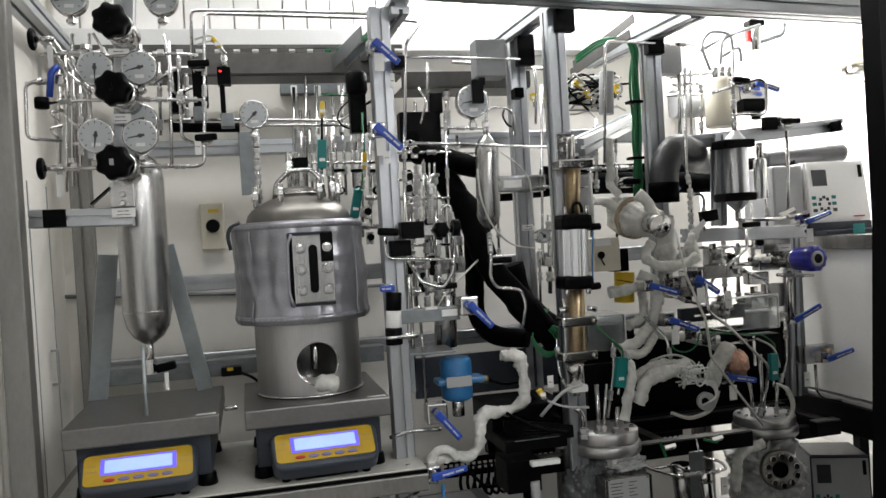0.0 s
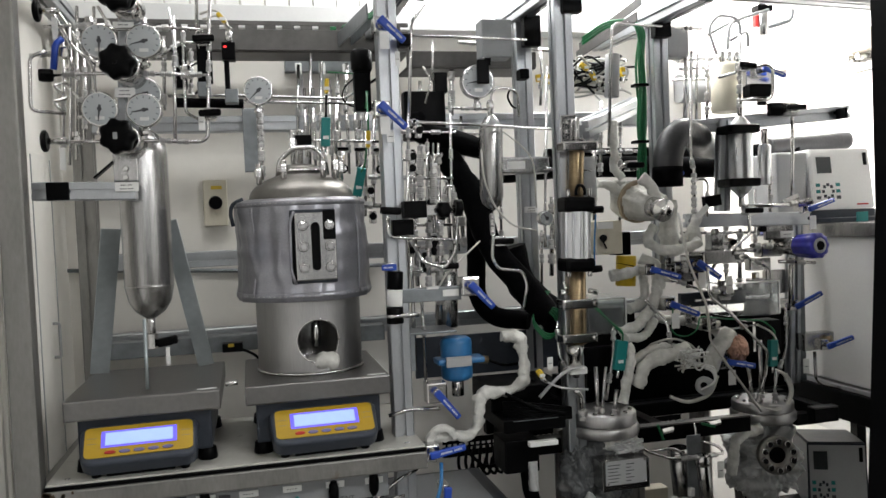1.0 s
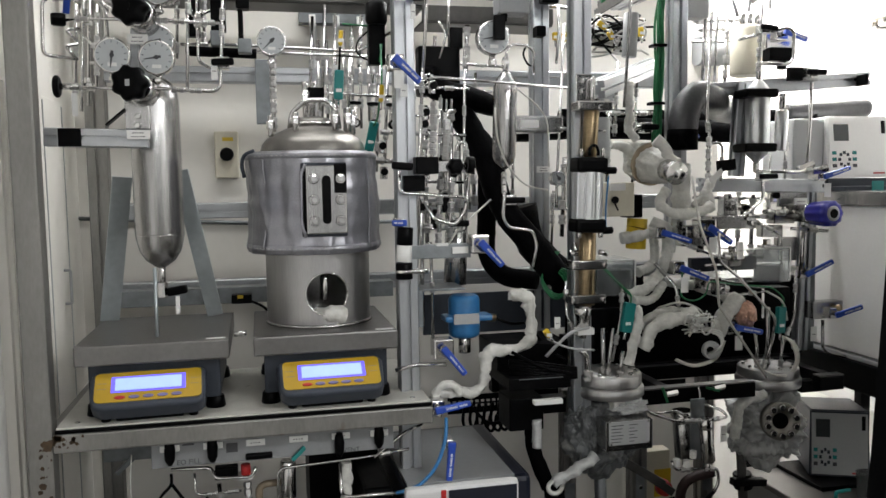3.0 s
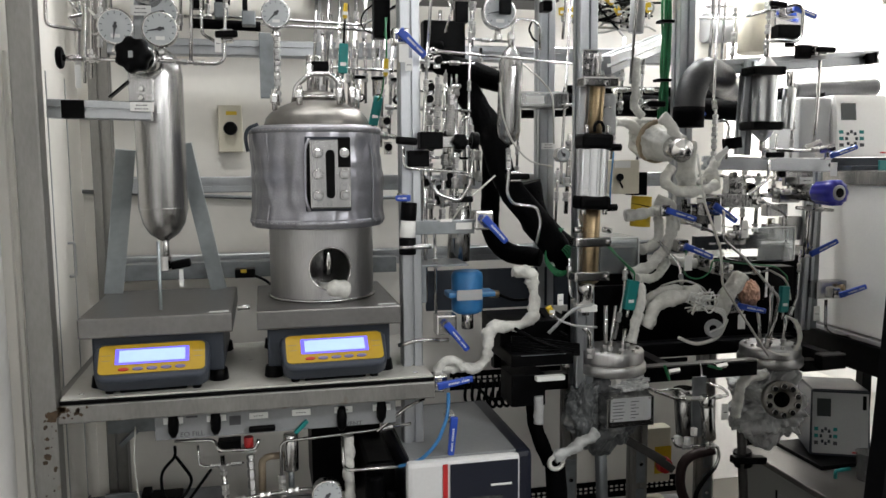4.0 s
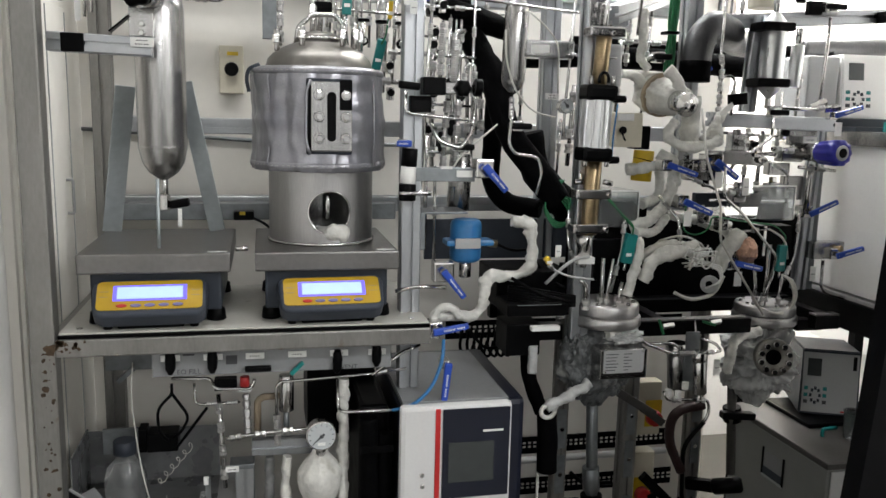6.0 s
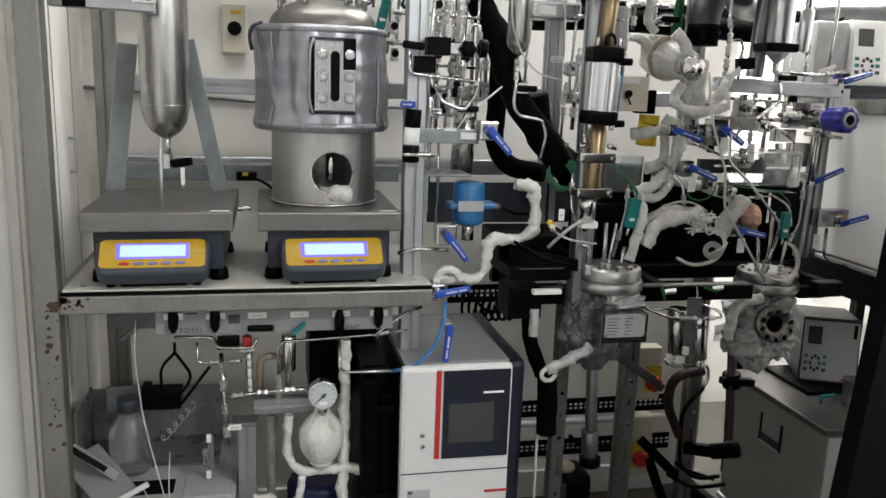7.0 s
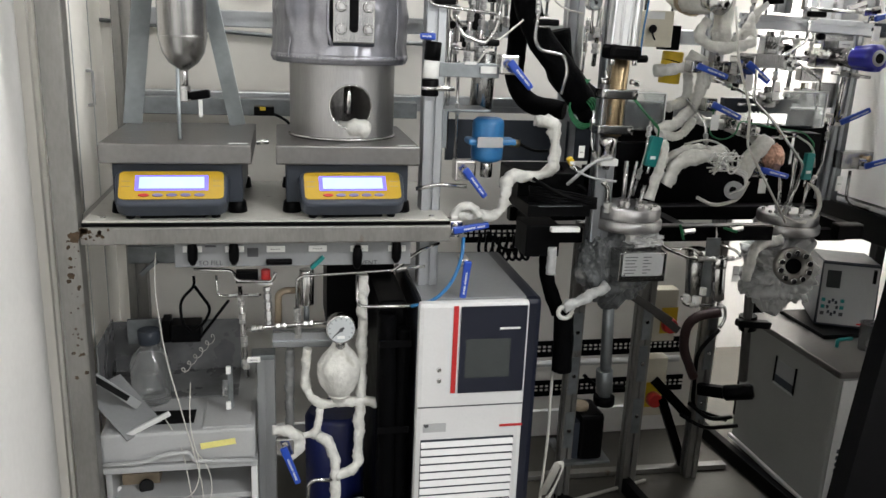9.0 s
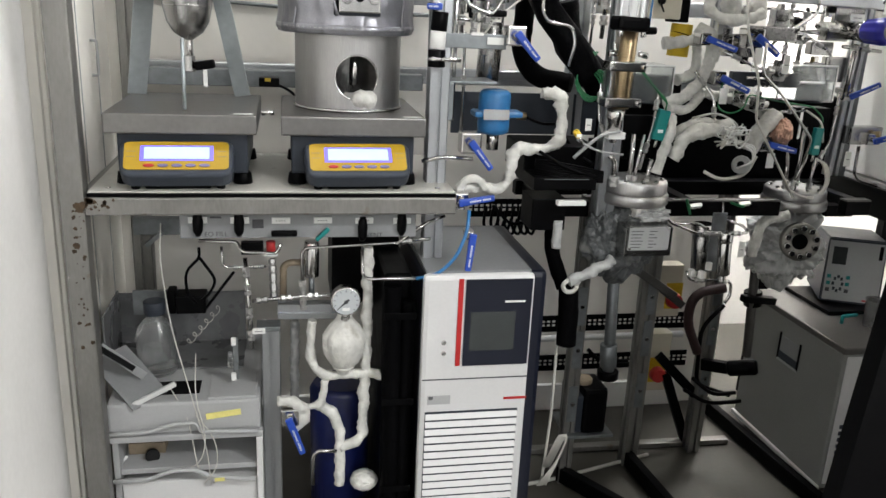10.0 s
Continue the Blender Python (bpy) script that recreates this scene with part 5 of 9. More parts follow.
for p in ((0.880, 1.627, 1.310), (0.958, 1.627, 1.310), (0.878, 1.627, 1.224), (0.954, 1.627, 1.224), (0.893, 1.625, 1.699), (0.944, 1.625, 1.697)):
    part("bolt", cyl(B(), V(p) + V((0, 0.008, 0)), p, 0.006, None, 6), STEEL, br)
part("tip", lathe(B(), (0.910, 1.660, 1.123), (0, 0, 1), [(0.008, 0), (0.012, 0.02), (0.018, 0.03), (0.018, 0.055), (0.022, 0.06), (0.022, 0.085)], 24), STEEL, br)
part("tip_block", box(B(), (0.885, 1.630, 1.136), (0.929, 1.660, 1.153), 0.002), LABEL, br)
part("port", cyl(B(), (0.876, 1.660, 1.339), (0.901, 1.660, 1.339), 0.007), STEEL, br)
part("port", cyl(B(), (0.952, 1.660, 1.340), (0.977, 1.660, 1.334), 0.007), STEEL, br)
part("bracket_plate", box(B(), (0.898, 1.672, 1.711), (0.941, 1.678, 1.783), 0.002), STEEL, br)
part("rod", cyl(B(), (0.935, 1.660, 1.711), (0.938, 1.660, 1.774), 0.006), STEEL, br)
for p in ((0.918, 1.668, 1.766), (0.916, 1.668, 1.741)):
    part("bolt", cyl(B(), V(p) + V((0, 0.006, 0)), V(p) + V((0, -0.004, 0)), 0.007, None, 6), STEEL, br)
gauge((1.034, 1.800, 1.745), 0.026, 210, stem=0.0)
# white wrapped vertical line and steel pots behind
wrap([(1.104, 1.800, 1.781), (1.100, 1.800, 1.651), (1.123, 1.800, 1.626)], 0.011, seed=9)
tube([(1.087, 1.800, 1.713), (1.108, 1.800, 2.034), (1.124, 1.800, 2.045), (1.275, 1.860, 2.054), (1.442, 1.900, 2.058)], r=0.0045, nuts=((3, 0.7),))
pot = thing("inline_filter", "pale steel inline filter canister", "filter", (1.113, 1.820, 1.908))
part("shell", cyl(B(), (1.110, 1.820, 1.849), (1.117, 1.820, 1.965), 0.020, None, 24), CASE, pot)
wrap([(0.996, 1.740, 1.680), (0.996, 1.740, 1.576)], 0.022, CASE, "pale plastic sleeve over pipe", rough=0.1)
wrap([(1.048, 1.800, 1.614), (1.089, 1.800, 1.608), (1.113, 1.800, 1.585), (1.153, 1.780, 1.578)], 0.012, seed=4)

# ---- tall green cable bundle on the third upright ----
rg3 = random.Random(3)
for k in range(9):
    j = lambda q: V((rg3.uniform(-q, q), rg3.uniform(-0.012, 0.012), rg3.uniform(-0.004, 0.004)))
    cable([V((1.209, 1.900, 2.081)) + j(0.012), V((1.222, 1.860, 2.049)) + j(0.014), V((1.223, 1.860, 1.953)) + j(0.014), V((1.221, 1.860, 1.858)) + j(0.013), V((1.218, 1.860, 1.762)) + j(0.013), V((1.213, 1.860, 1.650)) + j(0.012), V((1.212, 1.870, 1.506)) + j(0.01)], 0.0038, GREEN, "green cables strapped along the upright")
for p in ((1.215, 1.845, 1.887), (1.210, 1.845, 1.729), (1.204, 1.845, 1.602)):
    tt = thing("cable_tie", "black tie round the green cables", "cable tie", p, "cable ties")
    part("band", box(B(), V(p) + V((-0.020, -0.004, -0.004)), V(p) + V((0.020, 0.03, 0.004)), 0.002), BLACK, tt)
for k in range(3):
    cable([V((1.109, 2.000, 2.033)) + V((0, 0, 0.008 * k)), V((1.161, 1.950, 2.071)) + V((0, 0, 0.008 * k)), (1.213, 1.880, 2.076)], 0.0045, GREEN, "green cable bundle in the tray")
cr = thing("cable_tray", "galvanised cable tray beside the third upright", "cable tray", (1.2, 1.95, 2.05))
part("side", bar(B(), (1.187, 2.200, 2.068), (1.198, 1.800, 2.108), 0.004, 0.026, (0, 0, 1), 0.001), TRAY, cr)
part("side", bar(B(), (1.176, 2.200, 2.041), (1.194, 1.820, 2.070), 0.004, 0.026, (0, 0, 1), 0.001), TRAY, cr)
random.seed(4)
for k in range(34):
    c = V((1.237, 2.150, 1.967))
    pts = [c + V((random.uniform(-0.16, 0.08), random.uniform(-0.1, 0.05), random.uniform(-0.075, 0.06))) for _ in range(4)]
    cable(pts, 0.0035, random.choice((CABLE, BLACK, BLACK, LABEL)), "tangled cables and hoses in the tray", 0.04)
for p, q in (((1.100, 2.000, 1.975), (1.123, 2.000, 1.958)), ((1.142, 2.020, 1.953), (1.155, 2.020, 1.932)), ((1.233, 2.000, 1.965), (1.236, 2.000, 1.938)), ((0.994, 2.000, 1.943), (0.999, 2.000, 1.918)), ((0.966, 2.000, 1.943), (0.968, 2.000, 1.922))):
    plug(p, q, YELLOW, 0.013, "yellow plastic cable sleeve")
jb2 = thing("junction_box", "pale grey box on the third upright", "junction box", (1.381, 1.950, 2.037))
part("box", box(B(), (1.348, 1.930, 1.983), (1.415, 1.980, 2.074), 0.003), CASE, jb2)


# ---- right bay: wrapped ball joint, pots, cylinders ----
rail_z = 0.93
fm = thing("reactor_stand", "black painted steel support frame under the reactors", "frame", (1.2, 1.9, 0))
part("rail", box(B(), (0.76, 1.97, 0.915), (1.74, 2.005, 0.957), 0.003), BLACK, fm, "black cross rail")
for xa, xb in ((0.765, 0.895), (1.088, 1.455), (1.66, 1.74)):
    part("rail", box(B(), (xa, 1.735, 0.912), (xb, 1.77, 0.952), 0.003), BLACK, fm, "black bracket rail at the reactor flange")
    part("top_strip", box(B(), (xa, 1.737, 0.9525), (xb, 1.768, 0.956), 0.001), TRAY, fm)
for x in (0.78, 1.18, 1.70):
    part("cross_rail", box(B(), (x, 1.771, 0.914), (x + 0.035, 1.969, 0.950), 0.003), BLACK, fm)
for a, b, w in (((1.212, 1.970, 0.638), (1.212, 1.970, 0), 0.048), ((1.471, 2.030, 0.653), (1.471, 2.030, 0.042), 0.045), ((0.962, 1.900, 0.705), (0.962, 1.900, 0.104), 0.040)):
    a, b = V(a), V(b)
    x, y = (a.x + b.x) / 2, a.y
    part("leg", tslot(B(), (x, y, 0.0), (x, y, 0.93), w, w), FRAME, fm, "steel leg with fixing plates")
    for z in (0.28, 0.46, 0.60):
        part("plate", box(B(), (x - 0.014, y - w / 2 - 0.004, z - 0.06), (x + 0.014, y - w / 2 - 0.0005, z + 0.06), 0.001), GALV, fm)
        part("bolt", cyl(B(), (x, y - w / 2 - 0.003, z), (x, y - w / 2 - 0.009, z), 0.007, None, 6), STEEL, fm)
for a, b in (((0.95, 1.90, 0.03), (1.20, 1.50, 0.03)), ((1.655, 2.300, 0.030), (1.700, 1.640, 0.030)), ((1.205, 1.965, 0.030), (1.225, 1.66, 0.030))):
    part("floor_bar", bar(B(), a, b, 0.03, 0.05, (0, 0, 1), 0.003), BLACK, fm)
part("floor_bar", bar(B(), (0.88, 2.068, 0.012), (1.62, 2.055, 0.012), 0.03, 0.018, (0, 0, 1), 0.002), FRAME, fm)
part("brace", bar(B(), (1.308, 2.030, 0.358), (1.456, 2.030, 0.211), 0.032, 0.02, (0, -1, 0), 0.002), BLACK, fm)
part("brace", bar(B(), (1.354, 2.060, 0.281), (1.464, 2.060, 0.016), 0.030, 0.02, (0, -1, 0), 0.002), BLACK, fm)
part("brace", bar(B(), (1.251, 2.020, 0.619), (1.370, 2.040, 0.531), 0.025, 0.02, (0, -1, 0), 0.002), TRAY, fm)
part("brace", bar(B(), (1.135, 1.920, 0.699), (1.294, 1.960, 0.596), 0.025, 0.02, (0, -1, 0), 0.002), TRAY, fm)
part("rail_end", box(B(), (0.761, 1.600, 0.976), (0.834, 1.620, 0.988), 0.002), LABEL, fm, "white rail end sticker")
part("rail_end", box(B(), (1.650, 1.800, 0.891), (1.739, 1.840, 0.924), 0.002), BLACK, fm, "black rail end cap")
bb = thing("black_tray", "black trays and cables stacked on the rails", "tray", (0.85, 1.75, 0.95))
part("tray", box(B(), (0.703, 1.620, 1.010), V((0.863, 1.620, 1.041)) + V((0, 0.2, 0)), 0.003), BLACK, bb)
part("upper_tray", box(B(), (0.703, 1.720, 1.029), V((0.902, 1.720, 1.101)) + V((0, 0.18, 0)), 0.003), BLACK, bb)
part("strip", box(B(), (0.727, 1.615, 1.038), (0.841, 1.620, 1.039), 0.001), GALV, bb)
part("skirt", box(B(), (0.716, 1.660, 0.897), V((0.805, 1.660, 0.979)) + V((0, 0.1, 0)), 0.003), BLACK, bb)
for k in range(7):
    cable([V((0.714, 1.660, 1.078)) + V((0, 0, -0.006 * k)), V((0.785, 1.650, 1.070)) + V((0, -0.005 * k, -0.006 * k)), V((0.890, 1.650, 1.050)) + V((0, 0, -0.004 * k))], 0.004, BLACK, "dark cables lying across the trays")


def reactor(cx, cy, r, zt, zm, zb, label):
    t = thing("reactor", label, "reactor", (cx, cy, 0.9), "stirred reactors")
    part("lid_ring", lathe(B(), (cx, cy, 0), (0, 0, 1), [(r * 0.6, zm), (r * 0.96, zm), (r * 0.97, zm + 0.003), (r * 0.97, zt - 0.004), (r * 0.94, zt), (r * 0.3, zt)], 48), SKIRT, t, "bright machined lid ring")
    part("flange", lathe(B(), (cx, cy, 0), (0, 0, 1), [(r * 0.7, zb), (r * 0.99, zb), (r * 1.04, zb + 0.005), (r * 1.04, zm - 0.006), (r * 1.0, zm - 0.001), (r * 0.6, zm - 0.0005)], 48), SKIRT, t, "dull steel flange")
    for i in range(10):
        a = 2 * pi * i / 10 + 0.2
        x, y = cx + r * 0.78 * cos(a), cy + r * 0.78 * sin(a)
        part("bolt", cyl(B(), (x, y, zt - 0.001), (x, y, zt + 0.006), 0.006, None, 6), STEEL, t)
    return t


def lumpy(name, c, rad, mt, parent, label, seed, freq=9, amp=0.32):
    bm = B()
    bmesh.ops.create_icosphere(bm, subdivisions=5, radius=1)
    for v in bm.verts:
        n = v.co.normalized()
        k = 1 + amp * abs(noise.noise(n * freq * 0.35 + V((seed, 0, 0)))) + amp * 0.35 * noise.noise(n * freq + V((0, seed, 0)))
        v.co = V((n.x * rad[0] * k, n.y * rad[1] * k, n.z * rad[2] * k)) + V(c)
    for f in bm.faces:
        f.smooth = True
    return part(name, bm, mt, parent, label)


def wadded(name, c, rad, mt, parent, label, seed, freq, amp):
    """Insulation of crumpled wads: a closed form swollen and folded by noise at four sizes."""
    bm = B()
    bmesh.ops.create_icosphere(bm, subdivisions=6, radius=1)
    sd = V((seed * 3.1, seed * 1.7, seed))
    for v in bm.verts:
        n = v.co.normalized()
        q = V((n.x, n.y, n.z * 1.7)) * freq + sd
        k = 1 + amp * (0.9 * noise.noise(q * 0.55) + 0.55 * noise.noise(q * 1.3) + 0.35 * abs(noise.noise(q * 2.4)) + 0.10 * noise.noise(q * 6))
        v.co = V((n.x * rad[0], n.y * rad[1], n.z * rad[2])) * k + V(c)
    for f in bm.faces:
        f.smooth = True
    return part(name, bm, mt, parent, label)


R1 = V((0.998, 1.70, 0))
z1t, z1m, z1b = 1.024, 0.994, 0.964
ra = reactor(R1.x, R1.y, 0.087, z1t, z1m, z1b, "steel reactor with lagged body and name plate")
wadded("lagging", (R1.x - 0.008, R1.y + 0.01, z1b - 0.098), (0.092, 0.080, 0.108), DARKWRAP, ra, "lumpy grey wrapped insulation", 3, 2.4, 0.36)
wadded("side_lagging", (R1.x - 0.078, R1.y - 0.02, z1b - 0.100), (0.046, 0.050, 0.085), DARKWRAP, ra, "sagging grey wrapped insulation", 7, 1.8, 0.4)
wadded("neck_lagging", (R1.x + 0.03, R1.y - 0.055, z1b - 0.020), (0.046, 0.034, 0.020), GREYWRAP, ra, "pale crumpled wrap under the flange", 9, 3.5, 0.35)
part("neck_wrap", sweep(B(), filleted([(R1.x - 0.02, R1.y - 0.06, z1b - 0.012), (R1.x + 0.05, R1.y - 0.05, z1b - 0.012)], 0.01), 0.016, 10, 0.4), WRAP, ra)
npl = part("name_plate_box", box(B(), (0.937, 1.580, 0.851), V((1.063, 1.580, 0.926)) + V((0, 0.06, 0)), 0.002), BRUSHED, ra, "folded steel plate holder")
part("name_plate", box(B(), (0.945, 1.577, 0.867), (1.053, 1.579, 0.926), 0.0005), CASE, npl, "pale engraved name plate")
a, b = V((0.944, 1.576, 0.868)), V((1.052, 1.576, 0.927))
bm = B()
for i in range(6):
    z = a.z + (b.z - a.z) * (0.12 + 0.14 * i)
    for x0, x1 in ((0.06, 0.30 + 0.03 * (i % 3)), (0.50, 0.62 + 0.08 * (i % 2))):
        box(bm, (a.x + (b.x - a.x) * x0, 1.5762, z - 0.001), (a.x + (b.x - a.x) * x1, 1.5772, z + 0.001), 0)
part("print", bm, INK, npl, "rows of unreadable print")
for p in ((0.949, 1.576, 0.872), (1.049, 1.576, 0.870), (0.947, 1.576, 0.929), (1.047, 1.576, 0.924)):
    part("rivet", cyl(B(), V(p) + V((0, 0.002, 0)), V(p) + V((0, -0.003, 0)), 0.003), STEEL, npl)
wrap([(0.928, 1.620, 0.828), (0.852, 1.600, 0.797), (0.808, 1.600, 0.779)], 0.014, GREYWRAP, label="pale wrapped drain arm", rough=0.6, seed=5)
rg = thing("drain_ring", "white wrapped ring at drain end", "ring", (0.808, 1.600, 0.772))
part("ring", sweep(B(), [V((0.812, 1.600, 0.768)) + V((0.018 * cos(2 * pi * k / 14), 0, 0.016 * sin(2 * pi * k / 14))) for k in range(15)], 0.006, 8), WRAP, rg)
R2 = V((1.572, 1.85, 0))
z2t, z2m, z2b = 0.968, 0.940, 0.910
rb = reactor(R2.x, R2.y, 0.089, z2t, z2m, z2b, "steel reactor with lagged body and bolted window")
wadded("lagging", (R2.x - 0.004, R2.y, z2b - 0.115), (0.102, 0.092, 0.116), GREYWRAP, rb, "knobbly pale wrapped insulation", 11, 3.6, 0.34)
wc = V((1.535, 1.735, 0.836))
wd = V((-0.30, -1, 0.12)).normalized()
win = part("window_flange", lathe(B(), wc - wd * 0.02, wd, [(0.040, 0), (0.052, 0.002), (0.054, 0.006), (0.054, 0.026), (0.050, 0.030), (0.027, 0.030), (0.024, 0.018), (0.004, 0.018)], 40), DULL, rb, "round bolted sight window flange")
fr2 = frame_of(wd)
for i in range(10):
    a = 2 * pi * i / 10 + 0.3
    c = wc + wd * 0.010 + (fr2 @ V((0.040 * cos(a), 0.040 * sin(a), 0)))
    bt = part("bolt", cyl(B(), c - wd * 0.002, c + wd * 0.011, 0.0092, None, 12), STEEL, win)
part("window_glass", cyl(B(), wc - wd * 0.001, wc + wd * 0.001, 0.022, None, 24), BLACK, win)
wrap([(1.503, 1.770, 0.906), (1.437, 1.760, 0.898), (1.409, 1.750, 0.871), (1.402, 1.750, 0.791)], 0.014, label="white wrapped side arm", seed=8)
# stems rising from the reactor lids
for pts, rr in (([(0.924, 1.660, 1.018), (0.922, 1.660, 1.077), (0.905, 1.660, 1.092)], 0.007), ([(0.975, 1.680, 1.010), (0.973, 1.680, 1.142)], 0.006), ([(0.975, 1.660, 1.011), (0.992, 1.660, 1.144)], 0.0045), ([(1.019, 1.680, 1.006), (1.029, 1.680, 1.079)], 0.006), ([(1.553, 1.830, 0.966), (1.556, 1.830, 1.146)], 0.006), ([(1.523, 1.800, 0.975), (1.550, 1.800, 1.052), (1.577, 1.820, 1.129)], 0.005), ([(1.525, 1.830, 0.968), (1.516, 1.830, 1.065)], 0.006), ([(1.600, 1.830, 0.962), (1.605, 1.830, 1.059)], 0.005)):
    tube(pts, r=rr, nuts=((0, 0.12),))
plug((1.039, 1.660, 1.207), (1.026, 1.660, 1.132), TEAL, 0.030)
plug((1.577, 1.800, 1.149), (1.574, 1.800, 1.073), TEAL, 0.026)
wrap([(1.036, 1.660, 1.046), (1.054, 1.660, 1.126), (1.067, 1.660, 1.169), (1.057, 1.670, 1.194)], 0.012, label="foil wrapped hose to reactor lid", seed=2)
cable([(0.958, 1.660, 1.305), (0.992, 1.650, 1.269), (1.038, 1.650, 1.230), (1.036, 1.650, 1.207)], 0.0022, GREEN, "thin green thermocouple cable")
cable([(0.961, 1.660, 1.309), (1.004, 1.660, 1.260), (1.039, 1.650, 1.223)], 0.0022, GREEN, "thin green thermocouple cable")
cable([(1.219, 1.720, 1.272), (1.201, 1.700, 1.207), (1.244, 1.700, 1.194), (1.279, 1.700, 1.211), (1.296, 1.720, 1.245), (1.428, 1.780, 1.221), (1.549, 1.800, 1.207), (1.587, 1.800, 1.173), (1.579, 1.800, 1.149)], 0.0022, GREEN, "thin green thermocouple cable")
for k in range(4):
    cable([V((0.859, 1.760, 1.292)) + V((0.006 * k, 0, 0)), V((0.883, 1.740, 1.279)) + V((0.006 * k, 0.0, 0.004 * k)), V((0.906, 1.740, 1.233)) + V((0.003 * k, 0, 0)), V((0.866, 1.740, 1.205)) + V((0, 0, 0.005 * k)), V((0.827, 1.760, 1.257)) + V((0, 0, 0.005 * k)), V((0.876, 1.760, 1.336)) + V((0.004 * k, 0, 0))], 0.0022, GREEN, "coil of green cable", 0.04)
# wrapped pipes between the reactors
wl = "pale wrapped pipe with bulky insulation"
wrap([(1.078, 1.800, 1.363), (1.169, 1.780, 1.373), (1.195, 1.760, 1.373), (1.195, 1.760, 1.300), (1.171, 1.760, 1.262), (1.114, 1.740, 1.222), (1.073, 1.740, 1.216)], 0.0145, label=wl, seed=12)
wrap([(1.176, 1.800, 1.359), (1.182, 1.800, 1.281), (1.118, 1.780, 1.271)], 0.0125, label=wl, seed=22)
wrap([(1.183, 1.760, 1.239), (1.147, 1.740, 1.200), (1.075, 1.720, 1.201)], 0.012, label=wl, seed=13)
wrap([(1.204, 1.800, 1.238), (1.334, 1.800, 1.218), (1.396, 1.800, 1.191), (1.423, 1.800, 1.141)], 0.014, label=wl, seed=14)
wrap([(1.083, 1.680, 1.083), (1.110, 1.670, 1.142), (1.169, 1.660, 1.160), (1.226, 1.660, 1.171)], 0.017, label=wl, seed=15)
wrap([(1.095, 1.720, 1.135), (1.148, 1.710, 1.168), (1.224, 1.700, 1.168)], 0.013, label=wl, seed=16)
wrap([(1.336, 1.740, 1.093), (1.353, 1.740, 1.139), (1.415, 1.760, 1.187)], 0.023, label="bulky foil wrapped valve body", seed=17)
cp = thing("copper_wrap", "crumpled copper coloured foil round a fitting", "wrapping", (1.423, 1.740, 1.143))
lumpy("foil", (1.425, 1.740, 1.144), (0.026, 0.022, 0.034), COPPER, cp, "", 4, 7, 0.28)
fg = thing("round_fitting", "grey ring fitting with pale wires", "fitting", (1.267, 1.660, 1.071))
part("ring", lathe(B(), (1.273, 1.670, 1.069), (-0.2, -1, 0.05), [(0.022, 0), (0.024, 0.003), (0.024, 0.014), (0.020, 0.016), (0.010, 0.016)], 28), CASE, fg)
part("bore", lathe(B(), (1.264, 1.655, 1.072), (-0.2, -1, 0.05), [(0.009, 0), (0.009, 0.003)], 16), BLACK, fg)
random.seed(8)
for k in range(15):
    c = V((1.218, 1.632, 1.146))
    pts = [c + V((random.uniform(-0.045, 0.045), random.uniform(-0.02, 0.03), random.uniform(-0.034, 0.036))) for j in range(5)]
    cable(pts, 0.0021, LABEL if k % 3 else CABLE, "bundle of thin white wires", 0.02)
cable([(1.169, 1.660, 1.051), (1.218, 1.660, 1.028), (1.287, 1.660, 1.043), (1.308, 1.660, 1.094)], 0.005, CABLE, "pale bent rubber hose")
for k in range(3):
    cable([V((1.230, 1.640, 1.133)), V((1.284, 1.640, 1.111)) + V((0.004 * k, 0, 0.006 * k)), V((1.291, 1.640, 1.081)), V((1.247, 1.640, 1.065))], 0.0025, LABEL, "bundle of thin white wires")
for k in range(4):
    cable([(1.576, 1.790, 1.065), V((1.595, 1.780, 1.052)) + V((0.004 * k, 0, 0)), V((1.618, 1.780, 1.002)) + V((0.004 * k, 0, 0)), V((1.596, 1.770, 0.964)) + V((0, 0, -0.004 * k)), (1.541, 1.760, 0.956), (1.491, 1.780, 0.981)], 0.0026, CABLE, "loop of pale wires over the reactor lid")
tube([(1.185, 1.620, 1.526), (1.198, 1.600, 1.404), (1.247, 1.600, 1.286), (1.267, 1.620, 1.192), (1.397, 1.680, 1.054), (1.505, 1.760, 0.957)], r=0.0032, mt=CABLE, label="thin grey capillary running down")
tube([(1.313, 1.700, 1.376), (1.315, 1.700, 1.300), (1.389, 1.720, 1.249), (1.545, 1.780, 1.121), (1.546, 1.820, 0.965)], r=0.0042)
tube([(1.298, 1.740, 1.285), (1.358, 1.740, 1.284)], r=0.004)
cable([(0.797, 1.620, 1.091), (0.838, 1.610, 1.135), (0.867, 1.610, 1.154), (0.909, 1.620, 1.157)], 0.0042, CASE, "grey hose crossing the reactor")
cable([(0.797, 1.610, 1.138), (0.848, 1.600, 1.111), (0.915, 1.600, 1.104)], 0.003, CASE, "grey hose crossing the reactor")
plug((0.788, 1.600, 1.161), (0.799, 1.600, 1.145), YELLOW, 0.014, "yellow plastic cable end")
plate((0.824, 1.630, 1.156), (0.839, 1.630, 1.185), lines=1)
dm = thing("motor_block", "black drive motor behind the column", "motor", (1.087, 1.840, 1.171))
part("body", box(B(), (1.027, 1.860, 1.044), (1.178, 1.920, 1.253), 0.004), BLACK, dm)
ap = thing("clear_guard", "clear acrylic splash guard box", "guard", (1.068, 1.780, 1.273))
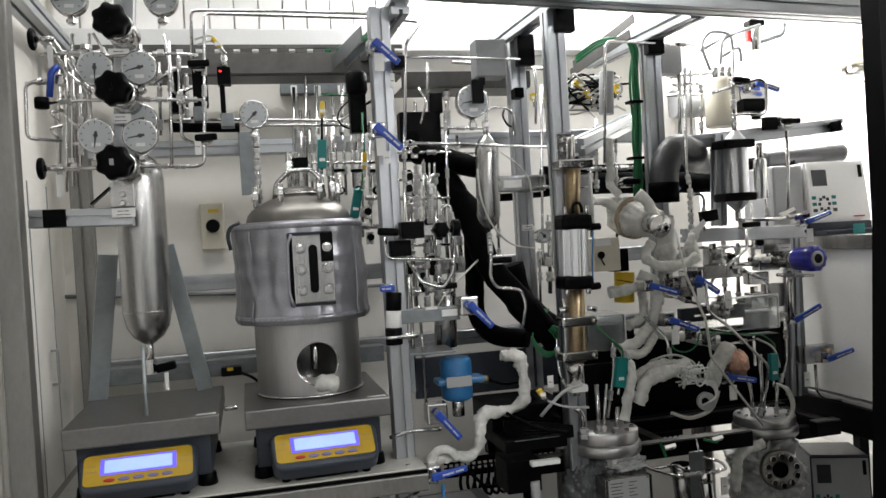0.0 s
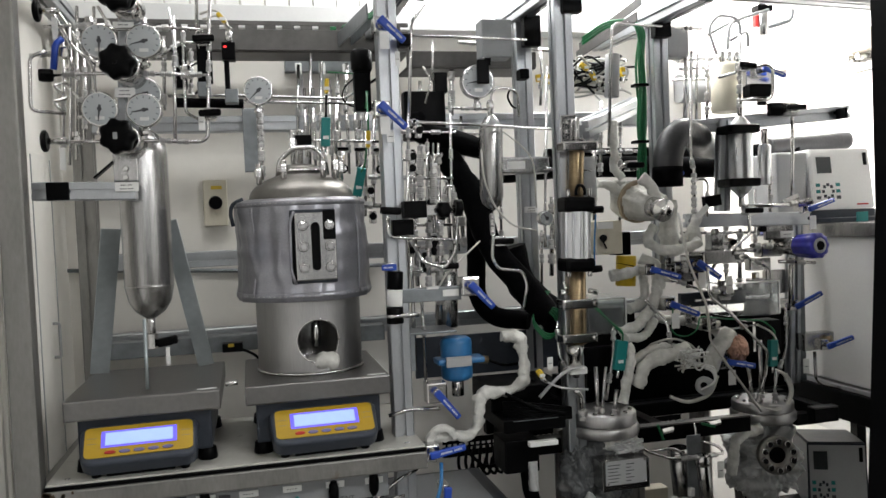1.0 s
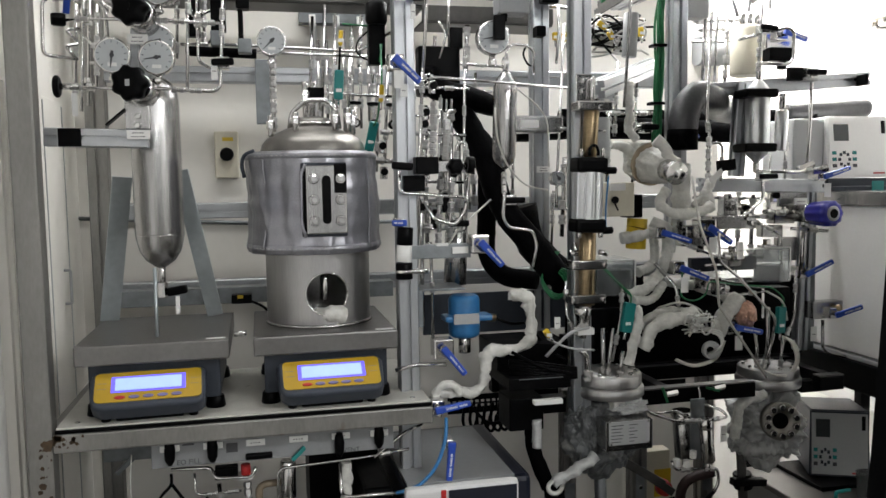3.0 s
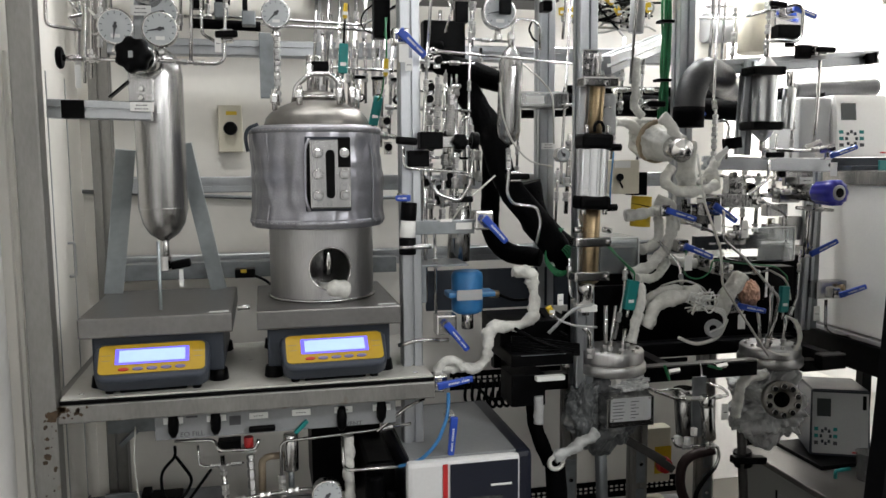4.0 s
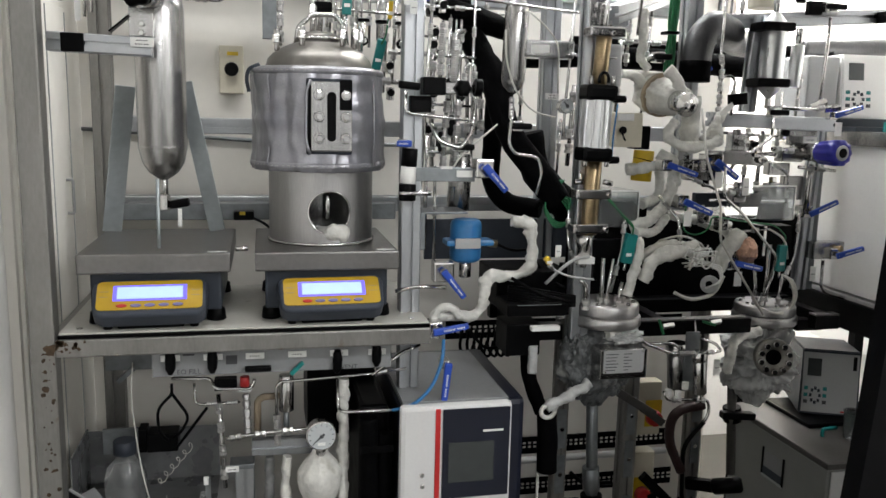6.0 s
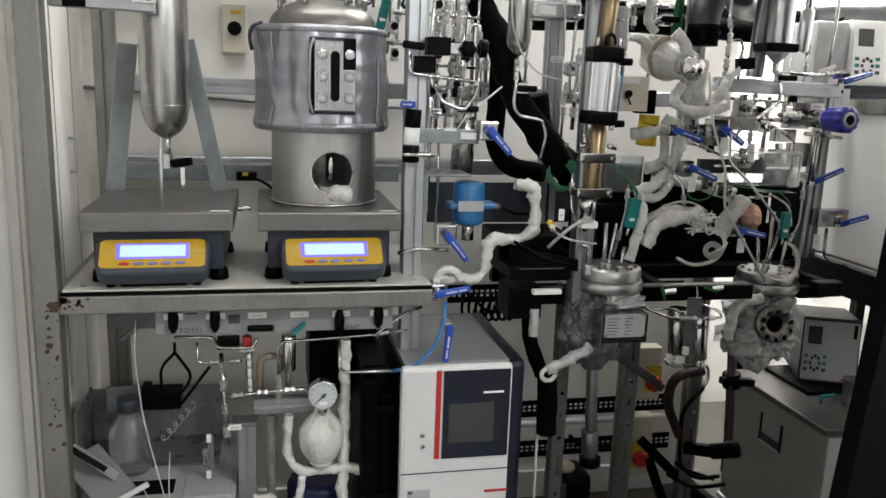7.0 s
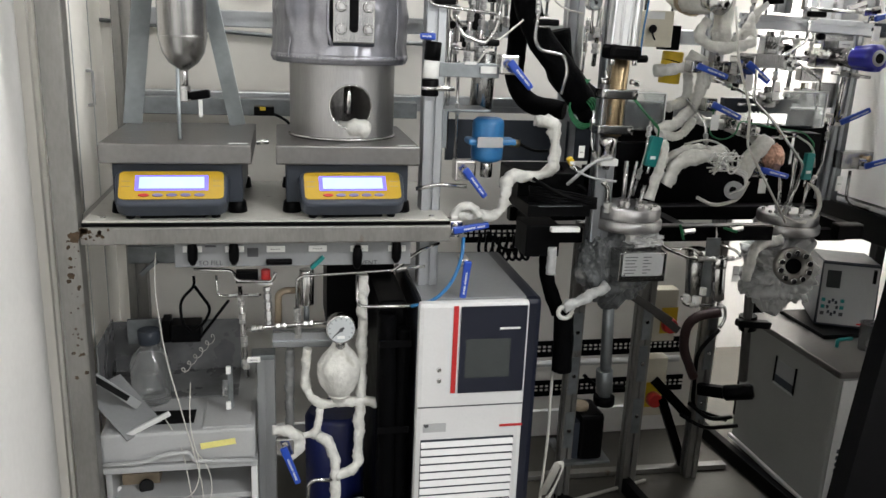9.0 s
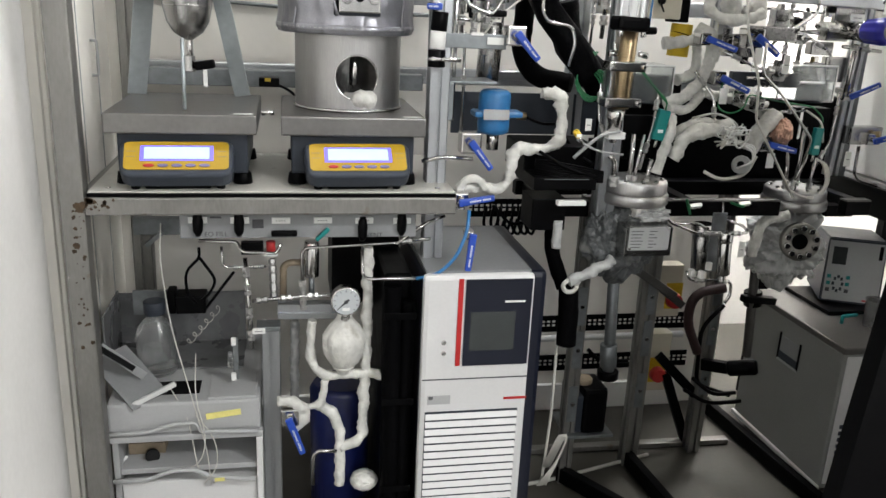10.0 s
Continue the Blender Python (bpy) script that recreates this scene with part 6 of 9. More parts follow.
def guard(parent, lo, hi):
    lo, hi = V(lo), V(hi)
    t = 0.004
    part("front_pane", box(B(), lo, (hi.x, lo.y + t, hi.z), 0.001), ACRYL, parent)
    part("top_pane", box(B(), (lo.x, lo.y + t + 0.001, hi.z - t), hi, 0.001), ACRYL, parent)
    part("side_pane", box(B(), (hi.x - t, lo.y + t + 0.001, lo.z), (hi.x, hi.y, hi.z - t - 0.001), 0.001), ACRYL, parent)
    part("side_pane", box(B(), (lo.x, lo.y + t + 0.001, lo.z), (lo.x + t, hi.y, hi.z - t - 0.001), 0.001), ACRYL, parent)
    # white strips paint the highlights along the clear edges
    part("rim", box(B(), (lo.x, lo.y - 0.0015, hi.z - 0.002), (hi.x, lo.y - 0.0005, hi.z + 0.002), 0), LABEL, parent)
    part("edge", box(B(), (hi.x - 0.002, lo.y - 0.0015, lo.z), (hi.x + 0.001, lo.y - 0.0005, hi.z - 0.003), 0), LABEL, parent)
guard(ap, (0.993, 1.760, 1.211), V((1.102, 1.760, 1.307)) + V((0, 0.13, 0)))
part("pump_head", cyl(B(), (1.071, 1.830, 1.205), (1.072, 1.830, 1.276), 0.05, None, 30), DARK, ap)
ap2 = thing("clear_guard", "clear acrylic splash guard over a dark motor", "guard", (1.591, 1.860, 1.257))
guard(ap2, (1.445, 1.820, 1.222), V((1.618, 1.820, 1.317)) + V((0, 0.15, 0)))
part("motor", cyl(B(), (1.600, 1.900, 1.210), (1.600, 1.900, 1.261), 0.040, None, 30), DARK, ap2)
sp = thing("motor_block", "black drive motor with steel face strips", "motor", (1.564, 1.860, 1.141))
part("body", box(B(), (1.541, 1.860, 1.100), (1.649, 1.920, 1.196), 0.003), BLACK, sp)
part("strip", box(B(), (1.552, 1.857, 1.108), (1.561, 1.859, 1.195), 0), STEEL, sp)
hp = thing("guard_plate", "perforated steel guard plate behind the valves", "plate", (1.480, 1.920, 1.273))
part("plate", box(B(), (1.348, 1.900, 1.247), V((1.562, 1.900, 1.288)) + V((0, 0.02, 0)), 0.001), DARK, hp)
for k in range(5):
    for j in range(2):
        part("hole", cyl(B(), V((1.402, 1.860, 1.241)) + V((0.013 * k, 0.0, 0.012 * j)), V((1.401, 1.858, 1.241)) + V((0.013 * k, 0, 0.012 * j)), 0.003), LABEL, hp)

# valves with blue levers in the right bay
lever((1.159, 1.700, 1.378), (1.233, 1.700, 1.355), 0.017, body=0.03)
lever((1.307, 1.720, 1.384), (1.364, 1.720, 1.345), 0.019, body=0.05, tagged_on=True)
lever((1.213, 1.700, 1.282), (1.284, 1.700, 1.253), 0.018, body=0.034, tagged_on=True)
lever((1.389, 1.720, 1.112), (1.462, 1.720, 1.096), 0.018, body=0.045, tagged_on=True)
lever((1.713, 1.860, 1.234), (1.777, 1.840, 1.270), 0.018, body=0.035)
lever((1.820, 1.860, 1.105), (1.883, 1.840, 1.129), 0.018, body=0.035)
lever((1.751, 1.840, 1.522), (1.827, 1.840, 1.545), 0.016, body=0.03, tagged_on=True)
lever((1.624, 1.860, 1.935), (1.686, 1.860, 1.915), 0.016, body=0.04)
lever((1.290, 1.820, 1.620), (1.321, 1.820, 1.639), 0.014, body=0.02)
vbx = thing("valve_block", "steel needle valve block with black grip", "valve", (1.777, 1.900, 1.123))
part("block", box(B(), (1.757, 1.900, 1.086), (1.864, 1.940, 1.139), 0.003), BRUSHED, vbx)
part("outlet", cyl(B(), (1.829, 1.900, 1.116), (1.840, 1.880, 1.122), 0.010), BRONZE, vbx)
tube([(1.809, 1.920, 1.079), (1.812, 1.920, 0.991), (1.830, 1.920, 0.975), (1.899, 1.900, 0.957)], r=0.005)
for a, b in (((1.348, 1.760, 1.399), (1.384, 1.740, 1.409)),):
    vb2 = thing("valve_block", "dark steel valve block with black stem", "valve", a)
    part("block", box(B(), (1.340, 1.780, 1.378), (1.448, 1.840, 1.415), 0.003), BRUSHED, vb2)
    part("stem", cyl(B(), (1.422, 1.800, 1.406), (1.448, 1.780, 1.406), 0.006), BLACK, vb2)
vb3 = thing("valve_block", "pale steel valve block on wrapped pipe", "valve", (1.268, 1.760, 1.389))
part("block", box(B(), (1.239, 1.760, 1.336), (1.331, 1.800, 1.393), 0.003), BRUSHED, vb3)
part("grip", cyl(B(), (1.305, 1.780, 1.317), (1.305, 1.780, 1.340), 0.010), BLACK, vb3)

# white wrapped ball joint with bright nozzle
bj = thing("wrapped_pump_head", "white insulated pump head with chrome nozzle", "pump head", (1.171, 1.740, 1.545))
ca, cb2 = V((1.157, 1.840, 1.572)), V((1.163, 1.680, 1.539))
ax = (cb2 - ca).normalized()
part("shell", lathe(B(), ca, ax, [(0.02, 0), (0.045, 0.005), (0.053, 0.018), (0.056, 0.03), (0.052, 0.045), (0.054, 0.06), (0.050, 0.075), (0.048, 0.09), (0.043, 0.105), (0.042, 0.12), (0.034, 0.132), (0.030, 0.14)], 56, creased(0.11, 5)), WRAP, bj)
part("band", lathe(B(), ca + ax * 0.05, ax, [(0.058, 0), (0.059, 0.004), (0.059, 0.012), (0.058, 0.016)], 32, creased(0.03, 5)), TANPLATE, bj, "brownish stained tape band")
part("sleeve", cyl(B(), ca + ax * 0.13, ca + ax * 0.185, 0.028, 0.027, 28), STEEL, bj)
part("nozzle", lathe(B(), ca + ax * 0.183, ax, [(0.024, 0), (0.030, 0.003), (0.030, 0.008), (0.014, 0.010), (0.014, 0.022), (0.011, 0.026), (0.011, 0.034), (0.005, 0.034), (0.005, 0.026)], 28), STEEL, bj, "bright chrome nozzle")
part("nozzle_bore", cyl(B(), ca + ax * 0.214, ca + ax * 0.2175, 0.006), BLACK, bj)
for pts, rr, s in (([(1.182, 1.800, 1.616), (1.203, 1.780, 1.583), (1.219, 1.750, 1.558)], 0.014, 2), ([(1.166, 1.720, 1.492), (1.137, 1.700, 1.457), (1.170, 1.690, 1.429), (1.236, 1.690, 1.428), (1.288, 1.700, 1.447)], 0.014, 3), ([(1.254, 1.720, 1.441), (1.291, 1.720, 1.492), (1.322, 1.740, 1.521)], 0.012, 4), ([(1.306, 1.900, 1.625), (1.339, 1.920, 1.682)], 0.02, 5), ([(1.159, 1.780, 1.408), (1.197, 1.760, 1.383), (1.202, 1.760, 1.321)], 0.015, 7), ([(1.126, 1.800, 1.534), (1.111, 1.820, 1.543), (1.121, 1.820, 1.620)], 0.016, 8)):
    wrap(pts, rr, label="thick white taped pipe elbow", seed=s)
part("flap", sweep(B(), [(1.128, 1.7, 1.623), (1.155, 1.7, 1.599), (1.174, 1.7, 1.554)], 0.016, 10, 0.4, 0.35, 6), WRAP, bj, "loose end of white wrapping")
wl2 = thing("hopper_wrap", "white taped funnel shaped fitting", "fitting", (1.290, 1.720, 1.469))
part("cone", lathe(B(), (1.283, 1.720, 1.436), (0.1, 0, 1), [(0.026, 0), (0.022, 0.03), (0.010, 0.06), (0.008, 0.075)], 20), WRAP, wl2)
tube([(1.345, 1.800, 1.971), (1.320, 1.780, 1.686), (1.317, 1.760, 1.638), (1.302, 1.740, 1.507)], r=0.0045, nuts=((1, 0.6), (2, 0.15), (2, 0.4), (2, 0.65), (2, 0.9)))
tube([(1.435, 1.920, 1.988), (1.426, 1.920, 1.779)], r=0.004)
tube([(1.416, 1.950, 2.003), (1.406, 1.950, 1.767)], r=0.006)
tube([(1.347, 1.800, 1.616), (1.373, 1.800, 1.618), (1.383, 1.800, 1.603), (1.365, 1.780, 1.512)], r=0.004, nuts=((2, 0.4),))
tube([(1.108, 1.800, 1.642), (1.126, 1.800, 1.662), (1.168, 1.800, 1.663)], r=0.005)
tg = thing("hanging_tag", "white tag tied on a black bracket", "tag", (1.319, 1.720, 1.529))
part("tag", bar(B(), (1.291, 1.710, 1.512), (1.327, 1.710, 1.540), 0.016, 0.001, (0, -1, 0), 0), LABEL, tg)
part("bracket", bar(B(), (1.326, 1.730, 1.551), (1.375, 1.730, 1.557), 0.018, 0.03, (0, 0, 1), 0.002), BLACK, tg)
grip_valve((1.159, 1.790, 1.660), (1, 0, 0))
kb = thing("control_box", "pale control box with key switch", "control box", (1.054, 1.780, 1.461))
part("box", box(B(), (1.026, 1.770, 1.422), (1.104, 1.820, 1.512), 0.003), CREAMPAINT, kb)
part("label", box(B(), (1.031, 1.766, 1.491), (1.076, 1.769, 1.510), 0), LABEL, kb)
part("key", cyl(B(), (1.048, 1.770, 1.466), (1.037, 1.745, 1.467), 0.010), BLACK, kb)
part("key_tag", bar(B(), (1.033, 1.745, 1.463), (1.045, 1.745, 1.439), 0.004, 0.002), BLACK, kb)
yb = thing("yellow_pump", "yellow and black cartridge on the rail", "pump", (1.150, 1.850, 1.383))
part("body", cyl(B(), (1.147, 1.850, 1.327), (1.152, 1.850, 1.411), 0.028, None, 28), YELLOW, yb)
part("band", cyl(B(), (1.150, 1.850, 1.383), (1.151, 1.850, 1.387), 0.0285, None, 28), BLACK, yb)
part("top", box(B(), (1.109, 1.820, 1.415), V((1.153, 1.820, 1.478)) + V((0, 0.05, 0)), 0.003), BLACK, yb)

# clamped cylinder, canisters and valves at the upper right
cc = thing("clamped_cylinder", "polished steel sample cylinder in black clamps", "cylinder", (1.514, 1.840, 1.668))
c0, c1 = V((1.515, 1.840, 1.562)), V((1.518, 1.840, 1.796))
L = (c1 - c0).length
part("shell", lathe(B(), c0, c1 - c0, [(0.007, 0), (0.012, 0.006), (0.028, 0.022), (0.034, 0.04), (0.034, L - 0.038), (0.028, L - 0.022), (0.013, L - 0.004), (0.009, L)], 36), SATIN, cc)
part("neck", cyl(B(), c1, c1 + V((0, 0, 0.05)), 0.008), STEEL, cc)
part("foot_nut", cyl(B(), c0 - V((0, 0, 0.028)), c0, 0.010, None, 6), STEEL, cc)
for z in (0.18, 0.83):
    m = c0.lerp(c1, z)
    part("clamp", box(B(), m + V((-0.060, -0.040, -0.012)), m + V((0.040, 0.03, 0.012)), 0.006), BLACK, cc, "black plastic clamp")
part("backing", tslot(B(), (1.476, 1.880, 1.524), (1.492, 1.880, 1.789), 0.04, 0.03), ALU, cc)
for a, b, rr in (((1.618, 1.880, 1.597), (1.625, 1.880, 1.718), 0.018), ((1.594, 2.020, 1.830), (1.600, 2.020, 1.986), 0.048)):
    a, b = V(a), V(b)
    t = thing("steel_canister", "small steel canister with domed top" if rr < 0.04 else "large pale cream dosing canister", "canister", a)
    h = (b - a).length
    part("shell", lathe(B(), a, b - a, [(rr * 0.92, 0), (rr, 0.004), (rr, h - rr * 0.4), (rr * 0.8, h - rr * 0.12), (rr * 0.4, h), (rr * 0.2, h + 0.01)], 32), SATIN if rr < 0.04 else CREAMPAINT, t)
    if rr > 0.04:
        for dx in (-0.025, 0.0, 0.025):
            part("nozzle", cyl(B(), b + V((dx, -0.01, -0.01)), b + V((dx, -0.01, 0.03)), 0.010), STEEL, t)
    else:
        part("neck", cyl(B(), b, b + V((0, 0, 0.045)), 0.010), STEEL, t)
for pts in ([(1.552, 2.000, 2.004), (1.524, 2.000, 2.083), (1.556, 2.000, 2.126), (1.634, 2.000, 2.118), (1.635, 2.000, 2.030)], [(1.589, 2.000, 2.021), (1.599, 2.000, 2.100), (1.644, 2.000, 2.118), (1.736, 2.000, 2.144)], [(1.523, 2.000, 2.065), (1.734, 2.100, 2.162)], [(1.600, 2.000, 2.048), (1.662, 2.000, 2.082), (1.662, 2.000, 2.030)]):
    tube(pts, r=0.0055, mt=CASE, label="pale bent hose over the canister", name="hose", cat="hose", bend=0.03)
tube([(1.516, 1.840, 1.799), (1.524, 1.840, 1.962), (1.540, 1.860, 2.032)], r=0.005, nuts=((0, 0.2), (0, 0.45), (0, 0.7)))
tube([(1.507, 1.820, 1.840), (1.600, 1.820, 1.838), (1.613, 1.820, 1.851), (1.616, 1.820, 1.928), (1.596, 1.820, 1.941), (1.464, 1.860, 1.910)], r=0.0045)
grip_valve((1.522, 1.800, 1.934), (1, 0, -0.1))
grip_valve((1.677, 1.800, 1.815), (1, 0, 0), grip=0.06)
cb3 = thing("rail_block", "black and grey clamp block on the rail", "clamp", (1.684, 1.860, 1.814))
part("block", box(B(), (1.635, 1.860, 1.799), (1.690, 1.880, 1.837), 0.002), BLACK, cb3)
part("block", box(B(), (1.675, 1.860, 1.798), (1.727, 1.880, 1.837), 0.002), CASE, cb3)
vd = thing("actuated_valve", "steel valve with black actuator block", "valve", (1.632, 1.900, 1.915))
part("body", box(B(), (1.582, 1.900, 1.882), (1.682, 1.940, 1.947), 0.003), STEEL, vd)
part("actuator", box(B(), (1.582, 1.880, 1.857), (1.655, 1.920, 1.896), 0.003), BLACK, vd)
part("bonnet", cyl(B(), (1.633, 1.900, 1.835), (1.635, 1.900, 1.862), 0.014), BLACK, vd)
tube([(1.691, 1.840, 1.791), (1.688, 1.840, 1.678), (1.680, 1.840, 1.546)], r=0.005)
tube([(1.507, 1.820, 1.537), (1.628, 1.820, 1.534), (1.729, 1.840, 1.543)], r=0.005, nuts=((1, 0.5),))
for p, q in (((1.652, 1.840, 1.539), (1.701, 1.840, 1.558)), ((1.715, 1.860, 1.536), (1.753, 1.840, 1.545))):
    t = thing("pipe_fitting", "steel pipe fitting with hex nuts", "fitting", p, "fittings")
    part("body", cyl(B(), p, q, 0.012, None, 6), STEEL, t)
grip_valve((1.529, 1.800, 1.523), (1, 0, 0), grip=0.055)
gv = thing("blue_knob_regulator", "steel regulator with dark blue fluted knob", "regulator", (1.725, 1.820, 1.413))
g0, g1 = V((1.694, 1.920, 1.410)), V((1.710, 1.760, 1.415))
gx = (g1 - g0).normalized()
GL = (g1 - g0).length
part("body", cyl(B(), g0 - gx * 0.01, g0.lerp(g1, 0.45), 0.026, None, 28), STEEL, gv)
part("collar", cyl(B(), g0.lerp(g1, 0.42), g0.lerp(g1, 0.5), 0.030, None, 28), BRUSHED, gv)
part("knob", lathe(B(), g0.lerp(g1, 0.48), gx, [(0.026, 0), (0.032, 0.008), (0.037, GL * 0.40), (0.036, GL * 0.50), (0.026, GL * 0.52)], 60, lambda a, z: 1 + 0.045 * cos(10 * a)), DEEPBLUE, gv, "dark blue fluted hand knob")
part("cap_ring", lathe(B(), g0.lerp(g1, 0.48) + gx * GL * 0.515, gx, [(0.022, 0), (0.022, 0.003), (0.014, 0.0035)], 28), CASE, gv)
part("cap_centre", lathe(B(), g0.lerp(g1, 0.48) + gx * (GL * 0.515 + 0.003), gx, [(0.014, 0), (0.013, 0.002)], 24), BLACK, gv)
part("bracket", box(B(), (1.650, 1.920, 1.430), (1.744, 1.935, 1.503), 0.002), BRUSHED, gv)
for p in ((1.662, 1.915, 1.490), (1.705, 1.915, 1.487)):
    part("bolt", cyl(B(), V(p) + V((0, 0.006, 0)), p, 0.006, None, 6), STEEL, gv)
tube([(1.555, 1.860, 1.420), (1.665, 1.880, 1.413)], r=0.006, nuts=((0, 0.2), (0, 0.6)))
tube([(1.707, 1.880, 1.376), (1.703, 1.880, 1.308), (1.703, 1.880, 1.240)], r=0.010)
tube([(1.647, 1.860, 1.369), (1.757, 1.840, 1.360)], r=0.005, nuts=((0, 0.3), (0, 0.6)))
tube([(1.566, 1.880, 1.519), (1.552, 1.860, 1.453), (1.403, 1.800, 1.383), (1.371, 1.780, 1.354)], r=0.005)
for a, b in (((1.564, 1.900, 1.267), (1.643, 1.940, 1.309)), ((1.619, 1.900, 1.381), (1.689, 1.940, 1.419)), ((1.592, 1.920, 1.340), (1.664, 1.950, 1.377)), ((1.674, 1.960, 1.262), (1.743, 1.980, 1.335))):
    t = thing("valve_block", "brushed steel block fitting", "fitting", a, "fittings")
    part("block", box(B(), a, b, 0.003), BRUSHED, t)
up = thing("support_post", "pair of slim steel uprights by the cabinet", "post", (1.72, 1.98, 0.9))
part("post", tslot(B(), (1.750, 1.950, 0.984), (1.766, 1.950, 1.475), 0.035, 0.035), ALU, up)
part("post", box(B(), (1.790, 1.990, 0.973), V((1.833, 1.990, 1.472)) + V((0, 0.02, 0)), 0.001), GALV, up)

# ---- white cabinet and controllers ----
def controller(c, w, h, label, tp, yaw=0.0):
    """A circulator head with sloped front; c is the lower left corner of its front."""
    x, y, z = c
    t = thing("circulator_head", label, "controller", c, "circulator heads")
    bm = B()
    D = 0.22
    v = [bm.verts.new(p) for p in ((x, y, z), (x + w, y, z), (x + w, y + D, z), (x, y + D, z), (x + 0.004, y + 0.022, z + h), (x + w - 0.004, y + 0.022, z + h), (x + w - 0.004, y + D, z + h * 0.96), (x + 0.004, y + D, z + h * 0.96))]
    for f in ((0, 3, 2, 1), (4, 5, 6, 7), (0, 1, 5, 4), (1, 2, 6, 5), (2, 3, 7, 6), (3, 0, 4, 7)):
        bm.faces.new([v[i] for i in f])
    bmesh.ops.bevel(bm, geom=list(bm.edges), offset=0.004, segments=2, affect="EDGES")
    part("housing", bm, tp, t)
    def face(u0, v0, u1, v1, lift=0.0006, th=0.0012):
        m = Matrix.Translation((x, y, z)) @ Matrix.Rotation(math.atan2(0.022, h) * -1, 4, "X")
        b2 = box(B(), (u0 * w, -lift - th, v0 * h), (u1 * w, -lift, v1 * h), 0)
        b2.transform(m)
        return b2
    pn = part("front_panel", face(0.04, 0.04, 0.96, 0.96, 0.0, 0.002), CASE if yaw else CABWHITE, t, "pale grey front panel")
    part("screen", face(0.11, 0.60, 0.34, 0.87, 0.0022), SCREEN, t, "dark unlit screen")
    for i in range(3):
        for u in (0.07, 0.385):
            part("key", face(u, 0.17 + 0.105 * i, u + 0.065, 0.225 + 0.105 * i, 0.0022), INK if i == 0 else TEAL, t)
    for k in range(8):
        a = 2 * pi * k / 8
        u, vv = 0.26 + 0.078 * cos(a), 0.30 + 0.11 * sin(a)
        part("key", face(u - 0.021, vv - 0.025, u + 0.021, vv + 0.025, 0.0022), DARK, t)
    part("badge", face(0.70, 0.06, 0.88, 0.085, 0.0022), RED, t, "small red maker's mark")
    part("switch", face(0.86, 0.72, 0.92, 0.93, 0.0022), BLACK, t)
    t.matrix_basis = Matrix.Translation(c) @ Matrix.Rotation(radians(yaw), 4, "Z")
    return t


wcab = thing("chiller_cabinet", "pale grey circulator cabinet standing on black frame", "cabinet", (2.1, 2.0, 0.98))
part("body", box(B(), (1.89, 1.60, 0.978), (2.40, 2.36, 1.430), 0.006), CABWHITE, wcab, "plain pale sheet metal body")
part("base_strip", box(B(), (1.884, 1.59, 0.958), (2.41, 2.37, 0.972), 0.002), CASE, wcab)
part("top_plate", box(B(), (1.875, 1.585, 1.431), (2.41, 2.37, 1.474), 0.004), BRUSHED, wcab)
part("grille", box(B(), (1.885, 1.93, 1.4745), (2.28, 1.998, 1.488), 0.002), DARK, wcab)
part("latch", box(B(), (1.976, 1.920, 1.4745), (2.016, 1.925, 1.504), 0.001), TEAL, wcab)
cpos = V((1.880, 2.0, 1.514))
part("plinth", box(B(), (cpos.x, 2.002, 1.4745), (cpos.x + 0.235, 2.22, cpos.z - 0.001), 0.002), DARK, wcab)
controller(cpos, 0.235, 0.196, "pale circulator head with keypad and dark screen", CABWHITE)
part("side_unit", box(B(), (1.765, 2.020, 1.500), (1.878, 2.18, 1.702), 0.008), CASE, wcab)
bf = thing("cabinet_frame", "black steel frame carrying the cabinet", "frame", (2.1, 2.0, 0))
for x in (1.872, 2.36):
    part("rail", box(B(), (x, 1.55, 0.868), (x + 0.05, 2.44, 0.957), 0.003), BLACK, bf)
    for y in (1.56, 2.398):
        part("leg", box(B(), (x + 0.005, y, 0), (x + 0.045, y + 0.04, 0.867), 0.003), BLACK, bf)
for y in (1.57, 2.39):
    part("cross_rail", box(B(), (1.923, y, 0.89), (2.359, y + 0.04, 0.95), 0.003), BLACK, bf)
# pale box put in for a brightly lit piece of wall
wn = solid("window_1", box(B(), (2.55, 2.2, 0.55), (2.618, 2.9, 0.92), 0.004), CASEW, "pale box standing for a brightly lit wall patch", "", "", "structure")
chl = thing("floor_chiller", "grey floor standing refrigerated circulator", "chiller", (1.82, 1.82, 0))
cx0, cy0, cz = 1.735, 1.712, 0.512
# body colour carries the side's shade; the front panel stays white
part("body", box(B(), (cx0, cy0, 0.03), (cx0 + 0.36, cy0 + 0.50, cz - 0.022), 0.006), CHILLSHADE, chl, "light grey sheet metal body, darkened for shade")
part("top", box(B(), (cx0 - 0.008, cy0 - 0.008, cz - 0.021), (cx0 + 0.37, cy0 + 0.51, cz), 0.005), TOPGREY, chl, "dark worn top")
part("front_panel", box(B(), (cx0 + 0.012, cy0 - 0.004, 0.05), (cx0 + 0.35, cy0 - 0.0005, cz - 0.03), 0.001), CASEW, chl)
for i in range(8):
    part("slat", box(B(), (cx0 + 0.03, cy0 - 0.009, 0.09 + 0.022 * i), (cx0 + 0.33, cy0 - 0.0045, 0.102 + 0.022 * i), 0.001), DARK, chl)
# no recess is cut: flat dark plates give the grip its shade
rc = part("grip_recess", box(B(), (cx0 - 0.0015, cy0 + 0.20, 0.345), (cx0 - 0.0003, cy0 + 0.30, 0.425), 0), MIDGREY, chl, "side grip, its recess shaded with flat plates")
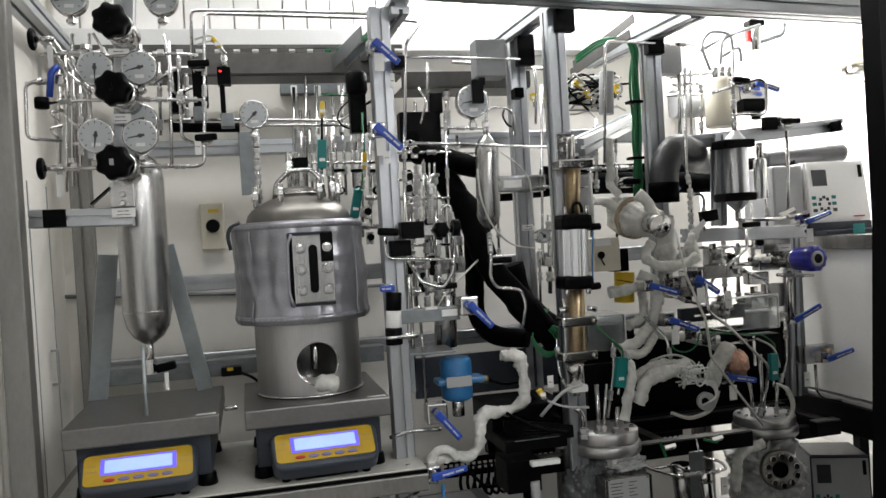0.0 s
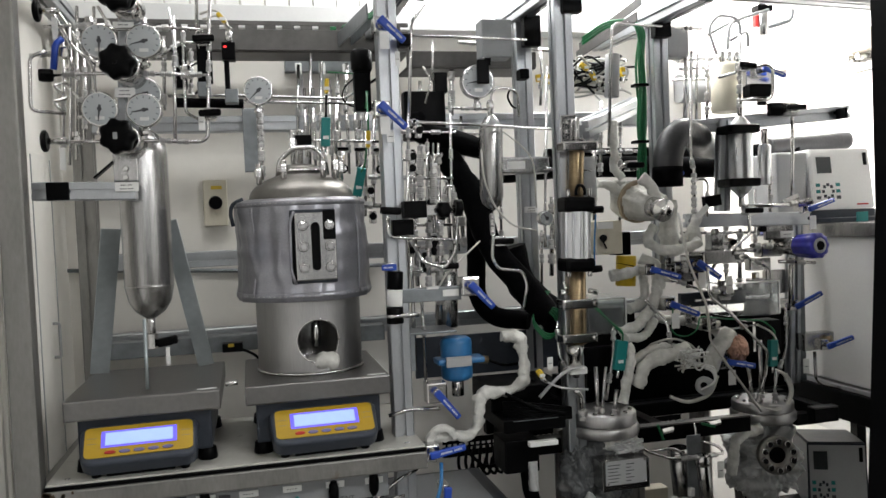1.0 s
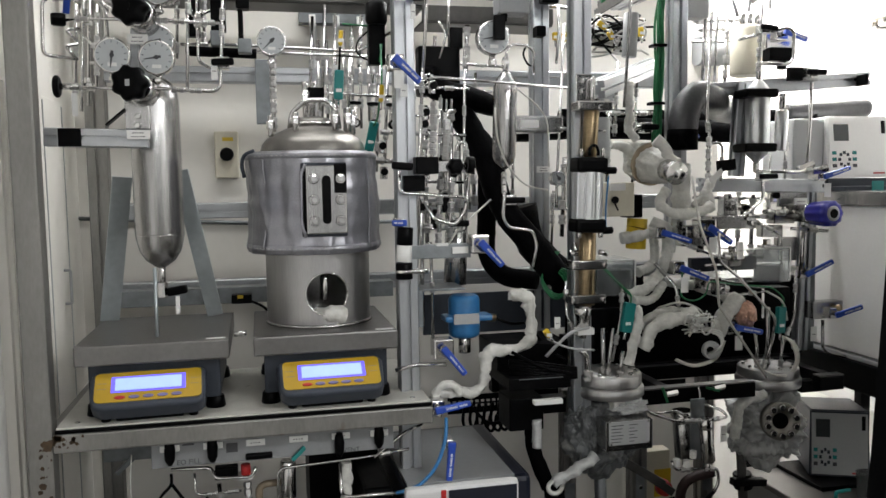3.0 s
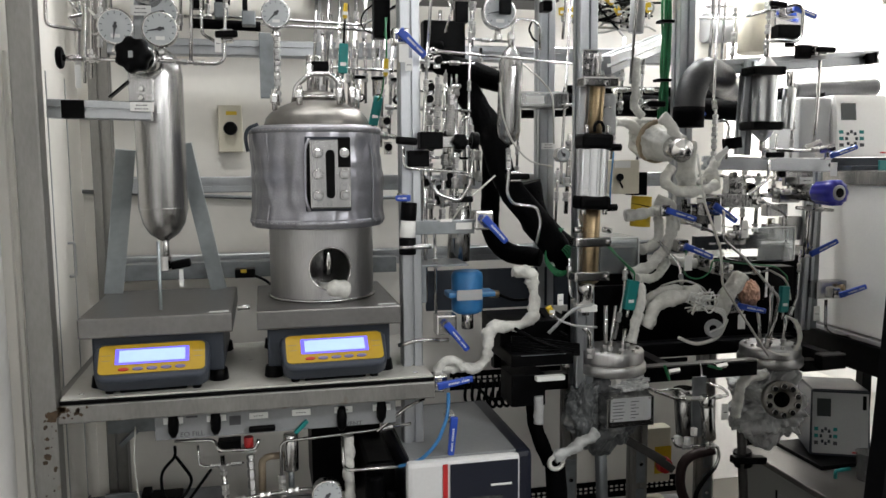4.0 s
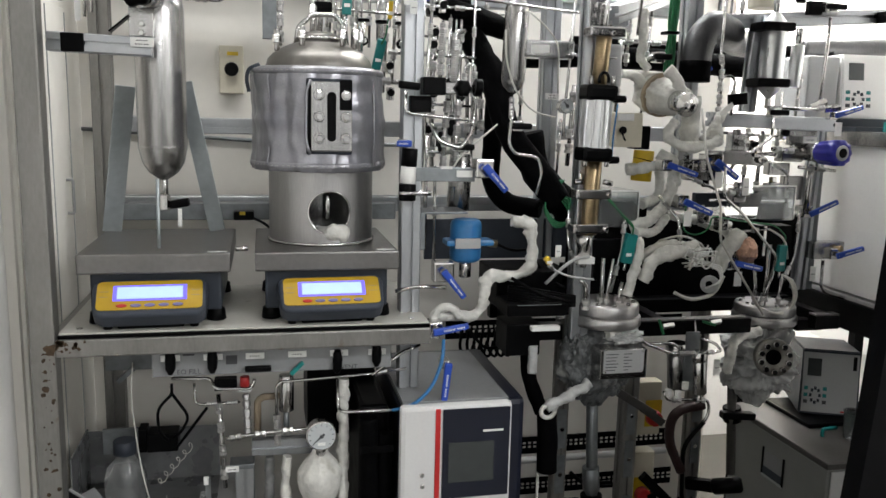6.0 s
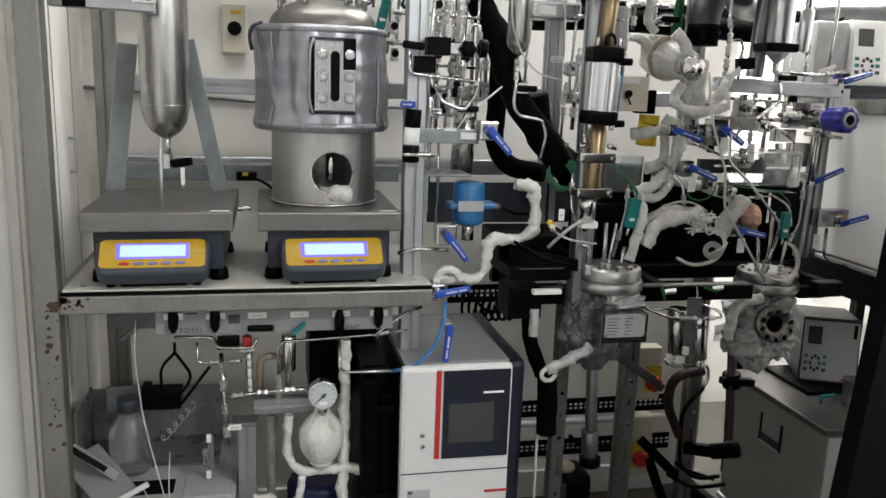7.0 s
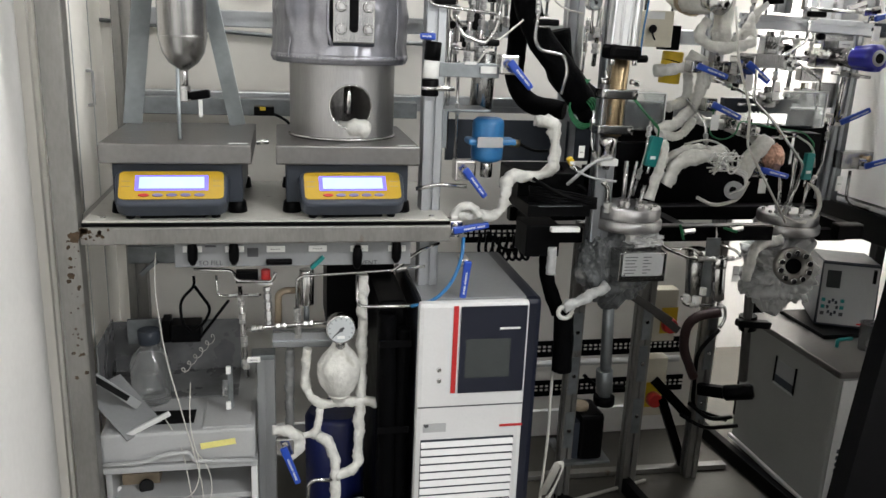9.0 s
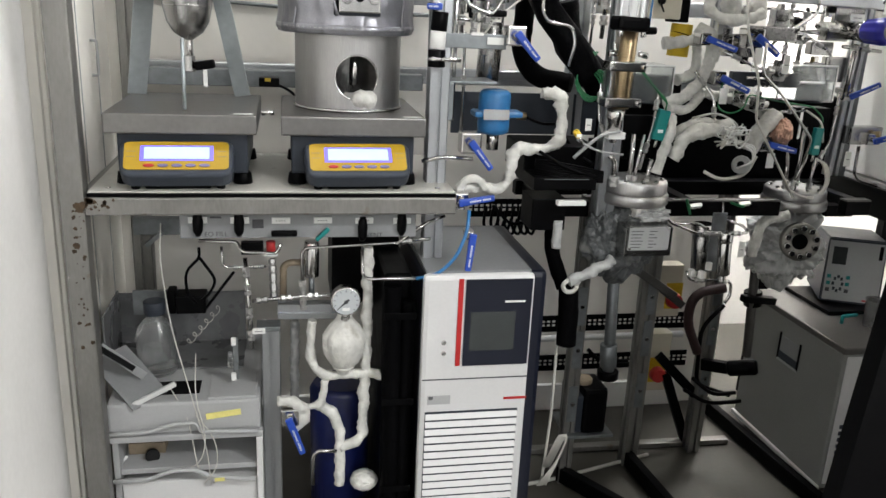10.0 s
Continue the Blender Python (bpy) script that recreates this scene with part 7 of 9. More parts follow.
for yy in (0.192, 0.30):
    part("grip_edge", box(B(), (cx0 - 0.004, cy0 + yy, 0.342), (cx0 - 0.0018, cy0 + yy + 0.008, 0.435), 0), BLACK, rc)
part("grip_shade", box(B(), (cx0 - 0.0035, cy0 + 0.2005, 0.3455), (cx0 - 0.0018, cy0 + 0.2995, 0.372), 0), DARK, rc)
part("grip_lip", box(B(), (cx0 - 0.004, cy0 + 0.195, 0.337), (cx0 - 0.0018, cy0 + 0.305, 0.345), 0), CASE, rc)
for x in (0.03, 0.33):
    for y in (0.04, 0.45):
        part("castor", cyl(B(), (cx0 + x - 0.01, cy0 + y, 0.016), (cx0 + x + 0.01, cy0 + y, 0.016), 0.0155), BLACK, chl)
part("base_strip", box(B(), (cx0 - 0.012, cy0 - 0.01, 0.031), (cx0 - 0.001, cy0 + 0.50, 0.046), 0.002), CASEW, chl)
hq = V((1.880, 2.057, 0.527))
controller(hq, 0.188, 0.220, "circulator head with keypad on the chiller", DARK, -24)
ft = thing("head_base", "dark base plate under the circulator head", "base", (hq.x, hq.y, cz))
part("plate", box(B(), (hq.x - 0.03, hq.y - 0.10, cz + 0.0005), (hq.x + 0.20, hq.y + 0.15, max(cz + 0.008, hq.z - 0.001)), 0.003), BLACK, ft)
cup = thing("plastic_beaker", "translucent white plastic beaker on the chiller", "beaker", (1.944, 1.864, cz))
cpq = V((1.944, 1.864, cz))
part("wall", lathe(B(), cpq, (0, 0, 1), [(0.032, 0.0005), (0.036, 0.085), (0.038, 0.088), (0.034, 0.087), (0.030, 0.004)], 28), FILM, cup)
th = thing("hose_clip", "small teal plastic hose clip", "clip", (1.862, 1.892, cz))
tq = V((1.850, 1.892, cz))
part("clip", sweep(B(), filleted([tq + V((0, 0, 0.001)), tq + V((0, 0, 0.025)), tq + V((0.05, 0.0, 0.028))], 0.008), 0.006, 8), TEAL, th)

# far wall duct and bracket, top right
dct = solid("wall_duct", bar(B(), (2.57, 2.505, 2.186), (2.57, 3.177, 2.213), 0.05, 0.09, (0, 0, 1), 0.004), CREAMPAINT, "cream cable duct along the side wall", "", "", "structure")
wv = thing("wall_fitting", "small steel wall plate with two fittings", "fitting", (2.600, 2.599, 2.123))
q = V((2.600, 2.599, 2.123))
part("plate", box(B(), (2.605, q.y - 0.06, q.z - 0.05), (2.619, q.y + 0.06, q.z + 0.05), 0.002), BRUSHED, wv)
for dy in (-0.03, 0.03):
    part("nipple", cyl(B(), (2.606, q.y + dy, q.z), (2.55, q.y + dy, q.z), 0.014), BRUSHED, wv)
spr = thing("sprinkler_head", "red and steel fitting under the ceiling", "fitting", (1.928, 2.300, 2.195))
s0 = V((1.928, 2.300, 2.195))
part("cap", box(B(), s0 + V((-0.03, -0.02, 0.025)), s0 + V((0.03, 0.02, 0.045)), 0.003), BLACK, spr)
part("body", cyl(B(), s0 + V((0, 0, -0.06)), s0 + V((0, 0, 0.024)), 0.020), BRUSHED, spr)
part("red_band", box(B(), s0 + V((-0.035, -0.01, -0.03)), s0 + V((-0.022, 0.01, 0.02)), 0.002), RED, spr)
part("drop_pipe", cyl(B(), s0 + V((0, 0, 0.045)), (s0.x, s0.y, 2.618), 0.014), BRUSHED, spr)
tube([(1.949, 2.300, 2.165), (2.043, 2.300, 2.192), (2.052, 2.300, 2.232)], r=0.008, mt=GALV, label="bent grey steel conduit", name="conduit", cat="conduit")

# black door edge beside the camera's view
door = thing("black_door", "black door leaf standing open beside rig", "door", (1.2, 0.9, 0))
leaf = B()
edge = [(2.1, 0.003), (1.04, 0.003), (1.086, 0.60), (1.124, 1.05), (1.151, 1.52), (1.149, 2.2), (2.1, 2.2)]
front = leaf.faces.new([leaf.verts.new((x, 0.88, z)) for x, z in edge])
for v in bmesh.ops.extrude_face_region(leaf, geom=[front])["geom"]:
    if isinstance(v, bmesh.types.BMVert):
        v.co.y += 0.04
part("leaf", leaf, BLACK, door, "matt black leaf with a bowed free edge")

# black sheet added to darken the background, and dense pipework behind the reactors
dk = thing("back_panel", "black sheet added to darken the space behind reactors", "panel", (1.3, 2.08, 0.95))
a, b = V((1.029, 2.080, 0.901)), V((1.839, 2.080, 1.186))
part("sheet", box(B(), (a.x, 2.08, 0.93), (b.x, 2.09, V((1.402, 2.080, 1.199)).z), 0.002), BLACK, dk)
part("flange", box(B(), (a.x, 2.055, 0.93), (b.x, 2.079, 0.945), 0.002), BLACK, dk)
random.seed(12)
for p, q in (((0.474, 2.100, 1.863), (0.458, 2.100, 1.553)), ((0.493, 2.060, 1.881), (0.477, 2.060, 1.584)), ((0.637, 2.100, 1.942), (0.626, 2.100, 1.693)), ((0.740, 2.120, 1.995), (0.734, 2.120, 1.843)), ((0.768, 2.140, 1.844), (0.765, 2.140, 1.690)), ((0.841, 2.000, 1.660), (0.835, 2.000, 1.448)), ((0.942, 1.950, 1.491), (0.934, 1.950, 1.297)), ((0.965, 1.920, 1.585), (0.955, 1.920, 1.362)), ((1.099, 1.920, 1.708), (1.091, 1.920, 1.514)), ((1.162, 2.000, 1.865), (1.151, 2.000, 1.646)), ((1.235, 2.020, 1.849), (1.218, 2.020, 1.508)), ((1.416, 2.100, 1.946), (1.410, 2.100, 1.785)), ((1.550, 2.050, 2.006), (1.540, 2.050, 1.775)), ((1.658, 1.980, 1.587), (1.652, 1.980, 1.394)), ((1.729, 2.000, 1.692), (1.718, 2.000, 1.408)), ((1.534, 1.950, 1.489), (1.529, 1.950, 1.317)), ((1.561, 1.920, 1.470), (1.554, 1.920, 1.283))):
    tube([p, q], r=random.choice((0.004, 0.005, 0.0065)), nuts=((0, random.uniform(0.1, 0.3)), (0, random.uniform(0.4, 0.6)), (0, random.uniform(0.7, 0.9))))
for p, q in (((0.607, 2.060, 1.862), (0.837, 2.060, 1.852)), ((0.469, 2.040, 1.663), (0.533, 2.040, 1.657)), ((0.445, 2.020, 1.584), (0.525, 2.020, 1.577)), ((0.620, 2.100, 1.793), (0.809, 2.100, 1.784)), ((1.126, 2.000, 1.715), (1.292, 2.000, 1.715)), ((1.197, 2.100, 1.845), (1.410, 2.100, 1.846)), ((1.478, 2.100, 1.981), (1.620, 2.100, 1.987)), ((1.513, 2.200, 1.963), (1.768, 2.200, 1.968)), ((1.374, 1.940, 1.464), (1.622, 1.940, 1.456)), ((1.471, 1.920, 1.408), (1.703, 1.920, 1.399)), ((1.574, 2.300, 2.049), (1.750, 2.300, 2.057))):
    tube([p, q], r=random.choice((0.004, 0.005, 0.007)), nuts=((0, random.uniform(0.1, 0.4)), (0, random.uniform(0.6, 0.9))))
for p in ((0.461, 2.000, 1.622), (0.464, 2.000, 1.551), (0.604, 2.020, 1.664), (1.440, 1.900, 1.410), (1.517, 1.900, 1.430), (1.628, 1.920, 1.466)):
    c = V(p)
    t = thing("line_valve", "small steel line valve with black cap", "valve", c, "small line valves")
    part("body", cyl(B(), c - V((0, 0, 0.02)), c + V((0, 0, 0.014)), 0.011, None, 6), STEEL, t)
    part("cap", cyl(B(), c + V((0, -0.004, 0)), c + V((0, -0.022, 0)), 0.010), BLACK, t)
duct = solid("round_duct", cyl(B(), (1.613, 2.340, 1.957), (1.930, 2.340, 1.961), 0.05, None, 28), CASE, "pale grey duct high behind the rig", "duct")


# ---- under the shelf ----
pnl = thing("valve_station", "grey valve panel with labels under the shelf", "panel", (0.13, 1.62, 0.92))
a, b = V((-0.127, 1.620, 0.896)), V((0.416, 1.620, 0.947))
part("panel", box(B(), (a.x, 1.62, a.z), (b.x, 1.632, 0.9655), 0.002), MIDGREY, pnl)
for p in ((-0.087, 1.612, 0.934), (0.004, 1.612, 0.933), (0.287, 1.612, 0.919), (0.380, 1.612, 0.932)):
    c = V(p)
    part("handle", lathe(B(), c + V((0, 0, -0.030)), (0.02, 0, 1), [(0.005, 0), (0.011, 0.012), (0.012, 0.035), (0.008, 0.055), (0.006, 0.058)], 14), BLACK, pnl, "black drop handle")
    part("boss", cyl(B(), (c.x, 1.62, c.z + 0.015), (c.x, 1.604, c.z + 0.015), 0.010), BLACK, pnl)
part("handle", bar(B(), (0.076, 1.605, 0.911), (0.136, 1.605, 0.911), 0.014, 0.014, (0, -1, 0), 0.005), BLACK, pnl)
part("handle", bar(B(), (0.179, 1.605, 0.894), (0.208, 1.605, 0.922), 0.010, 0.012, (0, -1, 0), 0.003), TEAL, pnl, "green lever")
for p in ((-0.087, 1.617, 0.940), (0.006, 1.617, 0.939), (0.099, 1.617, 0.938), (0.195, 1.617, 0.938), (0.292, 1.617, 0.937), (0.382, 1.617, 0.936)):
    c = V(p)
    lb = part("label", box(B(), (c.x - 0.021, 1.6165, c.z - 0.007), (c.x + 0.021, 1.6195, c.z + 0.007), 0), LABEL, pnl, "white printed label")
    bm = B()
    for k in range(4):
        box(bm, (c.x - 0.012 + 0.006 * k, 1.6159, c.z - 0.0008), (c.x - 0.0085 + 0.006 * k, 1.6163, c.z + 0.0008), 0)
    part("print", bm, INK, lb)


def lettering(text, at, size, parent, mt):
    cu = bpy.data.curves.new("text", "FONT")
    cu.body, cu.size, cu.extrude = text, size, 0.0003
    tmp = new("text", cu)
    me = bpy.data.meshes.new_from_object(tmp.evaluated_get(bpy.context.evaluated_depsgraph_get()))
    bpy.data.objects.remove(tmp)
    bm = B()
    bm.from_mesh(me)
    bm.transform(Matrix.Translation(at) @ Matrix.Rotation(pi / 2, 4, "X"))
    return part("lettering", bm, mt, parent, "handwritten word " + text.lower())


lettering("VENT", (0.296, 1.619, 0.896), 0.016, pnl, INK)
lettering("EO FILL", (-0.074, 1.619, 0.901), 0.016, pnl, INK)
part("marks", box(B(), (-0.060, 1.618, 0.944), (-0.035, 1.620, 0.948), 0), INK, pnl)
part("marks", box(B(), (0.034, 1.618, 0.920), (0.059, 1.620, 0.941), 0), INK, pnl)

tube([(-0.089, 1.640, 0.885), (-0.000, 1.640, 0.881), (0.007, 1.620, 0.862), (0.090, 1.620, 0.858), (0.097, 1.620, 0.881)])
tube([(-0.042, 1.680, 0.858), (-0.041, 1.680, 0.812), (-0.031, 1.680, 0.805), (0.062, 1.680, 0.806)], r=0.003, nuts=((2, 0.3), (2, 0.8)))
tube([(0.147, 1.660, 0.775), (0.147, 1.660, 0.847), (0.157, 1.660, 0.858), (0.359, 1.640, 0.874), (0.456, 1.640, 0.884)], r=0.004, nuts=((3, 0.4),))
tube([(0.289, 1.620, 0.871), (0.288, 1.600, 0.807), (0.299, 1.580, 0.804), (0.411, 1.560, 0.810)], r=0.004)
cable([(0.411, 1.560, 0.810), (0.457, 1.550, 0.821), (0.503, 1.550, 0.862), (0.530, 1.560, 0.928), (0.535, 1.580, 0.971)], 0.0045, SKYBLUE, "bright blue air hose", 0.05)
lever((0.543, 1.560, 0.907), (0.535, 1.560, 0.827), 0.019, body=0.02)
tube([(0.493, 1.660, 0.936), (0.448, 1.640, 0.927), (0.370, 1.620, 0.877)], r=0.004)
tube([(0.464, 1.620, 0.954), (0.501, 1.600, 0.966), (0.516, 1.600, 0.987)], r=0.005)
rdv = thing("gas_valve", "small valve with red cap behind the tubes", "valve", (0.070, 1.660, 0.865))
part("body", box(B(), (0.004, 1.660, 0.842), (0.056, 1.690, 0.870), 0.003), BLACK, rdv)
part("cap", cyl(B(), (0.074, 1.655, 0.853), (0.074, 1.655, 0.878), 0.011), RED, rdv)
part("base", box(B(), (0.057, 1.650, 0.840), (0.090, 1.690, 0.850), 0.003), LABEL, rdv)
flt = thing("inline_filter", "small steel filter hanging under the panel", "filter", (0.171, 1.680, 0.833))
part("shell", cyl(B(), (0.170, 1.680, 0.779), (0.171, 1.680, 0.869), 0.018, None, 24), STEEL, flt)
part("stem", cyl(B(), (0.170, 1.680, 0.730), (0.170, 1.680, 0.779), 0.007), GALV, flt)
tube([(0.101, 1.720, 0.709), (0.102, 1.720, 0.792), (0.116, 1.720, 0.802), (0.165, 1.720, 0.802)], r=0.009, mt=TANPLATE, label="brown bent metal pipe", name="pipe", cat="pipe")
tube([(0.028, 1.640, 0.732), (0.075, 1.640, 0.737), (0.183, 1.660, 0.736), (0.252, 1.660, 0.735)], r=0.005, nuts=((0, 0.5), (1, 0.3), (1, 0.9)))
for a, b in (((0.012, 1.680, 0.829), (0.025, 1.660, 0.600)), ((0.076, 1.680, 0.827), (0.079, 1.660, 0.733)), ((0.147, 1.660, 0.775), (0.149, 1.660, 0.701))):
    tube([a, b], r=0.0055, nuts=((0, 0.15), (0, 0.35), (0, 0.6), (0, 0.85)))
rl = thing("support_rail", "slotted aluminium rail holding the lower valves", "rail", (0.157, 1.700, 0.685))
part("rail", tslot(B(), (0.087, 1.700, 0.684), (0.270, 1.700, 0.681), 0.042, 0.03), ALU, rl)
psl = thing("support_post", "slotted aluminium post on the floor", "post", (0.04, 1.68, 0))
pp = V((0.070, 1.680, 0.620))
part("post", tslot(B(), (pp.x, 1.69, 0.0), (pp.x, 1.69, pp.z + 0.02), 0.045, 0.045), ALU, psl)
part("cap", box(B(), (pp.x - 0.035, 1.665, pp.z + 0.021), (pp.x + 0.023, 1.715, pp.z + 0.033), 0.002), GALV, psl)
plate((0.026, 1.655, 0.640), (0.057, 1.655, 0.654), lines=1)
gauge((0.249, 1.600, 0.742), 0.036, 222, stem=0.02)
fk = thing("wrapped_flask", "round flask wrapped in white glass cloth", "flask", (0.246, 1.640, 0.615))
part("wrap", lathe(B(), (0.248, 1.64, 0), (0, 0, 1), [(0.008, 0.528), (0.016, 0.534), (0.020, 0.548), (0.036, 0.566), (0.049, 0.590), (0.056, 0.616), (0.053, 0.640), (0.038, 0.662), (0.020, 0.682), (0.013, 0.700), (0.010, 0.706)], 48, lambda a, z: 1 + 0.10 * noise.noise((cos(a) * 2.5, sin(a) * 2.5, z * 40)) + 0.05 * noise.noise((cos(a) * 7, sin(a) * 7, z * 60))), WRAP, fk, "twisted white glass cloth")
part("twine", lathe(B(), (0.248, 1.64, 0.548), (0, 0, 1), [(0.022, 0), (0.028, 0.002), (0.028, 0.006), (0.022, 0.008)], 24), CABLE, fk)
ww = "thick white wrapped tube under the shelf"
wrap([(0.306, 1.660, 0.859), (0.306, 1.660, 0.711), (0.304, 1.640, 0.535), (0.297, 1.640, 0.408), (0.300, 1.630, 0.348), (0.239, 1.620, 0.333)], 0.013, label=ww, seed=31)
wrap([(0.172, 1.660, 0.670), (0.163, 1.660, 0.563), (0.196, 1.640, 0.525), (0.324, 1.640, 0.534), (0.376, 1.640, 0.500)], 0.0115, label=ww, seed=32)
wrap([(0.203, 1.630, 0.522), (0.193, 1.630, 0.451), (0.140, 1.630, 0.447), (0.111, 1.630, 0.425)], 0.010, label=ww, seed=33)
wrap([(0.182, 1.640, 0.444), (0.225, 1.640, 0.425), (0.239, 1.630, 0.368), (0.239, 1.620, 0.222)], 0.013, label=ww, seed=34)
wrap([(0.129, 1.760, 0.630), (0.126, 1.760, 0.352)], 0.011, label=ww, seed=35, mt=GREYWRAP)
wrap([(0.366, 1.630, 0.521), (0.372, 1.630, 0.599)], 0.008, label=ww, seed=36)
rdt = thing("red_tip_valve", "thin steel probe with red tip", "probe", (0.363, 1.620, 0.604))
part("rod", cyl(B(), (0.364, 1.620, 0.565), (0.364, 1.620, 0.647), 0.005), STEEL, rdt)
part("tip", cyl(B(), (0.364, 1.620, 0.638), (0.363, 1.620, 0.657), 0.007), RED, rdt)
part("lead", cyl(B(), (0.376, 1.620, 0.510), (0.370, 1.620, 0.215), 0.003), LABEL, rdt)
nb = solid("blue_drum", lathe(B(), (0.251, 1.800, 0.251), (0, 0, 1), [(0.075, -0.45), (0.08, -0.44), (0.08, 0.165), (0.070, 0.182)], 28, lambda a, z: 1 + 0.05 * sin(3 * a + z * 6)), DRUM, "dark blue plastic drum standing behind the tubes", "drum")
for v in nb.data.vertices:
    if v.co.z < 0.3:
        v.co.z = max(0.0, v.co.z)
bx2 = solid("black_box", box(B(), (0.229, 1.850, 0.640), V((0.310, 1.850, 0.831)) + V((0.1, 0.2, 0)), 0.004), BLACK, "black equipment housing behind the tubes", "housing")
lever((0.114, 1.580, 0.433), (0.145, 1.580, 0.345), 0.019, body=0.045)
wrap([(0.085, 1.62, 0.470), (0.118, 1.615, 0.474), (0.148, 1.62, 0.452), (0.146, 1.625, 0.412), (0.118, 1.625, 0.392)], 0.014, label="white wrapping round a valve body", rough=0.6, seed=37)
tube([(0.170, 1.600, 0.241), (0.171, 1.600, 0.326), (0.183, 1.600, 0.338), (0.230, 1.600, 0.335)], r=0.005)
pn2 = thing("wrapped_pot", "white wrapped pot near the floor", "pot", (0.298, 1.620, 0.237))
lumpy("wrap", (0.304, 1.640, 0.220), (0.035, 0.034, 0.025), WRAP, pn2, "", 23, 10, 0.12)
# thin black looping cables and power block
for pts in ([(-0.107, 1.800, 0.819), (-0.106, 1.800, 0.792), (-0.144, 1.800, 0.755), (-0.140, 1.800, 0.693), (-0.120, 1.800, 0.670)], [(-0.106, 1.800, 0.792), (-0.066, 1.800, 0.730), (-0.087, 1.800, 0.692), (-0.106, 1.800, 0.677)], [(-0.022, 1.780, 0.759), (-0.062, 1.790, 0.703), (-0.097, 1.800, 0.653)]):
    cable(pts, 0.004, BLACK, "black power cable looping down", 0.05)
pw = thing("power_block", "black power supply block on a metal bracket", "power supply", (-0.148, 1.850, 0.635))
part("block", box(B(), (-0.173, 1.820, 0.632), V((-0.098, 1.820, 0.680)) + V((0, 0.06, 0)), 0.003), BLACK, pw)
part("bracket", box(B(), (-0.293, 1.900, 0.601), (-0.153, 1.910, 0.669), 0.001), GALV, pw)
part("block", box(B(), (-0.197, 1.840, 0.625), V((-0.176, 1.840, 0.687)) + V((0, 0.05, 0)), 0.003), BLACK, pw)
lr = thing("lower_rail", "dull steel rails and tray behind the panel", "rail", (-0.231, 2.000, 0.810))
part("rail", box(B(), (-0.307, 2.050, 0.780), (-0.164, 2.080, 0.828), 0.002), GALV, lr)
part("gusset", bar(B(), (-0.266, 2.000, 0.765), (-0.224, 2.000, 0.802), 0.012, 0.02, (0, -1, 0), 0.001), GALV, lr)
# stacked instrument with drawers
il = V((-0.318, 1.620, 0.464))
ir_ = V((0.042, 1.620, 0.458))
ins = thing("lab_instrument", "grey stacked analyser with open drawer front", "instrument", (il.x, 1.62, 0))
x0, x1 = il.x, ir_.x
zt = (-0.130, 1.620, 0.483)[2]
zb = (-0.134, 1.620, 0.399)[2]
part("upper_case", box(B(), (x0, 1.62, zb), (x1, 2.05, zt), 0.008), CASE, ins, "pale grey upper unit")
part("raised_lid", box(B(), (-0.084, 1.630, 0.475), V((0.032, 1.630, 0.486)) + V((0, 0.14, 0)), 0.003), CASE, ins)
part("front_lip", sweep(B(), filleted([(-0.321, 1.605, 0.411), (-0.221, 1.605, 0.413), (-0.170, 1.605, 0.431), (-0.111, 1.605, 0.434), (-0.103, 1.605, 0.408), (0.035, 1.605, 0.402)], 0.02), 0.0055, 10), CASE, ins, "curved pale front lip")
part("drawer_front", sweep(B(), filleted([(-0.323, 1.605, 0.281), (-0.228, 1.605, 0.283), (-0.177, 1.605, 0.304), (-0.117, 1.605, 0.303), (-0.081, 1.605, 0.281), (0.026, 1.605, 0.266)], 0.02), 0.006, 10), CASE, ins, "curved pale drawer front")
part("yellow_tape", bar(B(), (-0.072, 1.594, 0.277), (-0.048, 1.594, 0.277), 0.010, 0.001, (0, -1, 0), 0), TAPE, ins, "strip of yellow tape")
part("lip", box(B(), (x0, 1.612, zb - 0.018), (x1 + 0.006, 1.64, zb - 0.001), 0.004), CASE, ins, "pale shelf lip")
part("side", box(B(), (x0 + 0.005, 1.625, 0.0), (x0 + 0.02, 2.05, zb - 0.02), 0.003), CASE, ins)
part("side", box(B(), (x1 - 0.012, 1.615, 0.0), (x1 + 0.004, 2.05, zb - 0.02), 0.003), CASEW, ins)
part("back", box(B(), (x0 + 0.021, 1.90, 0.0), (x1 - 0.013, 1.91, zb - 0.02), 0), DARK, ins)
part("shelf", box(B(), (x0 + 0.021, 1.63, zb - 0.115), (x1 - 0.013, 1.899, zb - 0.10), 0.002), CASE, ins)
part("lower_case", box(B(), (x0 + 0.021, 1.63, 0.02), (x1 - 0.013, 1.899, zb - 0.14), 0.004), CASEW, ins)
part("yellow_tape", bar(B(), (-0.088, 1.617, 0.441), (-0.005, 1.617, 0.451), 0.016, 0.001, (0, -1, 0), 0), TAPE, ins, "strip of yellow tape")
part("top_slot", box(B(), ((-0.226, 1.660, 0.458)[0], 1.66, zt + 0.0005), ((-0.106, 1.660, 0.451)[0], 1.73, zt + 0.002), 0), BLACK, ins)
pmp = thing("small_pump", "tan block pump with black knob in instrument", "pump", (-0.250, 1.700, 0.312))
part("block", box(B(), (-0.291, 1.700, 0.290), V((-0.201, 1.700, 0.328)) + V((0, 0.05, 0)), 0.002), TANPLATE, pmp)
part("knob", cyl(B(), (-0.234, 1.700, 0.291), (-0.228, 1.670, 0.309), 0.018), BLACK, pmp)
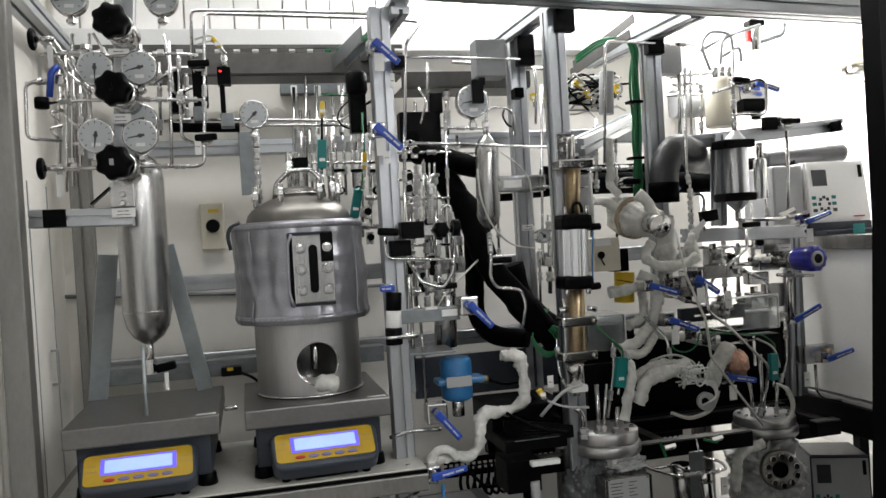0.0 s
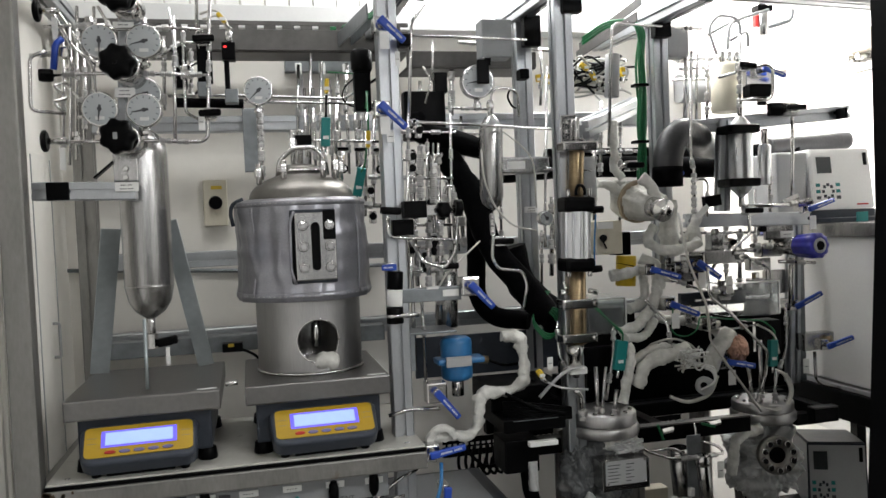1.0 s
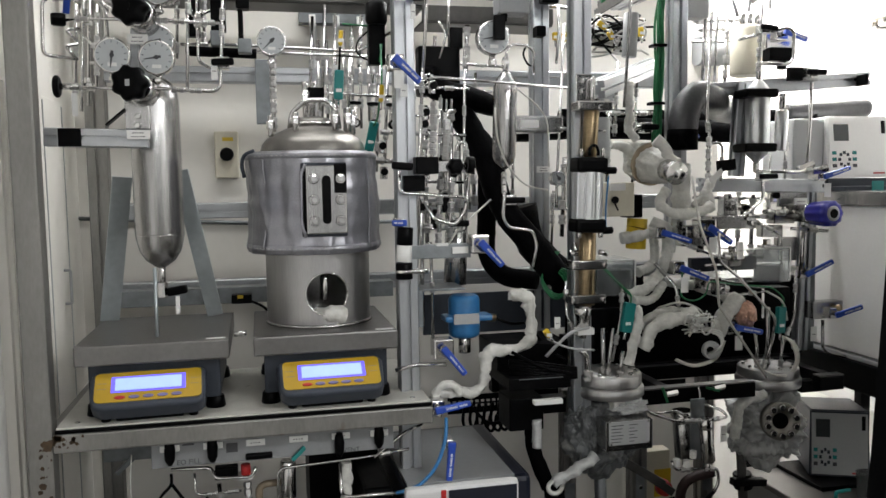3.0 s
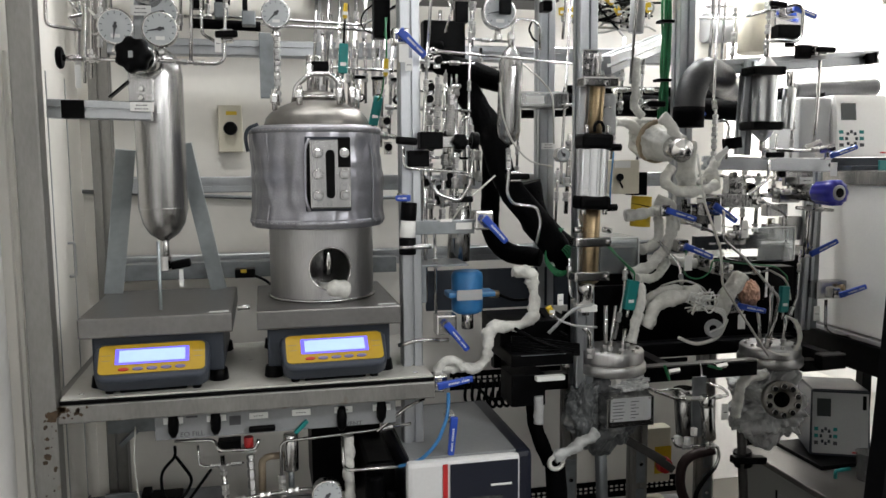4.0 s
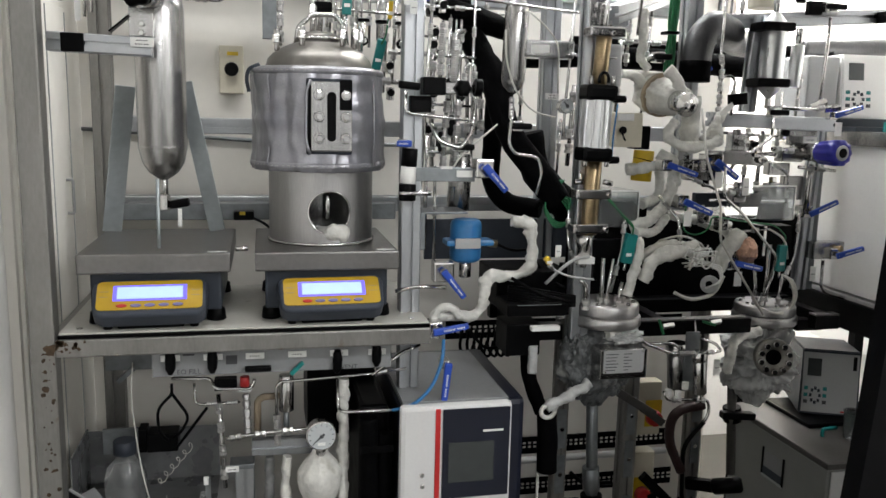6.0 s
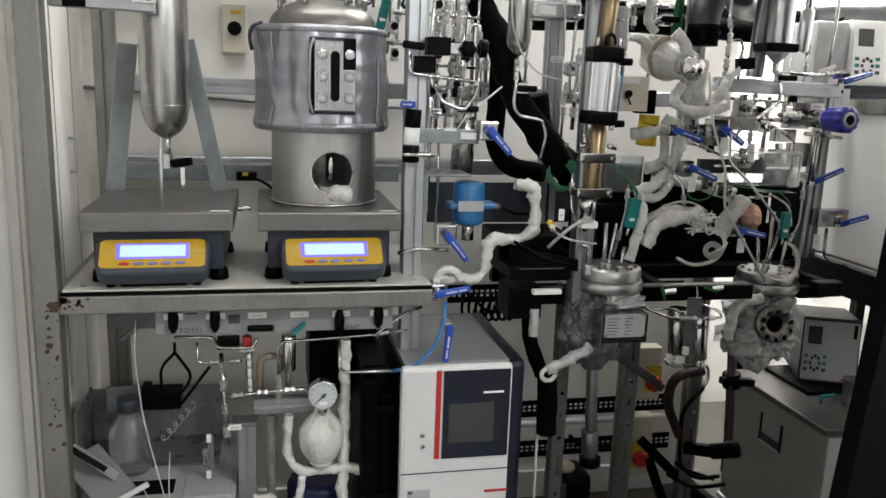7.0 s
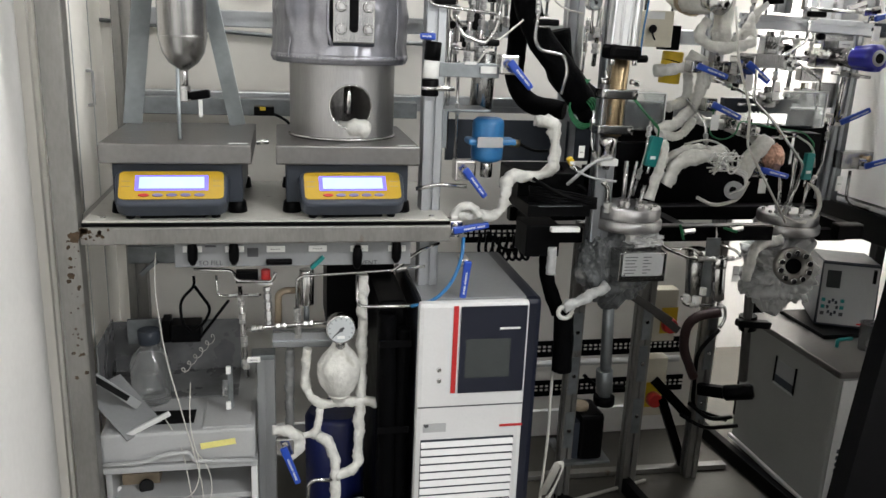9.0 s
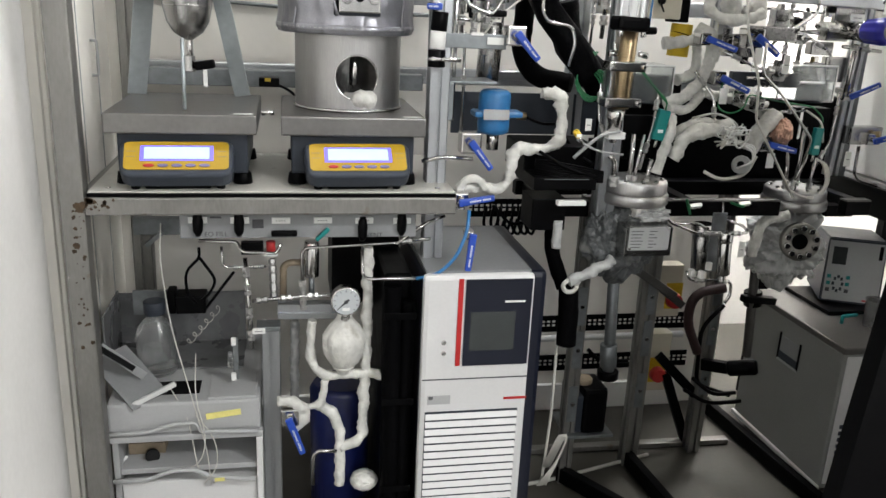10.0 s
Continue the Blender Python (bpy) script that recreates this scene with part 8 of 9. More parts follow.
part("block", box(B(), (-0.181, 1.800, 0.272), V((-0.136, 1.800, 0.303)) + V((0, 0.04, 0)), 0.002), TANPLATE, pmp)
cable([(-0.292, 1.680, 0.307), (-0.311, 1.670, 0.278), (-0.287, 1.660, 0.271), (-0.265, 1.670, 0.291)], 0.004, LABEL, "short white looped hose")
zt2 = zt + 0.001
# clutter on top of the instrument
bt = thing("plastic_bottle", "clear plastic bottle with grey cap", "bottle", (-0.2, 1.8, zt))
bq = V((-0.223, 1.800, 0.483))
part("body", lathe(B(), (bq.x, 1.80, zt2), (0, 0, 1), [(0.046, 0), (0.05, 0.006), (0.05, 0.10), (0.044, 0.125), (0.022, 0.15), (0.020, 0.165)], 32), FILM, bt)
part("cap", cyl(B(), (bq.x, 1.80, zt2 + 0.16), (bq.x, 1.80, zt2 + 0.195), 0.027, None, 24), DARK, bt)
tb = thing("plastic_bin", "translucent grey plastic bin with tubing inside", "bin", (-0.1, 1.9, zt))
ba, bb2 = V((-0.347, 1.950, 0.569)), V((-0.006, 1.800, 0.439))
part("back", box(B(), (ba.x, 1.98, zt2), (bb2.x, 1.985, zt2 + 0.15), 0.001), SMOKE, tb)
part("floor", box(B(), (ba.x + 0.005, 1.80, zt2), (bb2.x, 1.979, zt2 + 0.004), 0.001), SMOKE, tb)
part("side", box(B(), (ba.x, 1.78, zt2), (ba.x + 0.004, 1.979, zt2 + 0.16), 0.001), SMOKE, tb)
tp2 = thing("loose_panel", "grey loose cover plate leaning on top", "cover", (-0.251, 1.660, 0.537))
part("plate", bar(B(), (-0.329, 1.740, 0.564), (-0.218, 1.640, 0.478), 0.10, 0.006, (0.3, -0.5, 1), 0.002), MIDGREY, tp2)
part("inset", bar(B(), (-0.331, 1.655, 0.618), (-0.252, 1.645, 0.563), 0.014, 0.004, (0, -1, 0.5), 0.001), BLACK, tp2, "dark slot in the cover")
part("edge_strip", bar(B(), (-0.259, 1.625, 0.477), (-0.157, 1.625, 0.530), 0.012, 0.010, (0, -1, 0), 0.002), CASEW, tp2)
part("arm", bar(B(), (-0.333, 1.680, 0.609), (-0.235, 1.680, 0.527), 0.022, 0.01, (0, -1, 0.5), 0.002), MIDGREY, tp2)
pr = thing("clear_holder", "small clear bracket with white ends", "holder", (-0.027, 1.700, 0.553))
part("bar", box(B(), (-0.025, 1.700, 0.498), (-0.012, 1.710, 0.610), 0.002), GALV, pr)
for p in ((-0.024, 1.690, 0.511), (-0.022, 1.690, 0.607)):
    part("end", box(B(), V(p) + V((-0.006, -0.004, -0.010)), V(p) + V((0.006, 0.006, 0.010)), 0.002), LABEL, pr)
part("lens", cyl(B(), (-0.038, 1.710, 0.549), (-0.024, 1.710, 0.549), 0.022), FILM, pr)
for pts in ([(-0.171, 1.640, 0.927), (-0.177, 1.630, 0.848), (-0.158, 1.610, 0.688), (-0.120, 1.600, 0.516), (-0.087, 1.600, 0.360), (-0.081, 1.600, 0.261)], [(-0.111, 1.610, 0.449), (-0.066, 1.600, 0.390), (-0.062, 1.600, 0.311), (-0.098, 1.600, 0.263)], [(-0.110, 1.660, 0.591), (-0.112, 1.610, 0.495), (-0.086, 1.600, 0.392), (-0.106, 1.600, 0.314), (-0.182, 1.640, 0.282)], [(-0.171, 1.640, 0.510), (-0.132, 1.620, 0.445), (-0.111, 1.610, 0.293), (-0.074, 1.610, 0.257)]):
    cable(pts, 0.0015, CABLE, "loose clear plastic tubing", 0.05)
hx = []
c = V((-0.102, 1.800, 0.606))
for k in range(40):
    a = k * 0.9
    hx.append(c + V((-0.045 + 0.0022 * k + 0.008 * cos(a), 0.01 * sin(a), -0.05 + 0.0026 * k + 0.006 * sin(a))))
cable(hx, 0.0010, CABLE, "coiled clear spiral tubing", 0.002)

# ---- tall chiller with touch screen ----
jf = V((0.426, 1.530, 0.821))
jr = V((0.735, 1.530, 0.792))
xl, xr, yf, ztop = jf.x, jf.x + 0.272, 1.53, 0.822
jl = thing("temperature_controller", "white and navy circulator with louvred front", "circulator", (xl, yf, 0))
part("body", box(B(), (xl + 0.004, yf + 0.03, 0.02), (xr + 0.040, yf + 0.46, ztop), 0.014), NAVY, jl, "dark navy housing")
part("top_cover", box(B(), (xl + 0.010, yf + 0.028, ztop + 0.0005), (xr - 0.004, yf + 0.42, ztop + 0.006), 0.003), MIDGREY, jl, "grey top cover")
part("front_frame", box(B(), (xl, yf, 0.03), (xr, yf + 0.029, ztop + 0.004), 0.012), CASEW, jl, "white front frame")
zs1, zs0 = (0.634, 1.530, 0.773)[2], (0.690, 1.530, 0.594)[2]
xs0, xs1 = (0.527, 1.530, 0.638)[0], (0.690, 1.530, 0.631)[0]
part("touch_panel", box(B(), (xs0, yf - 0.004, zs0), (xs1, yf - 0.0005, ztop - 0.006), 0.002), NAVY, jl, "navy touch panel")
part("screen", box(B(), (0.541, 1.5245, 0.634), (0.652, 1.5255, 0.734), 0), SCREEN, jl, "dark switched off screen")
part("stripe", box(B(), (xs0 - 0.018, yf - 0.003, zs0), (xs0 - 0.006, yf - 0.0005, ztop - 0.004), 0.001), RED, jl, "red accent stripe")
part("badge", box(B(), (0.624, 1.525, 0.757), (0.674, 1.526, 0.762), 0), LABEL, jl, "small pale maker's mark")
part("red_badge", box(B(), (0.638, 1.528, 0.497), (0.697, 1.530, 0.503), 0), RED, jl, "small red maker's mark")
for p in ((0.479, 1.530, 0.656), (0.480, 1.530, 0.628)):
    part("port", cyl(B(), (p[0], yf + 0.001, p[2]), (p[0], yf - 0.004, p[2]), 0.006), STEEL, jl)
zsp = (0.563, 1.530, 0.558)[2]
part("seam", box(B(), (xl + 0.004, yf - 0.0008, zsp - 0.0016), (xr - 0.004, yf - 0.0002, zsp + 0.0016), 0), INK, jl)
part("rating_label", box(B(), (0.445, 1.529, 0.491), (0.502, 1.530, 0.515), 0), CASE, jl, "grey rating label with unreadable print")
part("crest", cyl(B(), (0.453, 1.530, 0.510), (0.453, 1.528, 0.511), 0.006), INK, jl)
zg = (0.567, 1.530, 0.471)[2]
part("grille_back", box(B(), (xl + 0.014, yf - 0.0012, 0.06), (xr - 0.022, yf - 0.0003, zg), 0), DARK, jl)
n = int((zg - 0.07) / 0.0215)
for i in range(n):
    z = zg - 0.013 - i * 0.0215
    m = Matrix.Translation(((xl + xr) / 2 - 0.004, yf - 0.004, z)) @ Matrix.Rotation(radians(-28), 4, "X")
    part("slat", box(B(), (-0.117, -0.0012, -0.0074), (0.117, 0.0012, 0.0074), 0.0005, m), CASEW, jl)
for x in (xl + 0.04, xr - 0.04):
    for y in (yf + 0.06, yf + 0.40):
        part("castor", cyl(B(), (x - 0.01, y, 0.014), (x + 0.01, y, 0.014), 0.0135), BLACK, jl)
hp2 = thing("foam_column", "black insulated equipment column on the floor", "housing", (xl - 0.05, 1.75, 0))
part("core", box(B(), (xl - 0.085, 1.62, 0.0), (xl - 0.012, 1.95, 0.80), 0.012), BLACK, hp2)
part("hose", sweep(B(), filleted([(xl - 0.062, 1.60, 0.02), (xl - 0.060, 1.598, 0.45), (xl - 0.066, 1.60, 0.78)], 0.1), 0.022, 14, 0.08), FOAM, hp2, "black foam hose")
part("hose", sweep(B(), filleted([(xl - 0.026, 1.60, 0.02), (xl - 0.028, 1.596, 0.40), (xl - 0.024, 1.60, 0.74)], 0.1), 0.017, 14, 0.08, 1.0, 4), FOAM, hp2, "black foam hose")
for z in (0.22, 0.47, 0.70):
    part("strap", box(B(), (xl - 0.087, 1.572, z), (xl - 0.008, 1.576, z + 0.018), 0.001), BLACK, hp2)

# ---- low things under the reactors ----
lt = thing("cable_tray", "black perforated cable tray low on the wall", "cable tray", (1.2, 2.3, 0.42))
tz = (1.195, 2.280, 0.401)[2]
part("front", box(B(), (0.70, 2.28, tz - 0.055), (1.55, 2.284, tz - 0.035), 0.001), BLACK, lt)
part("front_top", box(B(), (0.70, 2.28, tz - 0.012), (1.55, 2.284, tz + 0.006), 0.001), BLACK, lt)
part("middle_bar", box(B(), (0.70, 2.2802, tz - 0.026), (1.55, 2.2838, tz - 0.021), 0), BLACK, lt)
for i in range(44):
    x = 0.71 + i * 0.019
    part("tooth", box(B(), (x, 2.2805, tz - 0.0345), (x + 0.007, 2.2835, tz - 0.0125), 0), BLACK, lt)
lt2 = copy_thing(lt, pose(1.2, 2.3, 0.42 - 0.15))
lt3 = copy_thing(lt, pose(1.2, 2.3, 0.42 + 0.42))
wp2 = solid("wall_pipe", cyl(B(), (0.6, 2.33, 0.30), (1.55, 2.33, 0.30), 0.012, None, 12), CASEW, "white pipe low along the wall", "pipe")
for k in range(7):
    p = V((0.752, 2.100, 0.788))
    cable([p + V((-0.04 + 0.022 * k, 0, 0.06)), p + V((-0.05 + 0.022 * k, 0, 0.0)), p + V((-0.02 + 0.022 * k, 0, -0.04)), p + V((0.0 + 0.02 * k, 0, 0.02))], 0.005, BLACK, "black coiled corrugated hoses", 0.03)
for (lo, hi, kc) in (((1.276, 2.080, 0.205), (1.375, 2.080, 0.415), (1.332, 2.080, 0.271)), ((1.290, 2.080, 0.475), (1.384, 2.080, 0.655), (1.356, 2.080, 0.536))):
    lo, hi, kc = V(lo), V(hi), V(kc)
    t = thing("emergency_isolator", "grey box with yellow plate and red knob", "isolator", lo, "isolators")
    part("box", box(B(), lo, hi + V((0, 0.05, 0)), 0.004), CREAMPAINT, t)
    part("plate", box(B(), (kc.x - 0.028, lo.y - 0.003, kc.z - 0.032), (kc.x + 0.030, lo.y - 0.0005, kc.z + 0.058), 0.001), YELLOW, t)
    part("knob", cyl(B(), (kc.x, lo.y - 0.003, kc.z), (kc.x, lo.y - 0.028, kc.z), 0.027, 0.024, 24), RED, t)
mo = thing("floor_motor", "black motor pump standing on a steel plate", "motor", (1.023, 1.920, 0.248))
mq = V((1.030, 1.920, 0.178))
part("plate", box(B(), (mq.x - 0.08, 1.86, mq.z - 0.010), (mq.x + 0.07, 2.02, mq.z), 0.002), GALV, mo)
part("body", box(B(), (mq.x - 0.06, 1.88, mq.z + 0.0005), (mq.x + 0.015, 2.0, mq.z + 0.125), 0.006), DARK, mo)
part("housing", box(B(), (mq.x - 0.032, 1.87, mq.z + 0.0005), (mq.x + 0.045, 1.99, mq.z + 0.15), 0.012), BLACK, mo)
part("cap", cyl(B(), (mq.x - 0.02, 1.93, mq.z + 0.15), (mq.x - 0.02, 1.93, mq.z + 0.165), 0.030), TANPLATE, mo)
sh = thing("drive_shaft", "grey steel shaft running down to the motor", "shaft", (1.052, 1.860, 0.539))
part("shaft", cyl(B(), (1.059, 1.860, 0.392), (1.042, 1.860, 0.734), 0.017, None, 20), GALV, sh)
part("coupling", cyl(B(), (1.057, 1.860, 0.411), (1.051, 1.860, 0.485), 0.025, None, 20), GALV, sh)
part("shaft_seal", cyl(B(), (1.059, 1.860, 0.373), (1.058, 1.860, 0.399), 0.032, None, 20), BLACK, sh)
s2 = thing("drive_shaft", "dark shaft below the second reactor", "shaft", (1.553, 1.920, 0.457))
part("bracket", bar(B(), (1.452, 2.010, 0.333), (1.523, 1.950, 0.342), 0.04, 0.02, (0, -1, 0), 0.003), BLACK, s2)
part("shaft", cyl(B(), (1.553, 1.920, 0.398), (1.517, 1.900, 0.729), 0.014, None, 20), TRAY, s2)
part("clamp", bar(B(), (1.485, 1.890, 0.608), (1.595, 1.890, 0.598), 0.022, 0.03, (0, -1, 0), 0.004), BLACK, s2)
part("collar", cyl(B(), (1.544, 1.920, 0.573), (1.538, 1.920, 0.620), 0.028, None, 20), BLACK, s2)
part("motor", cyl(B(), (1.509, 1.950, 0.342), (1.586, 1.900, 0.367), 0.026, None, 20, 0.008), BLACK, s2)
wrap([(0.824, 1.640, 0.750), (0.830, 1.640, 0.671), (0.831, 1.640, 0.591)], 0.026, FOAM, "black foam covered drain pipe", 0.03, 0.08, "foam_pipe", 25)
wrap([(0.800, 1.740, 0.889), (0.806, 1.740, 0.810), (0.839, 1.720, 0.720)], 0.020, FOAM, "black foam covered drain pipe", 0.03, 0.12, "foam_pipe", 26)
wrap([(0.786, 1.660, 0.923), (0.787, 1.660, 0.851)], 0.012, GREYWRAP, "grey wrapped stub pipe", 0.03, 0.3, seed=27)
wrap([(1.430, 1.900, 0.641), (1.338, 1.920, 0.618), (1.337, 1.940, 0.517), (1.403, 1.960, 0.399)], 0.015, HOSE, "dark red rubber hose looping down", 0.06, 0.05, "rubber_hose", 28)
cable([(0.814, 1.660, 0.599), (0.809, 1.640, 0.393), (0.793, 1.620, 0.216), (0.788, 1.620, 0.177)], 0.004, CABLE, "pale cable hanging to the floor")
for k in range(4):
    cable([V((0.791, 1.620, 0.233)) + V((0.006 * k, 0, 0)), V((0.823, 1.600, 0.347)) + V((0.006 * k, 0, 0)), V((0.845, 1.600, 0.328)), V((0.823, 1.600, 0.261)), V((0.772, 1.600, 0.191)) + V((0.008 * k, 0, 0))], 0.003, CABLE, "coil of pale cable near the floor", 0.03)
cable([(0.70, 1.85, 0.008), (0.95, 1.9, 0.008), (1.3, 2.0, 0.008)], 0.006, CABLE, "pale cable lying on the floor")
# small pots between the reactors
for (lo, hi, rr) in (((1.266, 1.660, 0.768), (1.255, 1.660, 0.888), 0.018), ((1.231, 1.720, 0.765), (1.220, 1.720, 0.895), 0.026)):
    lo, hi = V(lo), V(hi)
    t = thing("small_separator", "small polished steel separator pot", "pot", lo, "separator pots")
    part("shell", cyl(B(), lo, hi, rr, None, 28, 0.004), STEEL if rr < 0.02 else BRUSHED, t)
    part("cap", cyl(B(), lo.lerp(hi, 0.76), hi + V((0, 0, 0.001)), rr * 1.12, None, 28, 0.003), STEEL, t)
    part("stub", cyl(B(), lo - V((0, 0, 0.022)), lo, 0.007), STEEL, t)
tube([(1.062, 1.660, 0.947), (1.097, 1.660, 0.915), (1.173, 1.660, 0.885), (1.236, 1.640, 0.890)], r=0.004, nuts=((2, 0.5), (2, 0.75)))
tube([(1.252, 1.640, 0.889), (1.322, 1.660, 0.886), (1.315, 1.680, 0.901), (1.278, 1.720, 0.910), (1.281, 1.740, 0.953)], r=0.004, nuts=((0, 0.4),))
tube([(1.107, 1.680, 0.908), (1.189, 1.680, 0.907), (1.209, 1.680, 0.891)], r=0.004)
tube([(1.160, 1.660, 0.780), (1.171, 1.660, 0.756), (1.263, 1.660, 0.752), (1.294, 1.660, 0.748), (1.298, 1.660, 0.710), (1.284, 1.660, 0.686)], r=0.0045, nuts=((1, 0.3), (2, 0.2)))
for p in ((1.173, 1.660, 0.776), (1.202, 1.660, 0.770), (1.221, 1.660, 0.794)):
    c = V(p)
    t = thing("pipe_fitting", "small white and steel fitting", "fitting", c, "fittings")
    part("nut", cyl(B(), c - V((0, 0, 0.010)), c + V((0, 0, 0.010)), 0.010, None, 6), LABEL, t)
bkp = thing("mounting_plate", "dull steel mounting plate between the reactors", "plate", (1.293, 1.800, 0.937))
part("plate", box(B(), (1.232, 1.692, 0.766), (1.273, 1.697, 0.933), 0.002), GALV, bkp)
for a, b in (((1.152, 1.700, 0.969), (1.168, 1.700, 0.926)), ((1.281, 1.700, 0.959), (1.322, 1.700, 0.947))):
    t = thing("green_lever_valve", "small valve with green lever", "valve", a, "green lever valves")
    part("lever", bar(B(), a, b, 0.007, 0.006, (0, -1, 0), 0.002), GREEN, t)
    m = V(a).lerp(V(b), 0.5)
    part("body", cyl(B(), m + V((0.004, 0.006, 0)), m + V((0.045, 0.02, 0)), 0.009, None, 6), STEEL, t)
plate((1.327, 1.700, 0.804), (1.346, 1.700, 0.850), lines=1)


# ---- more tubing, tags and cables ----
random.seed(21)
for pts in ([(-0.277, 1.860, 2.011), (-0.294, 1.860, 1.701)], [(-0.251, 1.900, 2.088), (-0.271, 1.900, 1.717)], [(-0.246, 1.940, 2.000), (-0.258, 1.940, 1.761)], [(-0.225, 1.980, 2.109), (-0.240, 1.980, 1.822)], [(-0.052, 1.880, 2.014), (-0.060, 1.880, 1.832)], [(0.009, 1.900, 1.989), (0.003, 1.900, 1.847)]):
    tube(pts, r=0.0042, nuts=((0, random.uniform(0.1, 0.3)), (0, random.uniform(0.4, 0.6)), (0, random.uniform(0.7, 0.9))))
for pts in ([(-0.274, 1.800, 2.049), (-0.220, 1.840, 1.952), (-0.154, 1.800, 1.906)], [(-0.274, 1.840, 1.886), (-0.224, 1.820, 1.835), (-0.184, 1.800, 1.825)], [(-0.068, 1.840, 1.950), (-0.014, 1.860, 1.995), (0.040, 1.840, 1.990)], [(-0.203, 1.900, 2.088), (-0.169, 1.860, 2.023), (-0.115, 1.840, 2.019)], [(-0.050, 1.880, 1.867), (0.017, 1.880, 1.869), (0.036, 1.860, 1.897)]):
    tube(pts, r=0.0038, nuts=((0, 0.8),))
for p in ((-0.256, 1.820, 1.912), (-0.254, 1.820, 1.754), (-0.216, 1.840, 2.026), (-0.091, 1.800, 2.016), (0.003, 1.760, 1.898)):
    c = V(p)
    t = thing("tee_fitting", "small steel tee fitting on the tube", "fitting", c, "fittings")
    part("body", box(B(), c + V((-0.012, -0.010, -0.010)), c + V((0.012, 0.010, 0.010)), 0.003), STEEL, t)
    part("nut", cyl(B(), c + V((0, 0, 0.009)), c + V((0, 0, 0.022)), 0.009, None, 6), STEEL, t)
for a, b in (((-0.155, 1.700, 1.757), (-0.141, 1.700, 1.728)), ((0.447, 1.610, 1.745), (0.464, 1.610, 1.716)), ((0.474, 1.610, 1.924), (0.485, 1.610, 1.891)), ((1.723, 1.860, 1.072), (1.743, 1.860, 1.028)), ((1.396, 1.740, 1.346), (1.414, 1.740, 1.298)), ((1.672, 1.880, 1.438), (1.716, 1.880, 1.457)), ((1.532, 1.860, 1.508), (1.571, 1.860, 1.522))):
    plate(a, b, "small white tag hanging on a valve", 1)
wc1 = solid("wall_conduit", cyl(B(), ((0.307, 2.350, 2.046)[0], 2.35, 1.45), ((0.307, 2.350, 2.046)[0], 2.35, 2.13), 0.010, None, 12), CASEW, "white conduit rising on the wall", "conduit")
# corrugated hoses and cables low down
for pts in ([(1.465, 1.950, 0.563), (1.398, 1.950, 0.489), (1.425, 1.980, 0.275), (1.554, 1.980, 0.227)], [(1.394, 1.950, 0.312), (1.473, 1.950, 0.247), (1.553, 1.950, 0.253)], [(1.381, 1.970, 0.262), (1.470, 1.970, 0.206), (1.592, 1.970, 0.209)], [(1.047, 2.000, 0.403), (1.089, 2.000, 0.362), (1.186, 2.000, 0.358)]):
    cable(pts, 0.007, BLACK, "thick black cable looping near the floor", 0.04)
for pts in ([(0.664, 1.850, 0.915), (0.716, 1.850, 0.859), (0.764, 1.850, 0.866), (0.777, 1.850, 0.907)], [(0.722, 1.660, 1.099), (0.789, 1.620, 1.062), (0.863, 1.620, 1.044)], [(0.821, 1.800, 1.128), (0.847, 1.740, 1.077), (0.879, 1.700, 1.061)]):
    cable(pts, 0.005, BLACK, "black cable across the trays", 0.04)
# steel blocks and elbows in the right bay
for p, s in (((1.426, 1.840, 1.437), 0.022), ((1.416, 1.800, 1.294), 0.020), ((1.311, 1.800, 1.231), 0.018), ((1.581, 1.880, 1.300), 0.022), ((1.533, 1.900, 1.387), 0.018), ((1.220, 1.740, 1.375), 0.016), ((1.620, 1.860, 1.232), 0.018), ((1.350, 1.760, 1.216), 0.016)):
    c = V(p)
    t = thing("block_fitting", "brushed steel block with hex plugs", "fitting", c, "fittings")
    part("block", box(B(), c - V((s, s * 0.8, s)), c + V((s, s * 0.8, s)), 0.003), BRUSHED, t)
    part("plug", cyl(B(), c + V((s, 0, 0)), c + V((s + 0.016, 0, 0)), s * 0.55, None, 6), STEEL, t)
    part("plug", cyl(B(), c + V((0, 0, s)), c + V((0, 0, s + 0.016)), s * 0.55, None, 6), STEEL, t)
    part("plug", cyl(B(), c + V((0, -s * 0.8, 0)), c + V((0, -s * 0.8 - 0.012, 0)), s * 0.5, None, 6), STEEL, t)
for pts in ([(1.229, 1.760, 1.350), (1.330, 1.760, 1.311), (1.443, 1.800, 1.292)], [(1.319, 1.780, 1.217), (1.424, 1.780, 1.192), (1.542, 1.820, 1.193)], [(1.148, 1.740, 1.297), (1.200, 1.720, 1.234), (1.201, 1.700, 1.161)], [(1.544, 1.860, 1.387), (1.617, 1.860, 1.349), (1.620, 1.860, 1.232)], [(1.683, 1.880, 1.242), (1.679, 1.880, 1.106), (1.626, 1.860, 1.013)], [(1.055, 1.740, 1.244), (1.041, 1.720, 1.158), (1.008, 1.700, 1.047)], [(0.880, 1.700, 1.264), (0.875, 1.680, 1.181), (0.902, 1.680, 1.121)]):
    tube(pts, r=0.0042, nuts=((0, 0.4), (1, 0.5)))
